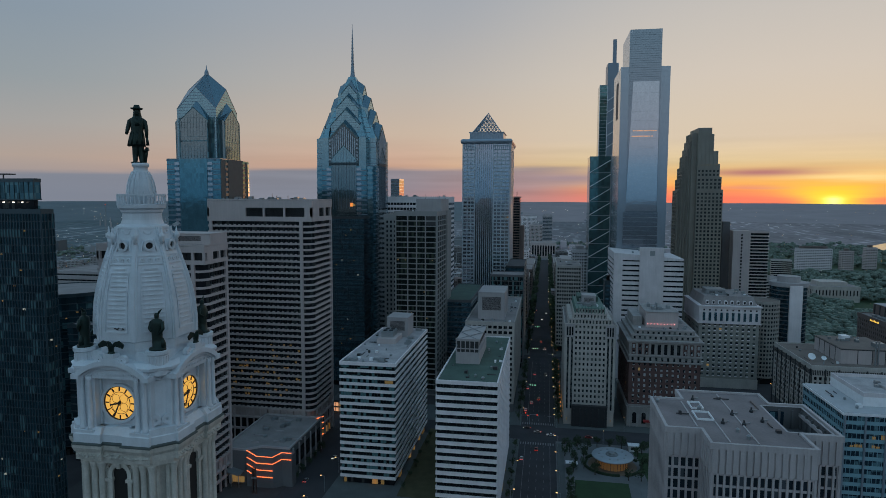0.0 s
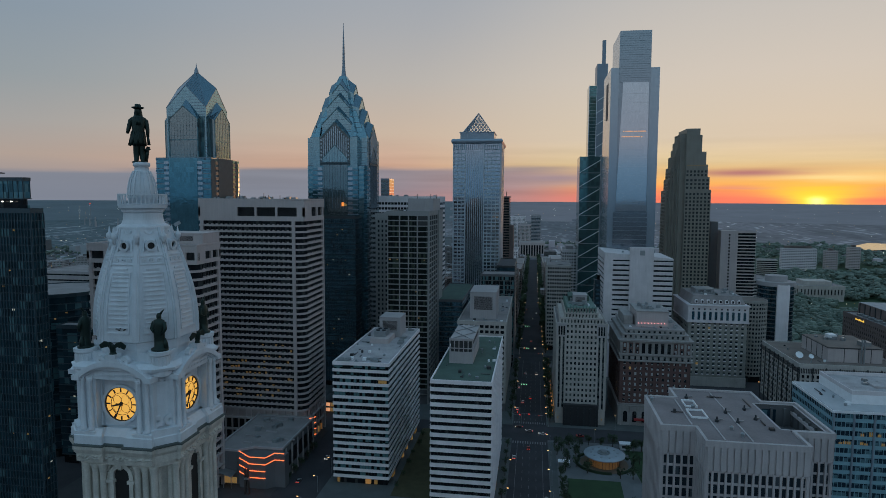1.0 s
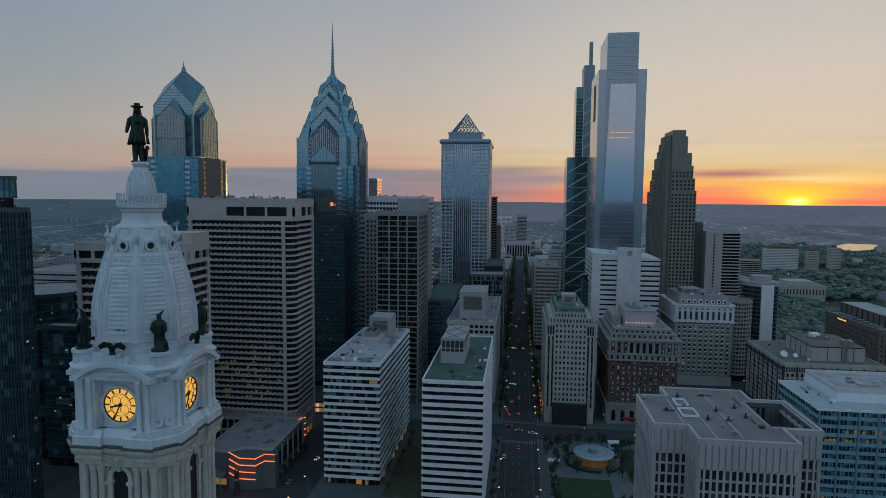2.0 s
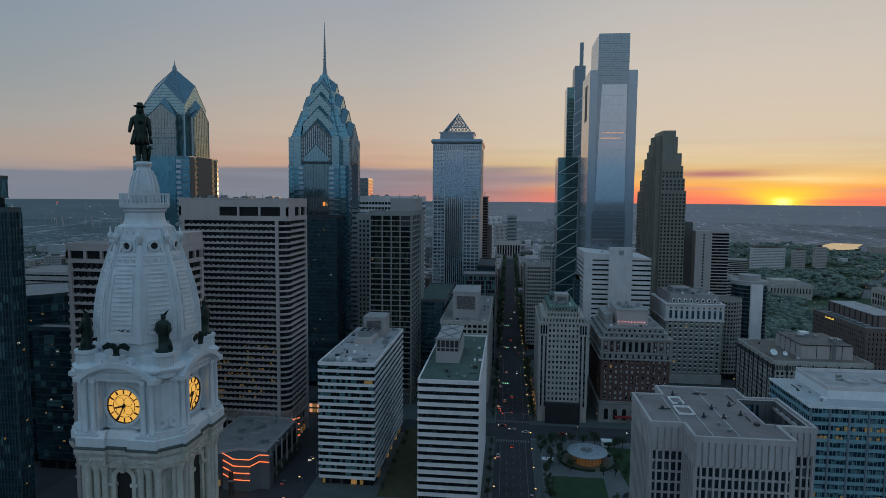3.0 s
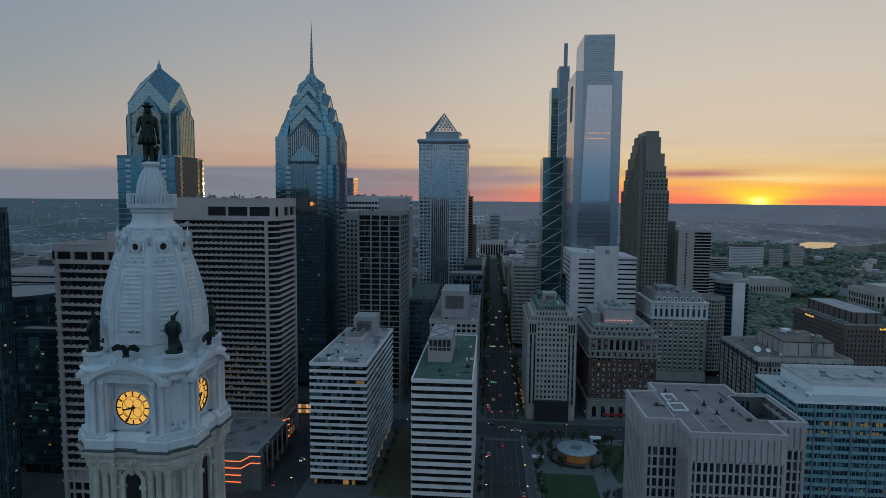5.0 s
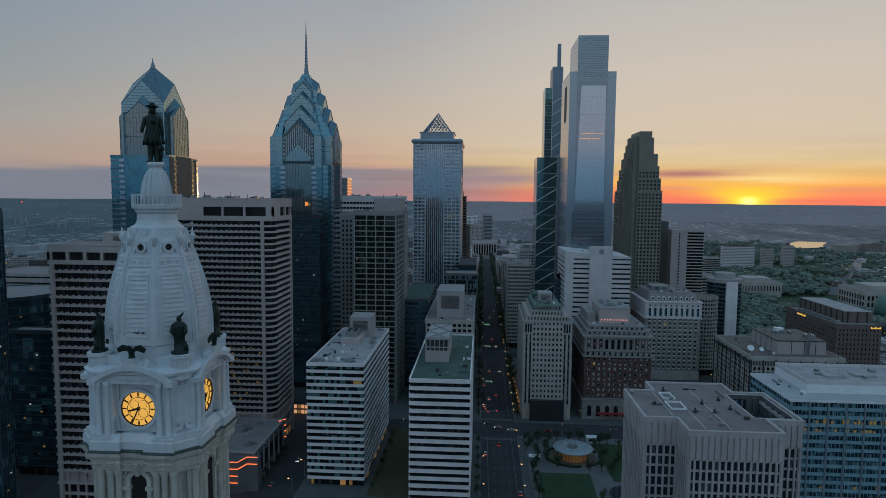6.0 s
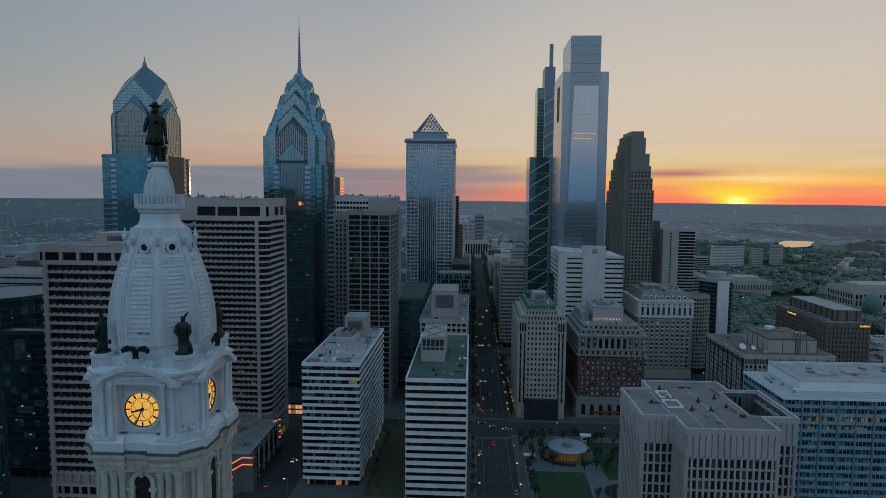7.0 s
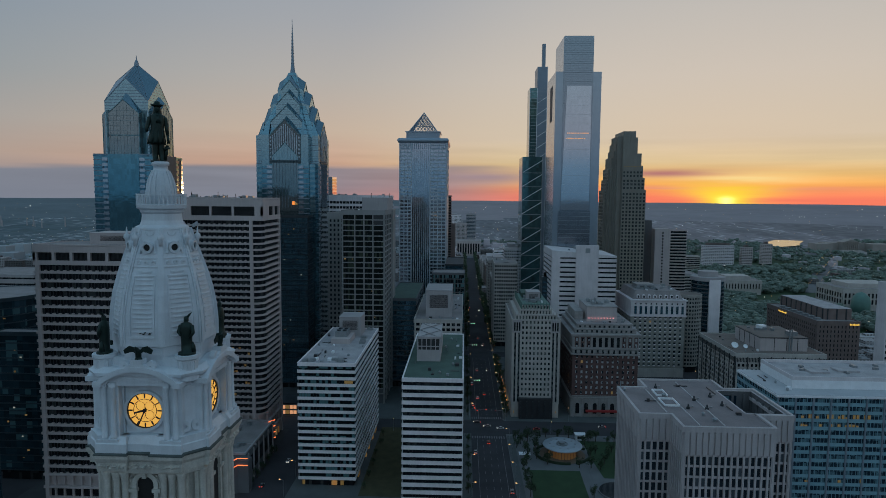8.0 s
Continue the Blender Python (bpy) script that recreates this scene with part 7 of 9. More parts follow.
for k in range(4):
    F = tface(k)
    for s in (-1, 1):
        part("bay_pier", Geo().fbox(F, s * 5.6 - 1.7, s * 5.6 + 1.7, 7.8, 9.75, 104.9, 117.4), MARBLE, tower)
        part("pier_base", Geo().fbox(F, s * 5.6 - 1.95, s * 5.6 + 1.95, 8.8, 10.95, 104.9, 107.0), MARBLE, tower)
        for a in (4.75, 6.3):
            part("engaged_column", Geo().lathe(*F(s * a, 10.05), [(0.62, 107.0), (0.62, 107.4), (0.46, 107.7), (0.40, 116.0), (0.55, 116.5)], 14), MARBLE, tower, smooth=True)
            part("capital", Geo().fbox(F, s * a - 0.58, s * a + 0.58, 9.7, 10.35, 116.2, 117.0), MARBLE, tower)
    # clock
    ZC, RC = 111.5, 3.2
    ck = part("clock", dial(F, 0.0, ZC, RC, 8.05, 8.25), CLOCK_GLASS, tower, "backlit yellow clock dial")
    ac = 0.0
    part("clock_surround", annulus(F, ac, ZC, RC, RC + 0.5, 7.95, 8.65, 48), MARBLE, tower, "moulded round clock surround")
    part("clock_rim", annulus(F, ac, ZC, RC - 0.14, RC + 0.02, 8.25, 8.47, 48), IRON, ck)
    part("chapter_ring", annulus(F, ac, ZC, 2.02, 2.10, 8.30, 8.39, 40), IRON, ck)
    for i in range(12):
        t = i * math.pi / 6
        p, q = (ac + 2.25 * math.cos(t), ZC + 2.25 * math.sin(t)), (ac + 2.98 * math.cos(t), ZC + 2.98 * math.sin(t))
        part("hour_mark", Geo().beam((*F(p[0], 8.39), p[1]), (*F(q[0], 8.39), q[1]), 0.19, 0.19), IRON, ck)
    for i in range(4):
        t = math.pi / 4 + i * math.pi / 2
        part("dial_tracery", annulus(F, ac + 1.12 * math.cos(t), ZC + 1.12 * math.sin(t), 0.76, 0.80, 8.31, 8.37, 28), BRONZE, ck)
    th_, tm_ = math.pi / 2 - 2 * math.pi * (8 + 34 / 60) / 12, math.pi / 2 - 2 * math.pi * 34 / 60
    part("hour_hand", Geo().beam((*F(ac - 0.3 * math.cos(th_), 8.50), ZC - 0.3 * math.sin(th_)), (*F(ac + 1.9 * math.cos(th_), 8.50), ZC + 1.9 * math.sin(th_)), 0.26, 0.26), IRON, ck)
    part("minute_hand", Geo().beam((*F(ac - 0.5 * math.cos(tm_), 8.55), ZC - 0.5 * math.sin(tm_)), (*F(ac + 2.8 * math.cos(tm_), 8.55), ZC + 2.8 * math.sin(tm_)), 0.18, 0.18), IRON, ck)
    part("hub", dial(F, ac, ZC, 0.32, 8.35, 8.65, 16), IRON, ck)
    for s in (-1, 1):
        part("dial_spandrel", Geo().fbox(F, s * 3.75 - 0.14, s * 3.75 + 0.14, 7.9, 8.5, 107.4, 116.4), MARBLE, tower)
    part("dial_sill", Geo().fbox(F, -3.9, 3.9, 7.9, 9.1, 106.6, 107.3), MARBLE, tower)
    # frieze with small blocks, curved pediment
    part("frieze", Geo().fbox(F, -7.3, 7.3, 8.8, 9.9, 116.9, 117.5), MARBLE, tower)
    dent = Geo().fbox(F, -0.16, 0.16, 9.8, 10.1, 0, 0.4)
    for i in range(17):
        part("dentil", Geo().fbox(F, -4.2 + i * 0.525 - 0.15, -4.2 + i * 0.525 + 0.15, 9.85, 10.1, 117.05, 117.45), MARBLE, tower)
    RA, HA = 10.5, 3.2
    zc = 119.9 - RA
    th0 = math.asin(7.4 / RA)
    part("pediment_arch", annulus(F, 0, zc, RA - 0.75, RA + 0.15, 8.0, 11.0, 20, math.pi / 2 - th0, math.pi / 2 + th0), MARBLE, tower, "curved pediment moulding")
    part("pediment_soffit", annulus(F, 0, zc, RA - 1.15, RA - 0.75, 8.0, 10.4, 20, math.pi / 2 - th0 * 0.97, math.pi / 2 + th0 * 0.97), MARBLE, tower)
    g = Geo()
    n = 14
    up = [(7.4 * (-1 + 2 * i / n), zc + math.sqrt(RA * RA - (7.4 * (-1 + 2 * i / n)) ** 2) - 0.9) for i in range(n + 1)]
    poly = [(-7.3, 116.0), (7.3, 116.0)] + list(reversed(up))
    g.rings([[(*F(a, 7.6), z) for a, z in poly], [(*F(a, 8.5), z) for a, z in poly]])
    part("tympanum", g, MARBLE, tower)
    poly = [(-7.4, zc + math.sqrt(RA * RA - 54.76) - 0.4)] + [(a, z + 0.9) for a, z in up] + [(7.4, zc + math.sqrt(RA * RA - 54.76) - 0.4)]
    g = Geo().rings([[(*F(a, d), z if d > 6 else z + 0.4) for a, z in reversed(poly)] for d in (10.0, 3.0)])
    part("pediment_roof", g, MARBLE, tower, "curved pediment roof")
    for s in (-1, 1):
        part("pediment_end", Geo().fbox(F, s * 7.0 - 0.75, s * 7.0 + 0.75, 8.6, 11.05, 116.4, 117.3), MARBLE, tower)
        part("scroll", annulus(F, s * 2.3, 120.1, 0.15, 0.85, 9.6, 10.5, 14), MARBLE, tower)
    part("eagle_block", Geo().rings([[(*F(a, d), z) for a, d in ((-w, 10.9), (w, 10.9), (w, 9.2), (-w, 9.2))] for w, z in ((2.3, 119.4), (1.8, 120.2), (1.0, 120.5), (1.0, 121.3))]), MARBLE, tower)
    # chamfered corner with scroll and pedestal
    an = (k + 0.5) * math.pi / 2
    ux, uy = math.sin(an), -math.cos(an)
    px, py = TX + ux * 10.5, TY + uy * 10.5
    part("pedestal", Geo().lathe(px, py, [(2.0, 117.2), (2.0, 118.4), (1.75, 118.6), (1.75, 120.7), (2.05, 121.0), (2.05, 121.6)], 20), MARBLE, tower, "round fluted pedestal")
    fl = Geo().box(-0.09, 0.09, -0.09, 0.09, 118.7, 120.6).mesh("flute", MARBLE)
    repeat("flute", fl, [(px + 1.76 * math.cos(i * math.pi / 8), py + 1.76 * math.sin(i * math.pi / 8), 0) for i in range(16)], tower)

    def FC(a, d, an=an):
        u, nr = (math.cos(an), math.sin(an)), (math.sin(an), -math.cos(an))
        return (TX + u[0] * a + nr[0] * d, TY + u[1] * a + nr[1] * d)

    for s in (-1, 1):
        part("volute", annulus(FC, s * 1.0, 108.9, 0.3, 0.95, 10.9, 11.7, 20), MARBLE, tower)
    part("corner_panel", Geo().fbox(FC, -1.5, 1.5, 10.8, 11.25, 108.5, 116.0), MARBLE, tower)
    part("corner_base", Geo().fbox(FC, -2.3, 2.3, 10.8, 12.7, 104.9, 107.6), MARBLE, tower)

# dome: eight sides, ribs on the edges
DOME = [(8.4, 119.5), (8.9, 121.5), (8.9, 122.8), (9.15, 123.0), (9.15, 126.0), (8.9, 129.0), (8.4, 132.0), (7.6, 135.0), (6.65, 138.0), (5.6, 141.0), (4.75, 143.6)]


def dome_r(z):
    for (r0, z0), (r1, z1) in zip(DOME, DOME[1:]):
        if z0 <= z <= z1:
            return r0 + (r1 - r0) * (z - z0) / (z1 - z0)
    return DOME[-1][0]


part("dome", Geo().lathe(TX, TY, DOME, 8, turn=0.5), MARBLE, tower, "tall eight-sided dome of pale painted iron")
for k in range(8):
    ed = 2 * math.pi * (k + 0.5) / 8
    c, s = math.cos(ed), math.sin(ed)
    g = Geo()
    zs = [123.0, 126.0, 129.0, 132.0, 135.0, 138.0, 141.0, 143.6]
    for w0, d in ((1.1, 0.12), (0.45, 0.3)):
        rs = []
        for z in zs:
            r = dome_r(z)
            w = w0 * (0.45 + 0.55 * r / 9.2)
            rs.append([(TX + (r + d) * c + s * w / 2, TY + (r + d) * s - c * w / 2, z), (TX + (r + d) * c - s * w / 2, TY + (r + d) * s + c * w / 2, z),
                       (TX + (r - 0.6) * c - s * w / 2, TY + (r - 0.6) * s + c * w / 2, z), (TX + (r - 0.6) * c + s * w / 2, TY + (r - 0.6) * s - c * w / 2, z)])
        g.rings(rs)
    part("rib", g, MARBLE, tower, "raised dome rib")
    # finial urn on the rib
    r = dome_r(140.5) + 0.25
    part("urn", Geo().lathe(TX + r * c, TY + r * s, [(0.35, 140.6), (0.3, 141.3), (0.6, 141.8), (0.55, 142.3), (0.2, 142.6), (0.12, 143.4), (0.02, 143.8)], 8), MARBLE, tower, smooth=True)
    # side between ribs
    an = 2 * math.pi * k / 8
    nx, ny = math.cos(an), math.sin(an)

    def FD(a, d, nx=nx, ny=ny):
        return (TX + nx * d - ny * a, TY + ny * d + nx * a)

    ap = math.cos(math.pi / 8)

    def on(a, z, out, FD=FD):
        return (*FD(a, dome_r(z) * ap + out), z)

    def half(z):
        return dome_r(z) * math.sin(math.pi / 8)

    for s in (-1, 1):
        g = Geo()
        zz = [124.6, 127.5, 130, 132.5, 135.2]
        for z0, z1 in zip(zz, zz[1:]):
            g.beam(on(s * half(z0) * 0.62, z0, 0.05), on(s * half(z1) * 0.62, z1, 0.05), 0.16, 0.3)
        part("panel_frame", g, MARBLE, tower)
    part("panel_head", Geo().beam(on(-half(135.2) * 0.62, 135.3, 0.06), on(half(135.2) * 0.62, 135.3, 0.06), 0.25, 0.3), MARBLE, tower)
    part("panel_head", Geo().beam(on(-half(136.0) * 0.4, 136.0, 0.06), on(half(136.0) * 0.4, 136.0, 0.06), 0.25, 0.3), MARBLE, tower)
    part("panel_sill", Geo().beam(on(-half(124.6) * 0.62, 124.6, 0.06), on(half(124.6) * 0.62, 124.6, 0.06), 0.25, 0.3), MARBLE, tower)
    for i in range(12):
        z = 125.6 + 0.82 * i
        part("slat", Geo().beam(on(-half(z) * 0.5, z, 0.04), on(half(z) * 0.5, z, 0.04), 0.28, 0.16), MARBLE, tower)
    # short dark bars added for the stain-like marks at the panel foot
    if k in (6, 7):
        rk = random.Random(k)
        for q in range(5):
            a_, z_ = rk.uniform(-0.1, 0.5) * half(125.3), rk.uniform(124.95, 125.6)
            part("iron_bracket", Geo().beam(on(a_, z_, 0.15), on(a_ + rk.uniform(0.2, 0.6), z_ + rk.uniform(-0.2, 0.3), 0.3), 0.12), IRON, tower, "small dark mark at the foot of a dome panel")
    part("band", Geo().beam(on(-half(137.0) * 0.9, 136.9, 0.02), on(half(137.0) * 0.9, 136.9, 0.02), 0.3, 0.2), MARBLE, tower)
    part("band", Geo().beam(on(-half(138.4) * 0.9, 138.4, 0.02), on(half(138.4) * 0.9, 138.4, 0.02), 0.3, 0.2), MARBLE, tower)
    for i in (-1, 0, 1):
        zr = 137.65
        d0 = dome_r(zr) * ap
        part("rosette", annulus(FD, i * half(zr) * 0.5, zr, 0.12, 0.42, d0 - 0.3, d0 + 0.22, 14), MARBLE, tower)
    d0 = dome_r(140.4) * ap
    part("oculus_hood", annulus(FD, 0, 140.3, 0.62, 1.05, d0 - 1.0, d0 + 0.75, 20), MARBLE, tower, "round window surround")
    part("oculus", dial(FD, 0, 140.3, 0.64, d0 - 0.9, d0 + 0.35, 20), IRON, tower, "dark round window")
    for s in (-1, 1):
        part("hood_scroll", Geo().beam(on(s * 1.35, 139.2, 0.1), on(s * 1.0, 141.4, 0.1), 0.3, 0.35), MARBLE, tower)
    part("garland", annulus(FD, 0, 143.0, 0.6, 0.78, dome_r(142.6) * ap - 0.4, dome_r(142.6) * ap + 0.15, 12, math.pi, 2 * math.pi), MARBLE, tower)
    c1 = dome_r(143.6)
    part("neck_bracket", Geo().beam((TX + 4.1 * c, TY + 4.1 * s, 143.7), (TX + 4.9 * c, TY + 4.9 * s, 144.3), 0.45, 0.6), MARBLE, tower)

part("neck", Geo().lathe(TX, TY, [(4.7, 143.4), (4.6, 143.8), (3.8, 144.2), (3.5, 145.0), (3.4, 146.2), (3.7, 146.5), (3.75, 146.9), (4.25, 147.2), (4.35, 147.9), (2.9, 148.0)], 40), MARBLE, tower, "round neck with a moulded balcony", smooth=False)
part("top_rail", Geo().rings([[(TX + r * math.cos(2 * math.pi * i / 40), TY + r * math.sin(2 * math.pi * i / 40), z) for i in range(40)] for r, z in ((4.1, 149.55), (4.3, 149.55), (4.3, 149.85), (4.1, 149.85), (4.1, 149.55))], cap=False), MARBLE, tower)
bal = Geo().box(-0.09, 0.09, -0.09, 0.09, 147.9, 149.6).mesh("baluster", MARBLE)
repeat("baluster", bal, [Matrix.Translation((TX + 4.2 * math.cos(2 * math.pi * i / 36), TY + 4.2 * math.sin(2 * math.pi * i / 36), 0)) for i in range(36)], tower)
part("cupola", Geo().lathe(TX, TY, [(2.45, 147.9), (2.5, 150.4), (2.4, 151.3), (2.08, 152.6), (1.67, 153.6), (1.42, 154.1), (1.28, 154.3), (1.22, 154.9), (1.5, 155.1), (1.5, 155.6), (1.35, 155.75)], 32), MARBLE, tower, "small ribbed cupola", smooth=True)
for i in range(16):
    t = 2 * math.pi * i / 16
    c, s = math.cos(t), math.sin(t)
    pr = [(2.53, 149.0), (2.53, 150.4), (2.45, 151.3), (2.12, 152.6), (1.72, 153.6), (1.47, 154.1)]
    g = Geo()
    for (r0, z0), (r1, z1) in zip(pr, pr[1:]):
        g.beam((TX + r0 * c, TY + r0 * s, z0), (TX + r1 * c, TY + r1 * s, z1), 0.3, 0.22)
    part("cupola_rib", g, MARBLE, tower)


# ---------------------------------------------------------------- statues: plain bronze shapes, one mesh each
def oval(g, c, stages, n=14, turn=0.0):
    """An oval lofted body: stages of (z, half-width, half-depth, shift across, shift ahead)."""
    rs = []
    for z, a, b, sx, sy in stages:
        r = []
        for i in range(n):
            t = 2 * math.pi * i / n
            x, y = sx + a * math.cos(t), sy + b * math.sin(t)
            r.append((c[0] + x * math.cos(turn) - y * math.sin(turn), c[1] + x * math.sin(turn) + y * math.cos(turn), c[2] + z))
        rs.append(r)
    g.rings(rs)


def spot(c, x, y, z, turn):
    return (c[0] + x * math.cos(turn) - y * math.sin(turn), c[1] + x * math.sin(turn) + y * math.cos(turn), c[2] + z)


g = Geo()
C, TU = (TX - 0.35, TY, 155.7), radians(28)
oval(g, C, [(0, 1.35, 1.3, 0, 0), (0.25, 1.35, 1.3, 0, 0)], turn=TU)
for s in (-1, 1):
    oval(g, C, [(0.2, 0.42, 0.75, s * 0.62, -0.15), (0.5, 0.42, 0.5, s * 0.55, 0), (1.8, 0.55, 0.55, s * 0.5, 0), (3.2, 0.6, 0.6, s * 0.45, 0), (4.4, 0.62, 0.65, s * 0.5, 0)], 10, TU)
oval(g, C, [(3.3, 1.42, 1.2, -0.3, 0.1), (3.7, 1.5, 1.25, -0.3, 0.1), (5.0, 1.3, 1.1, -0.2, 0.05), (6.2, 1.08, 0.95, -0.05, 0), (7.2, 1.2, 1.0, 0, 0), (8.0, 1.3, 0.9, 0, 0), (8.5, 1.1, 0.75, 0, 0), (8.8, 0.7, 0.6, 0, 0), (9.0, 0.45, 0.42, 0, 0)], 16, TU)
for q in range(9):
    t = math.pi * 2 * q / 9
    g.tube([spot(C, -0.3 + 1.42 * math.cos(t), 0.1 + 1.2 * math.sin(t), 3.2, TU), spot(C, -0.1 + 1.12 * math.cos(t), 1.0 * math.sin(t), 5.8, TU)], [0.26, 0.12], 6)
oval(g, C, [(8.3, 0.85, 0.6, 0, 0.25), (8.8, 0.8, 0.62, 0, 0.2), (9.5, 0.68, 0.6, 0, 0.1), (10.1, 0.6, 0.6, 0, 0)], 12, TU)
oval(g, C, [(7.0, 0.5, 0.35, 0.1, -0.8), (8.4, 0.4, 0.3, 0.05, -0.6)], 8, TU)
oval(g, C, [(8.9, 0.36, 0.36, 0, -0.05), (9.3, 0.5, 0.52, 0, -0.05), (9.9, 0.52, 0.55, 0, -0.05), (10.3, 0.4, 0.45, 0, -0.05)], 12, TU)
oval(g, C, [(10.1, 0.7, 0.75, 0, -0.05), (10.22, 1.05, 0.95, 0, -0.05), (10.42, 1.12, 1.0, 0, -0.05), (10.33, 0.58, 0.6, 0, -0.05), (10.9, 0.52, 0.54, 0, -0.05), (11.0, 0.4, 0.4, 0, -0.05)], 14, TU)
for s, el, ha in ((-1, (-1.7, 0.15, 6.5), (-1.85, -0.5, 5.5)), (1, (1.5, 0.2, 6.4), (1.6, -0.4, 4.9))):
    g.tube([spot(C, s * 0.9, 0, 8.3, TU), spot(C, s * 1.3, 0.05, 7.9, TU), spot(C, *el, TU), spot(C, *ha, TU)], [0.35, 0.44, 0.38, 0.26], 8)
g.tube([spot(C, 1.6, -0.4, 5.0, TU), spot(C, 1.75, -0.4, 3.4, TU)], [0.2, 0.3], 8)
g.tube([spot(C, 1.0, -0.4, 2.4, TU), spot(C, 2.0, -0.4, 2.6, TU)], [0.25, 0.12], 6)
g.tube([spot(C, 1.55, 0.1, 3.1, TU), spot(C, 1.0, 0.1, 0.25, TU)], [0.3, 0.42], 8)
single("statue", g, BRONZE, "tall dark bronze statue in a wide hat on the tower top", "statue", smooth=True)

g = Geo()
AN0 = 0.5 * math.pi / 2
C0 = (TX + math.sin(AN0) * 10.5, TY - math.cos(AN0) * 10.5, 121.6)
oval(g, C0, [(0, 1.55, 1.3, 0, 0), (0.4, 1.5, 1.25, 0, 0), (0.5, 1.05, 0.85, 0.1, 0), (2.0, 0.95, 0.8, 0, 0), (3.8, 1.0, 0.8, -0.05, 0), (4.8, 1.15, 0.75, 0, 0), (5.5, 1.0, 0.6, 0, 0), (5.75, 0.35, 0.35, 0, 0), (6.0, 0.42, 0.42, 0, 0), (6.5, 0.42, 0.42, 0, 0), (6.8, 0.2, 0.2, 0, 0)], 14)
g.tube([spot(C0, -1.0, 0, 5.2, 0), spot(C0, -1.35, -0.2, 3.9, 0), spot(C0, -0.7, -0.7, 3.5, 0)], [0.36, 0.32, 0.22], 8)
g.tube([spot(C0, 1.0, 0, 5.2, 0), spot(C0, 1.3, -0.2, 3.9, 0), spot(C0, 0.8, -0.6, 3.0, 0)], [0.36, 0.32, 0.22], 8)
g.tube([spot(C0, 0.1, 0.1, 6.4, 0), spot(C0, 0.5, 0.1, 7.0, 0), spot(C0, 1.0, 0.1, 7.5, 0)], [0.22, 0.2, 0.05], 6)
oval(g, C0, [(0.4, 0.55, 0.5, 1.05, 0.1), (1.4, 0.5, 0.45, 1.0, 0.1), (2.2, 0.2, 0.2, 0.95, 0.1)], 8)
st = single("corner_statue", g, BRONZE, "dark bronze standing figure on a round pedestal", "statue", "figures round the dome", smooth=True)
for k in range(1, 4):
    M = Matrix.Translation((TX, TY, 0)) @ Matrix.Rotation(k * math.pi / 2, 4, "Z") @ Matrix.Translation((-TX, -TY, 0))
    copy_thing(st, M)

g = Geo()
E0 = (TX + 0.2, TY - 10.3, 121.3)
oval(g, E0, [(0, 0.7, 0.5, 0, 0), (0.35, 0.5, 0.4, 0, 0), (0.8, 0.5, 0.5, 0, 0), (1.5, 0.55, 0.5, 0, -0.1), (1.9, 0.3, 0.35, -0.1, -0.3), (2.1, 0.3, 0.38, -0.2, -0.4), (2.3, 0.12, 0.15, -0.25, -0.5)], 10)
for s in (-1, 1):
    top = [(s * 0.2, 1.5), (s * 0.8, 2.1), (s * 1.6, 2.3), (s * 2.6, 1.6)]
    bot = [(s * 0.2, 0.8), (s * 0.9, 1.3), (s * 1.6, 1.15), (s * 2.3, 0.9)]
    pts = top + list(reversed(bot))
    pts = pts if s < 0 else list(reversed(pts))
    g.rings([[spot(E0, x, d, z, 0) for x, z in pts] for d in (0.12, -0.12)])
eg_ = single("eagle_statue", g, BRONZE, "dark bronze eagle with spread wings on a block", "statue", "eagles over the clocks")
for k in range(1, 4):
    copy_thing(eg_, Matrix.Translation((TX, TY, 0)) @ Matrix.Rotation(k * math.pi / 2, 4, "Z") @ Matrix.Translation((-TX, -TY, 0)))

# ---------------------------------------------------------------- roofs of the striped slabs
roof_plant(wa, -71.5, -58.5, 364, 380, 64.4, 76.0, CONCRETE)
part("plant_box", Geo().box(-72.5, -61.5, 345, 362, 64.4, 67.4), CONCRETE_PINK, wa)
part("cooling_unit", Geo().box(-71, -64, 349, 360, 67.4, 70.6), METAL, wa, "grey metal cooling unit")
for k in range(4):
    part("fan_ring", Geo().lathe(-69.3 + 3.4 * (k % 2), 352 + 5 * (k // 2), [(1.2, 70.6), (1.2, 71.2), (1.0, 71.2)], 12), METAL_DARK, wa)
roof_units(wa, RND, -79, -70, 303.5, 309, 64.4, 5, METAL, 1.2)
roof_units(wa, RND, -68, -54, 305, 312, 64.4, 6, METAL, 1.0)
roof_units(wa, RND, -58, -53, 340, 384, 64.4, 9, METAL, 1.6)
PB = rect(-19.3, -7.6, 298.5, 334)
part("penthouse", Geo().prism(PB, 67.7, 73.5), CONCRETE, wb)
part("penthouse_louvre", Geo().box(-18.6, -8.3, 298.9, 333, 73.5, 79.2), LOUVRE, wb, "dark louvred upper storey")
for k in range(6):
    part("louvre_post", Geo().box(-19.3 + k * 2.26, -18.9 + k * 2.26, 298.4, 298.9, 73.5, 79.2), CONCRETE, wb)
for z in (75.0, 79.0):
    part("louvre_rail", Geo().prism(PB, z, z + 0.45), CONCRETE, wb)
for a, b in (((-19, 299), (-8, 316)), ((-8, 299), (-19, 316)), ((-19, 316), (-8, 333)), ((-8, 316), (-19, 333))):
    part("roof_brace", Geo().beam((*a, 79.8), (*b, 79.8), 0.35), METAL, wb)
part("roof_rim", Geo().box(-19.4, -7.5, 298.3, 298.8, 79.4, 80.3), CONCRETE, wb)

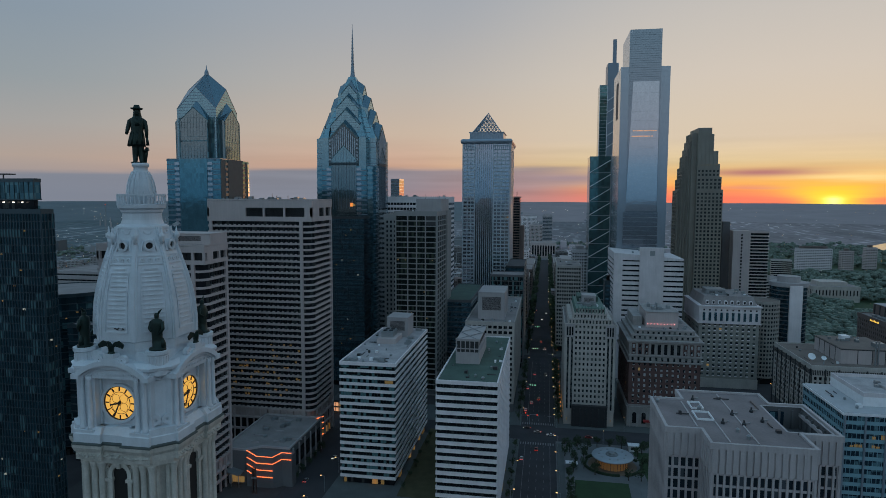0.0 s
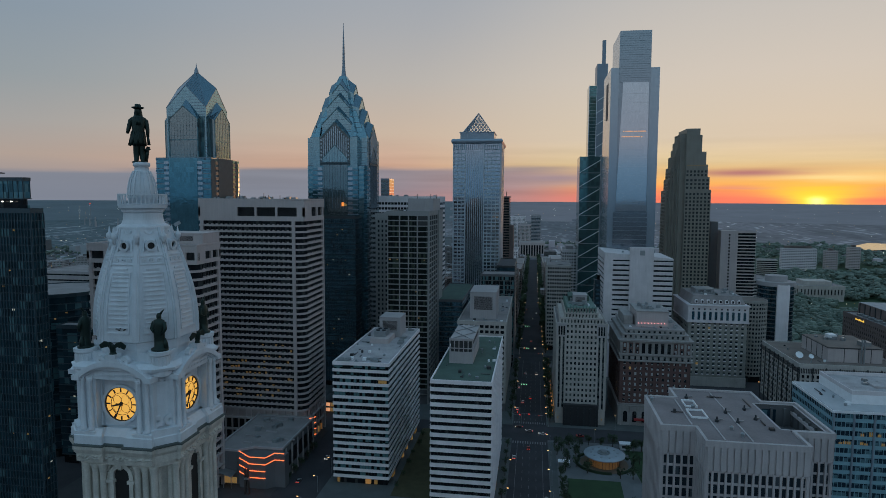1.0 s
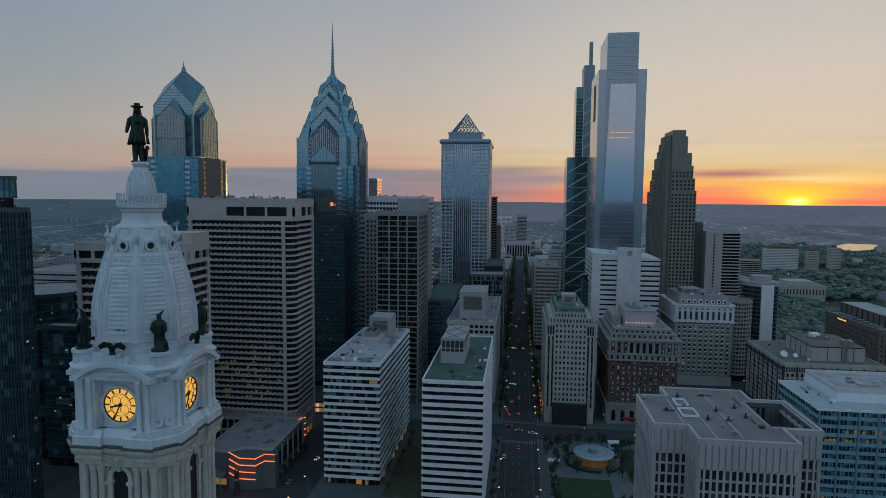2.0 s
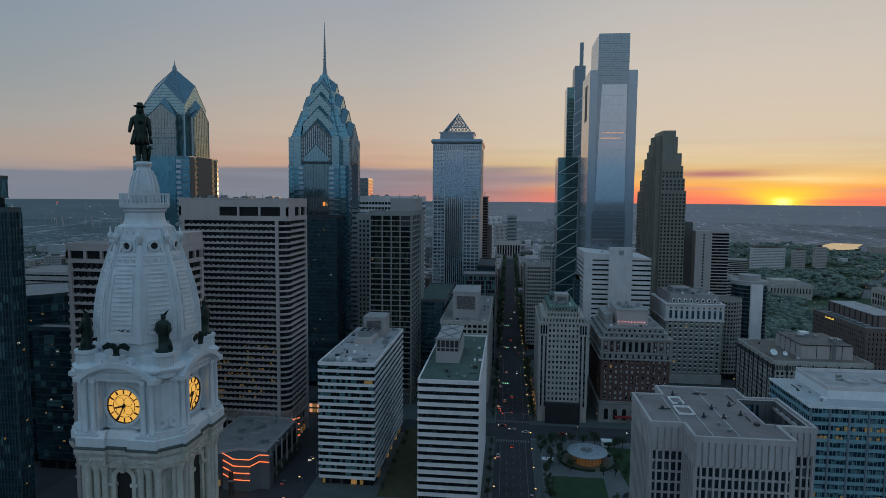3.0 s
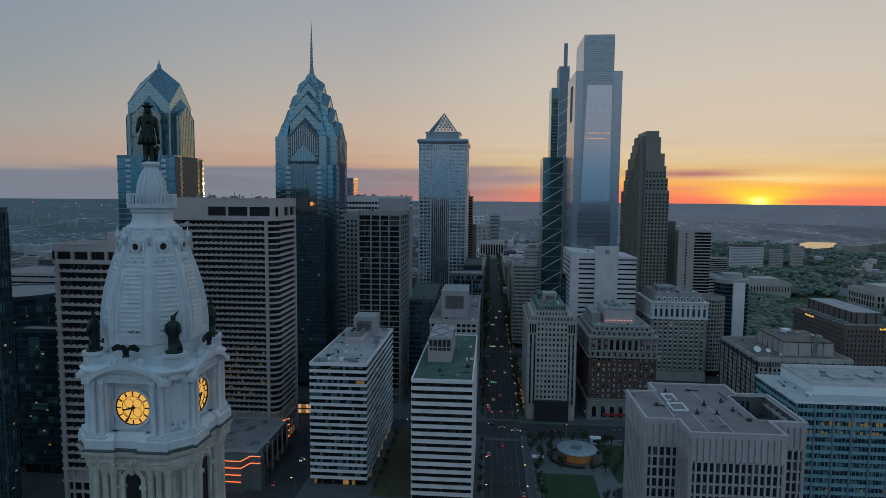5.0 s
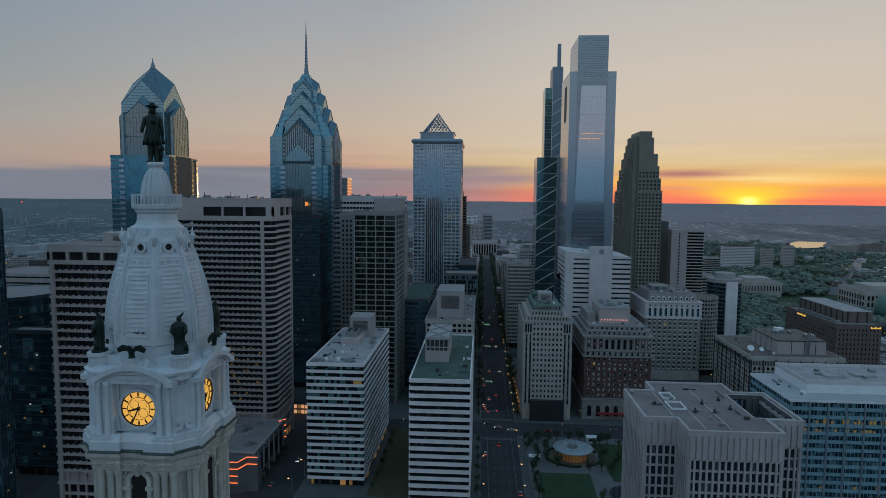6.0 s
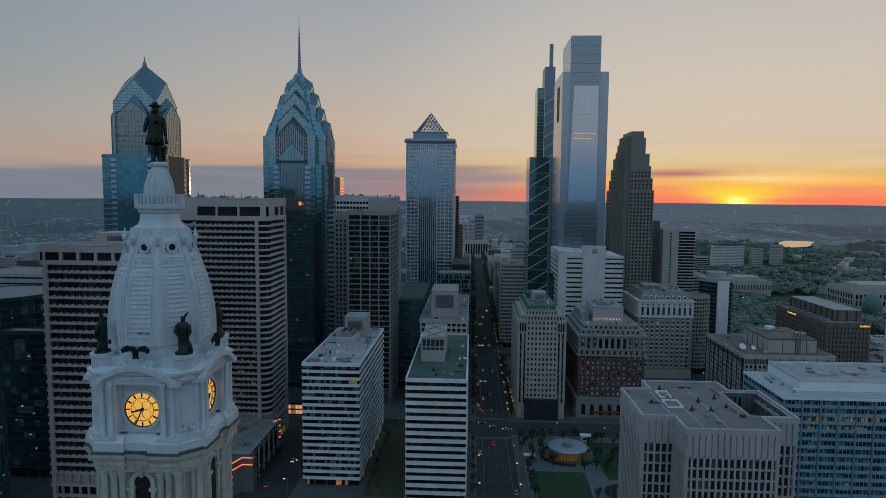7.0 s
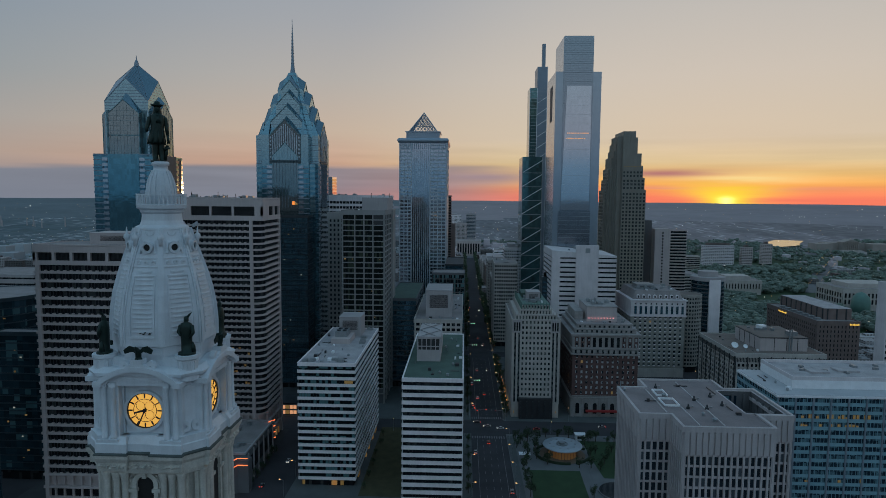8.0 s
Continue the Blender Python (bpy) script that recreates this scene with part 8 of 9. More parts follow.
rq = random.Random(77)
for th_r, x0_, x1_, y0_, y1_, z_, n_ in ((wa, -79, -73, 304, 380, 64.4, 12), (wa, -72, -53, 304, 342, 64.4, 12), (wb, -22, 2, 270, 296, 67.7, 9), (wb, -6, 2, 300, 352, 67.7, 9), (mid, -22, 0, 425, 434, 63, 9),
                                        (mid, -4, 0, 440, 530, 63, 9), (msb, 74, 94, 187, 229, 80.2, 8), (msb, 62, 70, 196, 219, 80.2, 3), (rb, 84, 116, 417, 422, 63.9, 6), (ra, 46, 60, 417, 427, 76.9, 9),
                                        (rc, 152, 182, 516, 524, 72.5, 9), (off, 150, 156, 278, 312, 61.5, 6), (csw, -172, -116, 348, 356, 147.5, 9), (rd, 193, 209, 420, 475, 44.0, 9)):
    roof_clutter(th_r, rq, x0_, x1_, y0_, y1_, z_, n_)

# ---------------------------------------------------------------- park with the disc-roofed pavilion
ROOF_DISC = mat("blue_grey_roof_metal", (0.33, 0.37, 0.41), 0.5, metal=0.2, var=0.15, scale=0.3)
pav = thing("park_pavilion", (62.4, 347.8, 0), "round glass pavilion under a blue-grey disc roof, lit from within", "pavilion")
CXP, CYP = 62.4, 347.8
part("disc_roof", Geo().lathe(CXP, CYP, [(3.0, 5.0), (10.5, 5.3), (11.4, 5.8), (11.2, 6.2), (6.0, 6.6), (0.3, 6.7)], 48), ROOF_DISC, pav, "blue-grey disc roof", smooth=True)
part("roof_ring", Geo().lathe(CXP - 0.5, CYP - 0.5, [(3.4, 6.5), (3.4, 7.2), (2.9, 7.2), (2.9, 6.8), (1.8, 6.8), (1.6, 7.8), (0.2, 7.9)], 24), METAL, pav)
for k in range(10):
    t = 2 * math.pi * k / 10
    part("skylight", Geo().lathe(CXP + 7.2 * math.cos(t), CYP + 7.2 * math.sin(t), [(0.7, 6.35), (0.7, 6.62), (0.5, 6.75)], 10), METAL, pav, "small round skylight")
part("glass_wall", Geo().lathe(CXP, CYP, [(8.2, 0.3), (8.2, 5.1)], 40), lamp_mat("lit_pavilion_glass", (1.0, 0.46, 0.16), 0.035), pav, "warm lit glass wall")
mull_me = Geo().box(-0.09, 0.09, -0.09, 0.09, 0.3, 5.1).mesh("mullion", METAL_DARK)
repeat("mullion", mull_me, [(CXP + 8.3 * math.cos(k * math.pi / 14), CYP + 8.3 * math.sin(k * math.pi / 14), 0) for k in range(28)], pav)
part("terrace", Geo().lathe(CXP, CYP, [(13.2, 0.15), (13.2, 0.35), (8, 0.35)], 40), mat("tan_terrace", (0.17, 0.125, 0.09), 0.9), pav)
HEDGE = mat("clipped_hedge", (0.022, 0.038, 0.018), 0.9, var=0.4, scale=0.8)
for t0, t1 in ((1.05, 1.55), (0.15, 0.85), (1.62, 2.05)):
    F0 = lambda a, d: (CXP + a, CYP + d)
    g = Geo()
    n = 16
    rs = []
    for i in range(n + 1):
        t = math.pi * (t0 + (t1 - t0) * i / n)
        rs.append([(CXP + r * math.cos(t), CYP + 0.9 * r * math.sin(t), z) for r, z in ((15.0, 0.2), (16.2, 0.2), (16.0, 1.5), (15.2, 1.5))])
    g.rings(rs)
    single("hedge", g, HEDGE, "low dark clipped hedge curving round a terrace", "hedge")
lawn = [(39.5, 292), (67.5, 292), (68.5, 326), (41, 326)]
single("lawn", Geo().prism(lawn, 0.1, 0.26), GRASS, "dark green mown lawn", "grass", kind="structure")
single("lawn", Geo().prism([(-48, 292), (-27, 292), (-27, 384), (-48, 384)], 0.1, 0.28), mat("dry_grass", (0.075, 0.068, 0.032), 0.95, var=0.4, scale=0.2), "worn olive-brown lawn between two office slabs", "grass", kind="structure")
single("lawn", Geo().prism([(80, 318), (100, 318), (100, 368), (76, 368)], 0.1, 0.26), GRASS, "dark green planted bed", "grass", kind="structure")
single("path", Geo().prism([(74.5, 362), (77.5, 362), (79.5, 290), (73, 290)], 0.15, 0.29), PAVING_PALE, "pale straight park path", "path", kind="structure")
fnt = thing("fountain_basin", (84, 303, 0), "wide round stone fountain basin", "fountain")
part("rim", Geo().lathe(84, 303, [(10.5, 0.2), (10.5, 0.8), (9.8, 0.8), (9.8, 0.45), (0.2, 0.45)], 40), PAVING_PALE, fnt)
part("water", Geo().lathe(84, 303, [(9.75, 0.4), (9.75, 0.6)], 40), WATER, fnt)
kio = thing("kiosk", (76, 372, 0), "small white park kiosk", "kiosk")
part("wall", Geo().box(74, 80, 369, 373, 0.2, 3.4), METAL_WHITE, kio)
part("roof", Geo().box(73.6, 80.4, 368.6, 373.4, 3.4, 3.8), METAL_WHITE, kio)
part("hatch", Geo().box(75, 79, 368.9, 369, 1.2, 2.8), LOUVRE, kio)
tnt = thing("shade_canopy", (40, 341, 0), "white flat shade canopy on posts", "canopy")
part("roof", Geo().box(36.5, 43, 339, 343, 3.0, 3.3), METAL_WHITE, tnt)
for x in (36.8, 42.7):
    for y in (339.3, 342.7):
        part("post", Geo().box(x - 0.1, x + 0.1, y - 0.1, y + 0.1, 0.2, 3.0), METAL, tnt)

# tall dark sculpture on the plaza
scu = thing("plaza_sculpture", (-119.3, 282.5, 0), "tall dark steel sculpture of two leaning legs held by a spring", "sculpture")
for s in (-1, 1):
    part("leg", Geo().rings([[(-119.3 + s * (0.15 + o), 282.0, z), (-119.3 + s * (0.15 + o + w), 282.0, z), (-119.3 + s * (0.15 + o + w), 283.2, z), (-119.3 + s * (0.15 + o), 283.2, z)][::s]
                             for o, w, z in ((0.55, 0.5, 0.1), (0.3, 0.7, 4), (0.0, 0.9, 8), (0.25, 0.5, 13.5))]), mat("rusty_steel", (0.05, 0.035, 0.03), 0.6) if s < 0 else MATS["rusty_steel"], scu)
part("spring", Geo().box(-120.5, -118.1, 281.8, 283.4, 8.0, 9.0), METAL, scu)


# one lit office high on the striped slab
part("lit_window", Geo().fbox(face(WA, 0)[0], 23.6, 28.0, -0.02, 0.12, 54.3, 55.9), LIT_DIM, wa, "row of lit office windows")
# lit shopfronts at street level
for th_r, F_, w_, z0_, z1_, n_ in ((csw, face(CSW, 7)[0], face(CSW, 7)[1], 1.0, 4.5, 5), (wa, face(WA, 0)[0], 28.9, 0.8, 3.0, 4), (wa, face(WA, 1)[0], 84.2, 0.8, 3.0, 7), (wb, face(WB, 1)[0], 90.7, 0.8, 3.0, 7), (ra, face(rect(37.0, 69.0, 408, 470), 3)[0], 62, 1.0, 4.5, 5)):
    rq = random.Random(int(w_ * 10))
    for k in range(n_):
        a_ = rq.uniform(1.5, w_ - 4)
        part("lit_shopfront", Geo().fbox(F_, a_, a_ + rq.uniform(1.0, 3.0), -0.9, 0.35, z0_, z1_), LIT if k % 2 else LIT_DIM, th_r, "lit shop window")


# ---------------------------------------------------------------- trees
def tree(name, x, y, h, seed, label, group):
    rnd = random.Random(seed)
    th = thing(name, (x, y, 0.2), label, "tree", group)
    g = Geo().tube([(x, y, 0.1), (x + 0.1, y, h * 0.25), (x + rnd.uniform(-0.2, 0.2), y, h * 0.5), (x, y + 0.1, h * 0.8)], [0.28, 0.2, 0.14, 0.05], 7)
    for k in range(5):
        t = 2 * math.pi * k / 5 + rnd.random()
        z = h * rnd.uniform(0.3, 0.5)
        g.tube([(x, y, z), (x + h * 0.13 * math.cos(t), y + h * 0.13 * math.sin(t), z + h * 0.16), (x + h * 0.25 * math.cos(t), y + h * 0.25 * math.sin(t), z + h * 0.27)], [0.12, 0.08, 0.03], 5)
    part("trunk", g, BARK, th)
    g = Geo()
    lumps = [(rnd.uniform(-0.24, 0.24) * h, rnd.uniform(-0.24, 0.24) * h, h * rnd.uniform(0.42, 0.9), h * rnd.uniform(0.10, 0.19)) for _ in range(15)]
    for lx, ly, lz, lr in lumps:
        for _ in range(30):
            d = Vector((rnd.gauss(0, 1), rnd.gauss(0, 1), rnd.gauss(0, 1))).normalized() * lr * rnd.uniform(0.55, 1.05)
            c = Vector((x + lx, y + ly, lz)) + d
            u = Vector((rnd.gauss(0, 1), rnd.gauss(0, 1), rnd.gauss(0, 0.6))).normalized()
            v = u.cross(Vector((rnd.gauss(0, 1), rnd.gauss(0, 1), rnd.gauss(0, 1)))).normalized()
            s = h * rnd.uniform(0.025, 0.055)
            g.poly([c - u * s, c + v * s * 0.7, c + u * s, c - v * s * 0.7])
    part("crown", g, LEAF, th)
    return th


KINDS = [tree("tree", 42.0, 347.0, 7.5, 11, "young green leafy tree in a paved park", "park trees"), tree("tree", 46.5, 341.0, 6.5, 12, "young green leafy tree in a paved park", "park trees"),
         tree("tree", 40.5, 336.0, 7.0, 13, "young green leafy tree in a paved park", "park trees")]
HOME = [(42.0, 347.0), (46.5, 341.0), (40.5, 336.0)]


def plant(k, x, y, s=1.0, turn=0.0):
    ob = copy_thing(KINDS[k], Matrix.Translation((x, y, 0.2)) @ Matrix.Rotation(turn, 4, "Z") @ Matrix.Scale(s, 4))
    return ob


rt_ = random.Random(21)
spots = [(37.5, 326), (38, 316), (38.2, 306), (39.5, 362), (44, 366), (78, 362), (81, 366), (86, 368), (92, 364), (97, 367), (82, 350), (88, 344), (92, 352), (84, 336), (90, 330), (70, 372), (52, 334), (47, 352)]
spots += [(44, 372), (50, 368), (56, 373), (63, 371), (36.5, 356), (37, 368), (95, 340), (96, 328), (80, 328), (99, 352), (78, 345), (38.5, 296), (70, 296), (69, 330), (75.5, 330)]
for x, y in spots:
    plant(rt_.randrange(3), x, y, rt_.uniform(0.8, 1.25), rt_.uniform(0, 6.28))
for y in list(range(484, 560, 11)) + list(range(592, 760, 12)):
    plant(rt_.randrange(3), 33.6 + rt_.uniform(-0.4, 0.4), y + rt_.uniform(-2, 2), rt_.uniform(1.1, 1.6), rt_.uniform(0, 6.28))
for y in list(range(592, 690, 14)):
    plant(rt_.randrange(3), 7.6, y, rt_.uniform(1.0, 1.4), rt_.uniform(0, 6.28))
for y in range(408, 484, 12):
    plant(rt_.randrange(3), 33.8, y, rt_.uniform(0.9, 1.3), rt_.uniform(0, 6.28))
for y in range(272, 366, 13):
    plant(rt_.randrange(3), 7.4, y, rt_.uniform(0.55, 0.8), rt_.uniform(0, 6.28))
for y in range(410, 560, 15):
    plant(rt_.randrange(3), 7.6, y, rt_.uniform(0.8, 1.2), rt_.uniform(0, 6.28))
for k in range(6):
    plant(rt_.randrange(3), -46 + rt_.uniform(-1, 1), 300 + k * 14, rt_.uniform(0.5, 0.7), 1.0 * k)
for k in range(5):
    plant(rt_.randrange(3), -104.5, 300 + k * 9, rt_.uniform(0.6, 0.9), 1.0 * k)


# ---------------------------------------------------------------- street furniture
def street_lamp(x, y, side):
    th = thing("street_lamp", (x, y, 0.2), "grey street lamp with a glowing warm head", "street lamp", "lamps along the boulevard")
    part("post", Geo().lathe(x, y, [(0.16, 0.2), (0.12, 1.0), (0.08, 8.6)], 8), METAL, th)
    part("arm", Geo().beam((x, y, 8.5), (x + side * 1.7, y, 8.9), 0.12), METAL, th)
    part("lamp_head", Geo().box(min(x + side * 1.4, x + side * 2.2), max(x + side * 1.4, x + side * 2.2), y - 0.22, y + 0.22, 8.75, 9.0), LAMP_WARM, th, "glowing warm lamp head")
    return th


LA, LB = street_lamp(32.6, 292, -1), street_lamp(8.8, 292, 1)
for k in range(1, 27):
    y = 292 + 24 * k
    if 370 < y < 404 or 564 < y < 588:
        y += 34 if y < 380 else 12
    copy_thing(LA, Matrix.Translation((32.6, y, 0.2)))
    if k % 3 == 1:
        copy_thing(LB, Matrix.Translation((8.8, y + 9, 0.2)))
for k in range(6):
    copy_thing(LA, Matrix.Translation((-85.0, 268 + 22 * k, 0.2)))


for x, y, r in ((-40, 378.5, 1.6), (-20, 400.5, -1.6), (60, 378.5, 1.6), (75, 401, -1.6), (128, 400.5, -1.6), (135, 430, 3.1), (136, 470, 3.1), (140, 498, 0), (196, 497, 0), (205, 500, 0), (-86, 390, 1.0), (-60, 399, 0)):
    copy_thing(LA, Matrix.Translation((x, y, 0.2)) @ Matrix.Rotation(r, 4, "Z"))


def traffic_light(x, y):
    th = thing("traffic_light", (x, y, 0.1), "traffic signal on a mast arm showing red", "traffic light", "signals at the crossing")
    part("post", Geo().lathe(x, y, [(0.14, 0.1), (0.1, 6.4)], 8), METAL, th)
    part("arm", Geo().beam((x, y, 6.2), (x + 5.0, y, 6.5), 0.12), METAL, th)
    h = part("signal_head", Geo().box(x + 4.6, x + 5.1, y - 0.2, y + 0.2, 5.4, 6.6), METAL_DARK, th)
    part("red_lamp", Geo().box(x + 4.55, x + 5.15, y - 0.35, y - 0.2, 6.05, 6.55), LAMP_RED, h, "glowing red signal lamp")
    return th


TL = traffic_light(9.0, 402.5)
for x, y, r in ((31.2, 402.5, math.pi), (9.0, 403.5, 0.9), (15.0, 404.5, 0.0), (31.5, 566.5, math.pi), (9.0, 586, 0.0), (-84.5, 378, 2.5)):
    copy_thing(TL, Matrix.Translation((x, y, 0.1)) @ Matrix.Rotation(r, 4, "Z"))


def car(paint, label):
    th = thing("car", (0, 0, 0.06), label, "car", "cars on the boulevard")
    body = [(-0.88, 0.35), (0.88, 0.35), (0.92, 0.8), (-0.92, 0.8)]
    g = Geo().rings([[(x * w, y, z + 0.06) for x, y in ((-0.9, -2.2), (0.9, -2.2), (0.9, 2.2), (-0.9, 2.2))] for w, z in ((0.94, 0.3), (1.0, 0.6), (0.97, 0.85))])
    part("body", g, paint, th)
    part("cabin", Geo().rings([[(-0.82, -1.5, 0.9), (0.82, -1.5, 0.9), (0.82, 1.1, 0.9), (-0.82, 1.1, 0.9)], [(-0.66, -1.0, 1.48), (0.66, -1.0, 1.48), (0.66, 0.5, 1.48), (-0.66, 0.5, 1.48)]]), G_DARK, th, "dark glazed cabin")
    part("roof", Geo().box(-0.64, 0.64, -0.95, 0.45, 1.47, 1.53), paint, th)
    wheel = Geo()
    for x in (-0.86, 0.86):
        for y in (-1.35, 1.35):
            g = Geo()
            g.rings([[(x + dx, y + 0.33 * math.cos(t), 0.39 + 0.33 * math.sin(t)) for t in [2 * math.pi * i / 12 for i in range(12)]] for dx in (-0.1, 0.1)])
            part("wheel", g, METAL_DARK, th)
    for x in (-0.62, 0.62):
        part("tail_light", Geo().box(x - 0.25, x + 0.25, -2.28, -2.18, 0.62, 0.85), LAMP_RED, th, "glowing red tail light")
        part("headlight", Geo().box(x - 0.22, x + 0.22, 2.18, 2.28, 0.6, 0.8), LAMP_WHITE, th, "white headlight")
    return th


PAINTS = [mat("car_paint_white", (0.55, 0.55, 0.55), 0.3, var=0.05), mat("car_paint_black", (0.02, 0.02, 0.022), 0.25, var=0.05), mat("car_paint_silver", (0.3, 0.31, 0.32), 0.3, metal=0.5, var=0.05), mat("car_paint_red", (0.25, 0.02, 0.02), 0.3, var=0.05)]
CARS = [car(PAINTS[0], "white car with its lights on"), car(PAINTS[1], "black car with its lights on"), car(PAINTS[2], "silver car with its lights on"), car(PAINTS[3], "dark red car with its lights on")]
AT = [(11.8, 347.7, 0), (13.6, 395.9, 90), (20.2, 389.5, 90), (20.0, 362.0, 0)]
for c, (x, y, r) in zip(CARS, AT):
    c.matrix_basis = pose(x, y, 0.06, 0, 0, r)
more = [(20.2, 455, 0), (16, 520, 0), (15, 446, 0), (24, 610, 180), (20, 640, 0), (25, 520, 180), (11.4, 480, 0), (11.4, 430, 0),
        (28.5, 386, 90), (52, 386, 270), (95, 392, 90), (-94, 330, 180), (-90, 352, 180), (-99, 300, 0), (29.5, 300, 0), (20, 760, 180), (25, 800, 180), (12, 820, 0)]
rc_ = random.Random(4)
for x, y, r in more:
    copy_thing(CARS[rc_.randrange(4)], pose(x, y, 0.06, 0, 0, r))
def pavement_lantern(x, y):
    th = thing("pavement_lantern", (x, y, 0.2), "slim post lantern glowing orange on the pavement", "street lamp", "lanterns along the pavement")
    part("post", Geo().lathe(x, y, [(0.12, 0.2), (0.08, 0.5), (0.07, 3.2)], 8), METAL_DARK, th)
    part("lantern", Geo().lathe(x, y, [(0.12, 3.2), (0.24, 3.4), (0.24, 4.4), (0.08, 4.7)], 8), LAMP_AMBER, th, "glowing orange lantern")
    return th


PL = pavement_lantern(35.6, 412)
for k in range(1, 17):
    copy_thing(PL, Matrix.Translation((35.6, 412 + 9.6 * k + (28 if k > 15 else 0), 0.2)))


def green_signal(x, y):
    th = thing("traffic_light", (x, y, 0.1), "traffic signal on a mast arm showing green", "traffic light", "signals along the boulevard")
    part("post", Geo().lathe(x, y, [(0.14, 0.1), (0.1, 6.4)], 8), METAL, th)
    part("arm", Geo().beam((x, y, 6.2), (x + 8.5, y, 6.5), 0.12), METAL, th)
    for a in (4.5, 6.5, 8.3):
        h = part("signal_head", Geo().box(x + a - 0.25, x + a + 0.25, y - 0.2, y + 0.2, 5.4, 6.6), METAL_DARK, th)
        part("green_lamp", Geo().box(x + a - 0.3, x + a + 0.3, y - 0.35, y - 0.2, 5.45, 5.95), LAMP_GREEN, h, "glowing green signal lamp")
    return th


GS = green_signal(8.8, 472)
for x, y in ((8.8, 588), (8.8, 690)):
    copy_thing(GS, Matrix.Translation((x, y, 0.1)))
# road markings
for x in (13.2, 16.8, 20.6, 24.4, 28.0):
    g = Geo()
    for k in range(36):
        y0 = 266 + 9.0 * k
        if 372 < y0 < 404 or 560 < y0 < 588:
            continue
        g.box(x - 0.09, x + 0.09, y0, y0 + (9.0 if x in (13.2, 28.0) else 3.2), 0.06, 0.075)
    single("lane_line", g, PAINT, "worn white lane marking on asphalt", "road marking", "lane markings", kind="structure")
for y in (371.5, 405.0):
    for k in range(14):
        single("crosswalk_bar", Geo().box(10.2 + k * 1.5, 10.8 + k * 1.5, y - 1.8, y + 1.8, 0.06, 0.078), PAINT, "white crossing bar on asphalt", "road marking", "crossing bars", kind="structure")
g = Geo().box(31.8, 36, 290, 374, 0.2, 0.24)
single("pavement_edge", g, PAVING, "darker brick edging of the pavement", "pavement", kind="structure")

shop = thing("shop_building", (-115, 410, 0), "low dark shop building with warmly lit windows on the street", "building")
part("body", Geo().prism(rect(-122, -108.6, 402.6, 418), 0, 8.2), CONCRETE_DARK, shop)
part("cornice", Geo().prism(rect(-122.3, -108.3, 402.3, 418.3), 8.2, 8.7), METAL_DARK, shop)
for k in range(5):
    for z in (1.0, 4.6):
        part("lit_window", Geo().box(-121.4 + 2.55 * k, -119.3 + 2.55 * k, 402.45, 402.6, z, z + 2.5), LIT_ORANGE if (k + int(z)) % 3 else LIT, shop, "warmly lit shop window")

# ---------------------------------------------------------------- far landmarks
apts = [((526, 592), 1352, 48, CONCRETE_PALE, "long pale apartment slab among trees"), ((611, 633), 1355, 44, CONCRETE_PINK, "pale apartment tower among trees"), ((680, 702), 1410, 48, CONCRETE_PINK, "pale apartment tower among trees")]
for (x0, x1), y, h, m, lab in apts:
    th = slab_tower("apartment_tower", rect(x0, x1, y, y + 12), h, 3.3, 2.1, m, G_PANE, lab, base=3, top=2, mull=(4.0, 1.2, 0.3), faces=(0, 3))
    roof_plant(th, x0 + 6, x1 - 8, y + 3, y + 9, h, h + 5, BRICK_BROWN)
slab_tower("apartment_building", [(440, 1240), (475, 1236), (480, 1262), (448, 1266)], 34, 3.4, 1.6, LIMESTONE, G_DARK, "grey stepped apartment building", base=3)
lib = grid_tower("library_building", rect(408, 470, 968, 1020), 22.0, (13, 0, 0, 9), 1, LIMESTONE, G_DARK, "pale classical stone building with a row of tall windows", base=9, top=4.5, pier=2.8, spandrel=0.6, proud=0.4)
part("attic", Geo().box(420, 458, 980, 1010, 22, 28), LIMESTONE, lib)
cls = grid_tower("library_building", rect(516, 600, 838, 900), 30.0, (16, 0, 0, 10), 2, LIMESTONE, G_DARK, "pale grand classical stone building with columns", base=7, top=6, pier=2.2, spandrel=2.0, proud=0.6)
part("attic", Geo().box(530, 590, 850, 890, 30, 36), LIMESTONE, cls)
part("dome", Geo().lathe(520, 806, [(11, 0), (11, 18), (10.5, 20), (9, 25), (5, 29), (0.5, 31)], 20), mat("green_copper", (0.10, 0.20, 0.17), 0.6), cls, "green copper dome", smooth=True)
STONE_FAR = mat("tan_museum_stone", (0.32, 0.28, 0.25), 0.9, var=0.2, scale=0.05)
mus = thing("museum_building", (1060, 1760, 0), "wide tan temple-fronted museum on a rise", "building")
part("wing", Geo().box(965, 1010, 1755, 1800, 0, 26), STONE_FAR, mus)
part("wing", Geo().box(1120, 1175, 1755, 1800, 0, 26), STONE_FAR, mus)
part("centre", Geo().box(1010, 1120, 1790, 1830, 0, 27), STONE_FAR, mus)
part("temple", Geo().box(1046, 1090, 1770, 1800, 0, 30), STONE_FAR, mus)
part("pediment", Geo().rings([[(1044, 1767, 30), (1092, 1767, 30), (1092, 1800, 30), (1044, 1800, 30)], [(1067, 1767, 38), (1069, 1767, 38), (1069, 1800, 38), (1067, 1800, 38)]]), STONE_FAR, mus)
for k in range(8):
    part("column", Geo().lathe(1049 + k * 5.4, 1768, [(1.4, 6), (1.2, 29.5)], 8), STONE_FAR, mus)
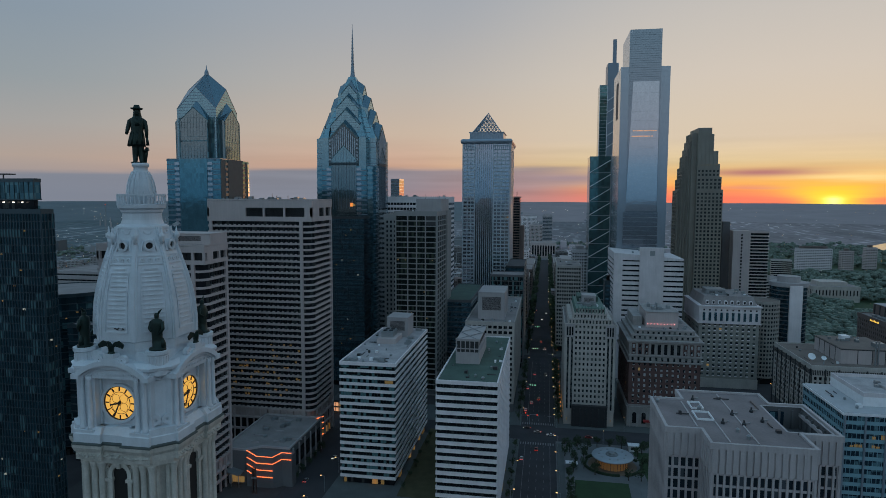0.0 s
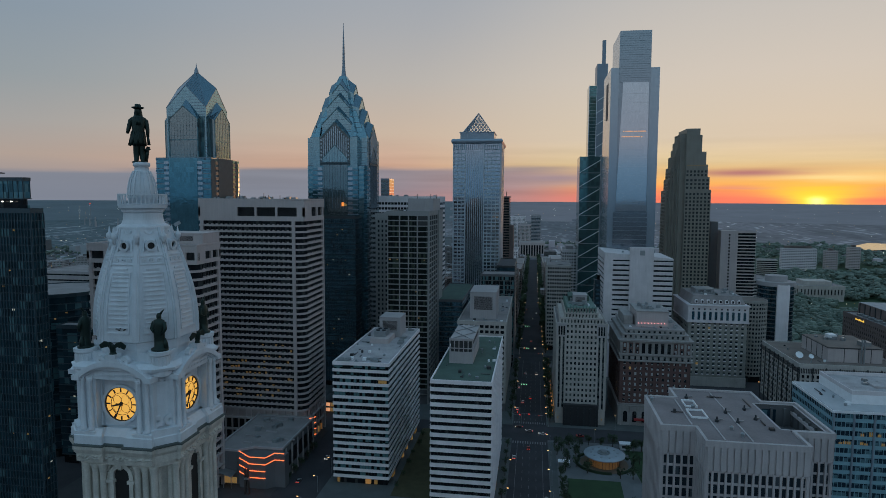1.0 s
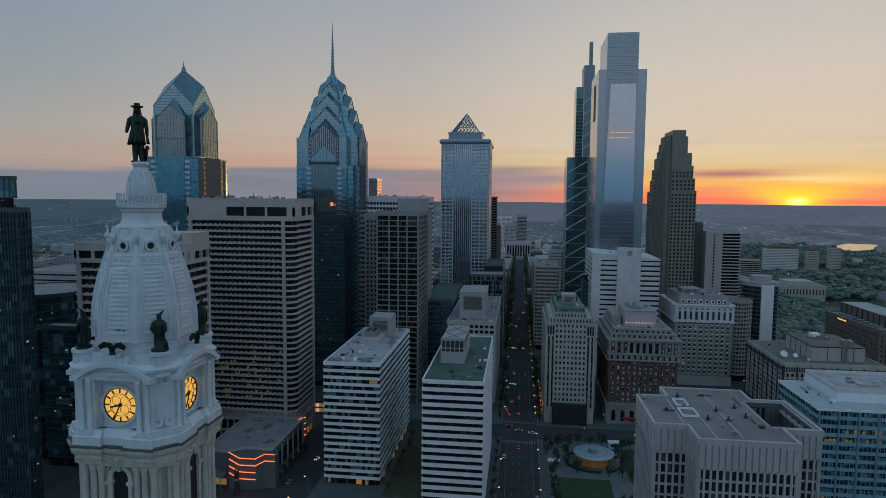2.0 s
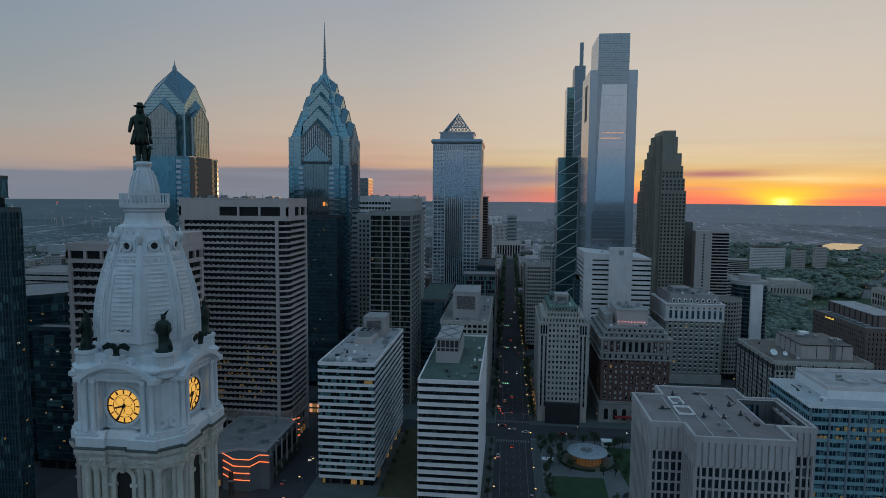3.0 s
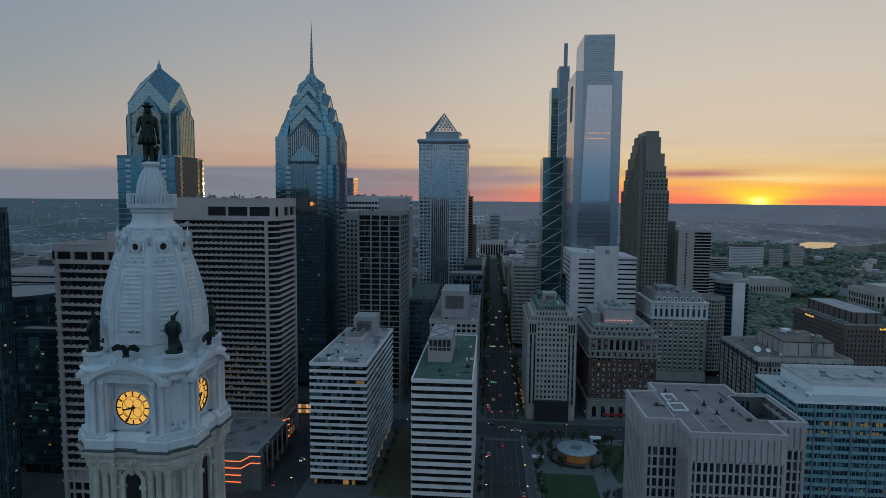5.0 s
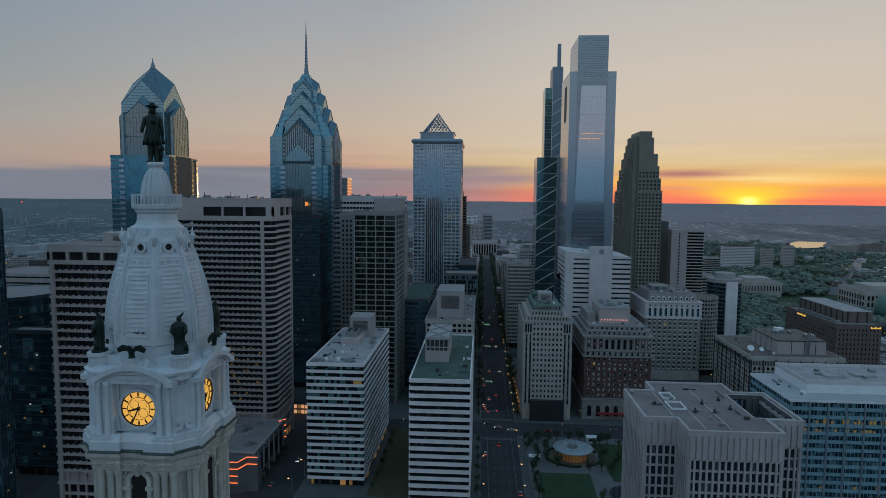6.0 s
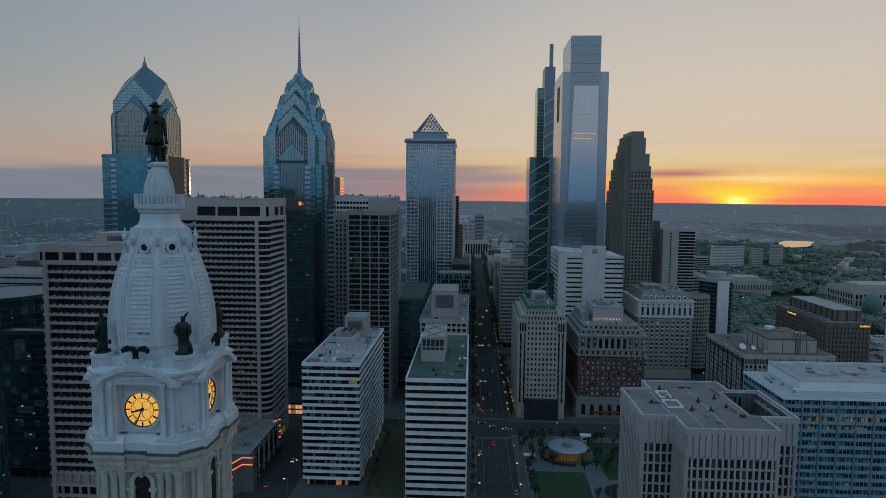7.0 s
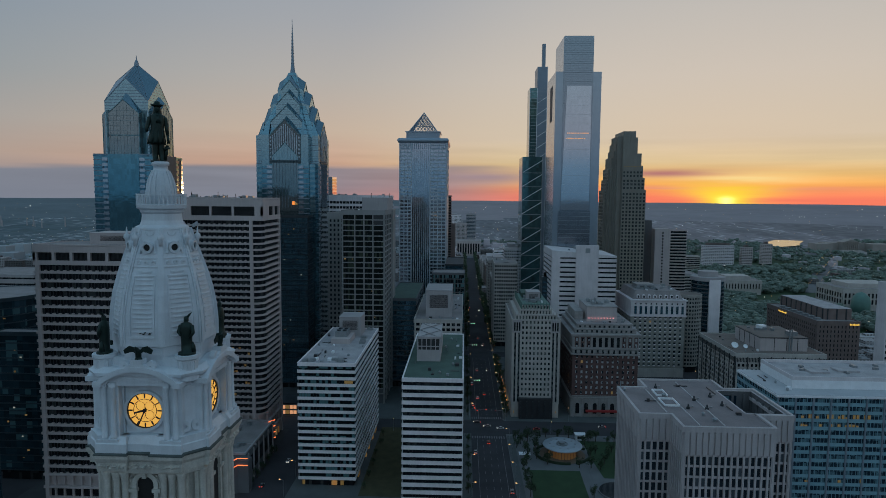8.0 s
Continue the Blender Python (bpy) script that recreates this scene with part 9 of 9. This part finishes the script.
part("steps", Geo().rings([[(1030, 1735, 0), (1106, 1735, 0), (1106, 1772, 0), (1030, 1772, 0)], [(1040, 1766, 8), (1096, 1766, 8), (1096, 1772, 8), (1040, 1772, 8)]]), STONE_FAR, mus)
mus.location.x += 30.0
single("river", Geo().prism([(955, 1915), (1075, 1985), (1110, 2060), (1290, 2345), (1225, 2375), (1095, 2210), (1020, 2110), (950, 2010)], -0.5, 3.0), WATER, "still river water mirroring the sunset", "water", kind="structure")
pk = [(555, 1000), (570, 995), (897, 1493), (930, 1560), (890, 1560)]
single("parkway", Geo().prism(pk, 0.2, 0.4), mat("pale_asphalt", (0.13, 0.135, 0.14), 0.9, var=0.2, scale=0.03), "straight tree-lined parkway", "road", kind="structure")
single("parkway_lawn", Geo().prism([(165, 660), (430, 660), (1180, 1690), (900, 1700), (470, 1900), (455, 1860)], 0.02, 0.12), GRASS, "dark green park lawns beyond the centre", "grass", kind="structure")
grid_tower("station_building", rect(-14, 46, 1540, 1600), 38.0, (9, 0, 0, 0), 1, CONCRETE_PINK, G_DARK, "pale colonnaded station closing the boulevard", base=5, top=6, pier=2.4, spandrel=0.5, proud=1.5, split=True)
mst = thing("red_light_mast", (-1600, 2060, 0), "tall lattice mast with a red warning light", "mast")
for s in ((-3, -3), (3, -3), (3, 3), (-3, 3)):
    part("leg", Geo().beam((-1600 + s[0], 2060 + s[1], 0), (-1600, 2060, 118), 0.55), METAL, mst)
part("warning_light", Geo().ball((-1600, 2060, 119), 2.6), LAMP_RED, mst, "red warning light")
for k in range(9):
    x, y = -1930 + k * 38 + (k % 3) * 7, 2440 - (k % 4) * 25
    zz = ground_height(math.hypot(x, y)) - 2
    st_ = thing("chimney_stack", (x, y, zz), "pale industrial chimney in the hazy distance", "chimney", "industrial chimneys")
    part("chimney_shaft", Geo().lathe(x, y, [(2.6, zz), (1.8, zz + 26 + 8 * (k % 3)), (1.6, zz + 27 + 8 * (k % 3))], 10), CONCRETE, st_)

# the town beyond: low blocks, trees and lights in one sheet each
BLOCKED = [(-360, 345, -100, 600), (-125, -65, 560, 605), (-180, -155, 760, 795), (-72, -10, 660, 725), (-40, 5, 585, 940), (-45, 3, 955, 1045), (-55, 3, 1085, 1205), (-75, -8, 1255, 1335), (34, 78, 600, 885),
           (34, 75, 915, 1125), (34, 95, 1155, 1265), (68, 125, 1325, 1385), (92, 152, 995, 1055), (148, 203, 895, 955), (265, 320, 825, 875), (-50, 45, 1635, 1835), (-425, -368, 555, 615), (-475, -420, 635, 695), (-525, -465, 755, 815), (-605, -555, 895, 945),
           (80, 140, 560, 850), (150, 270, 600, 770), (3, 34, 0, 1545), (396, 480, 955, 1030), (505, 612, 790, 910), (515, 640, 1340, 1380), (600, 715, 1340, 1440),
           (985, 1215, 1735, 1840), (945, 1310, 1900, 2385), (435, 485, 1230, 1270), (-20, 50, 1535, 1605), (-110, -82, 0, 1400)]


def free(x, y, m=8):
    return not any(x0 - m < x < x1 + m and y0 - m < y < y1 + m for x0, x1, y0, y1 in BLOCKED)


rl_ = random.Random(99)
near, brick, farr, west = Geo(), Geo(), Geo(), Geo()
for _ in range(26000):
    y = 560 + 3700 * rl_.random() ** 1.35
    x = rl_.uniform(-1.06, 0.9) * y + rl_.uniform(-60, 60)
    q = x / y
    r = math.hypot(x, y)
    if not free(x, y):
        continue
    wood = noise.noise(Vector((x / 330, y / 330, 2.0)))
    if r > 1700 and wood > (0.12 if r < 2600 else -0.12):
        continue
    if 0.22 < q and 640 < y < 1950 and rl_.random() < 0.975:
        continue
    if q > 0.22 and y >= 1950 and rl_.random() < 0.35:
        continue
    zz = ground_height(r) - 1.0
    big = rl_.random()
    w, d, h = rl_.uniform(6, 17), rl_.uniform(7, 19), rl_.uniform(6, 12)
    if r < 1100 and abs(q) < 0.25:
        w, d, h = w * 1.5, d * 1.5, rl_.uniform(9, 24)
    elif big > 0.93:
        w, d, h = rl_.uniform(16, 40), rl_.uniform(14, 36), rl_.uniform(10, 36 if y < 1900 and q < 0.2 else 16)
    if r > 1900:
        h = rl_.uniform(1.2, 3.0) if big < 0.985 else rl_.uniform(6, 11)
    if r > 2150:
        if r > 2700 or rl_.random() < 0.6:
            continue
        w, d, h = rl_.uniform(5, 14), rl_.uniform(4, 10), rl_.uniform(0.8, 1.8)
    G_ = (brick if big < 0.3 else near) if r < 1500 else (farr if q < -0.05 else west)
    G_.box(x - w / 2, x + w / 2, y - d / 2, y + d / 2, zz, zz + h + 1)
    if big > 0.5 and r < 1500:
        G_.box(x - w / 5, x + w / 6, y - d / 5, y + d / 6, zz + h + 1, zz + h + 1 + rl_.uniform(1.2, 3.2))
# roof colours lifted to stand in for haze, more so in the west
HOUSES_FAR = mat("haze_greyed_roofs", (0.26, 0.28, 0.295), 0.95, var=0.15, scale=0.02, island=0.6)
HOUSES_WEST = mat("haze_paled_roofs", (0.42, 0.37, 0.39), 0.95, var=0.2, scale=0.008, island=0.4)
single("low_rise_blocks", near, HOUSES, "dense low grey and tan city blocks", "houses", kind="stuff")
single("brick_blocks", brick, HOUSES_BRICK, "dense low brown brick city blocks", "houses", kind="stuff")
single("distant_blocks", farr, HOUSES_FAR, "distant low city blocks with haze in their colour", "houses", kind="stuff")
single("western_blocks", west, HOUSES_WEST, "low blocks towards the sunset, paled in colour for haze", "houses", kind="stuff")

tr, th_, tl_ = Geo(), Geo(), Geo()
n_tree = 0
for _ in range(48000):
    y = 600 + 3500 * rl_.random() ** 1.3
    x = rl_.uniform(-1.06, 0.9) * y
    q, r = x / y, math.hypot(x, y)
    if not free(x, y, 2):
        continue
    on_parkway = abs((x - 560) - (y - 988) * 0.667) < 17 and 880 < y < 1580
    if on_parkway:
        continue
    green = 0.24 < q and 660 < y < 2150
    if not green and rl_.random() > ((0.3 if q < -0.2 else 0.14 if q < 0.2 else 0.3) if r < 1900 else 0.55):
        continue
    if green and noise.noise(Vector((x / 70, y / 70, 0.0))) > 0.22:
        continue
    if r > 2100 and not green:
        continue
    zz = ground_height(r)
    s = rl_.uniform(5.0, 9.5) * (1.0 + 0.35 * noise.noise(Vector((x / 120, y / 120, 5.0))))
    hh = s * rl_.uniform(1.2, 1.7)
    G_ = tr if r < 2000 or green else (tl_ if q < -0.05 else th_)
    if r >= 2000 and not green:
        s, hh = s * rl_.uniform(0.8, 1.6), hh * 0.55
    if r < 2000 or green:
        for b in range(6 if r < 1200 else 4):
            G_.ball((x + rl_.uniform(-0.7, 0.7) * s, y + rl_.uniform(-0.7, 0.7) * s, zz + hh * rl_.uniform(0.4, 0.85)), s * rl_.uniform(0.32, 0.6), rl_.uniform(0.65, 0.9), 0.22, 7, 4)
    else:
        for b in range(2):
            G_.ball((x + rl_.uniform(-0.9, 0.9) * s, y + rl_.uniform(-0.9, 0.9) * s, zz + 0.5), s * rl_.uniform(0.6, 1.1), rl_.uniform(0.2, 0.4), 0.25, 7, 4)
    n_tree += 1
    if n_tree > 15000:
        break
# these canopies use the leaf colours that hold the haze
single("park_trees", tr, LEAF_FAR, "green tree canopy beyond the centre, paled for haze", "trees", kind="stuff")
single("southern_trees", tl_, WOODS_SOUTH, "far tree canopy tinted blue-green for haze", "trees", kind="stuff")
single("distant_trees", th_, LEAF_HAZE, "far tree canopy with haze in its colour", "trees", kind="stuff")

bt = Geo()
for y in range(700, 1530, 8):
    for x, chance in ((32.4, 0.95), (7.4, 0.7)):
        if rl_.random() < chance:
            s = rl_.uniform(3.2, 4.8)
            for b in range(7):
                bt.ball((x + rl_.uniform(-0.7, 0.7) * s, y + rl_.uniform(-0.8, 0.8) * s, s * rl_.uniform(1.0, 2.6)), s * rl_.uniform(0.3, 0.55), rl_.uniform(0.8, 1.1), 0.3, 6, 4)
single("boulevard_trees", bt, LEAF, "dark green street trees along the far boulevard", "trees", kind="stuff")

lw, lo = Geo(), Geo()
for k in range(34):
    for x in (7.5, 29.0, 29.0):
        if rl_.random() < 0.6:
            (lo if rl_.random() < 0.5 else lw).ball((x + rl_.uniform(-1.5, 1.5), 800 + 21 * k + rl_.uniform(-9, 9), rl_.uniform(4.0, 8.0)), rl_.uniform(0.16, 0.36), 1.0, 0, 6, 4)
for _ in range(1700):
    y = 650 + 3400 * rl_.random() ** 1.2
    x = rl_.uniform(-1.0, 0.85) * y
    r = math.hypot(x, y)
    if r > 4200 or not free(x, y):
        continue
    s = 0.25 + r / 6000.0
    zz = ground_height(r) + rl_.uniform(10, 16)
    (lw if rl_.random() < 0.6 else lo).ball((x, y, zz), s * rl_.uniform(0.5, 1.0), 1.0, 0, 6, 4)
for k in range(24):
    for s in (-1, 1):
        x, y = 562 + s * 9 + 14.0 * k, 997 + 21 * k
        lo.ball((x, y, 9), 0.45, 1, 0, 6, 4)
single("town_lights", lw, LAMP_WHITE, "scattered white lights of the distant town", "lights", kind="stuff")
single("town_lights_warm", lo, LAMP_WARM, "scattered warm street lights of the distant town", "lights", kind="stuff")

# plain blocks of the city east of the camera, which the mirror glass shows
re2 = random.Random(17)
east = Geo()
for _ in range(260):
    y = -re2.uniform(180, 1500)
    x = re2.uniform(-900, 900)
    if 5 < x < 33:
        continue
    w, d = re2.uniform(18, 45), re2.uniform(18, 50)
    h = re2.uniform(12, 32) if re2.random() < 0.75 else re2.uniform(32, 80)
    east.box(x - w / 2, x + w / 2, y - d / 2, y + d / 2, -0.5, h)
    east.box(x - w / 5, x + w / 6, y - d / 6, y + d / 6, h, h + re2.uniform(2, 6))
single("eastern_blocks", east, HOUSES, "grey and tan city blocks to the east", "houses", kind="stuff")
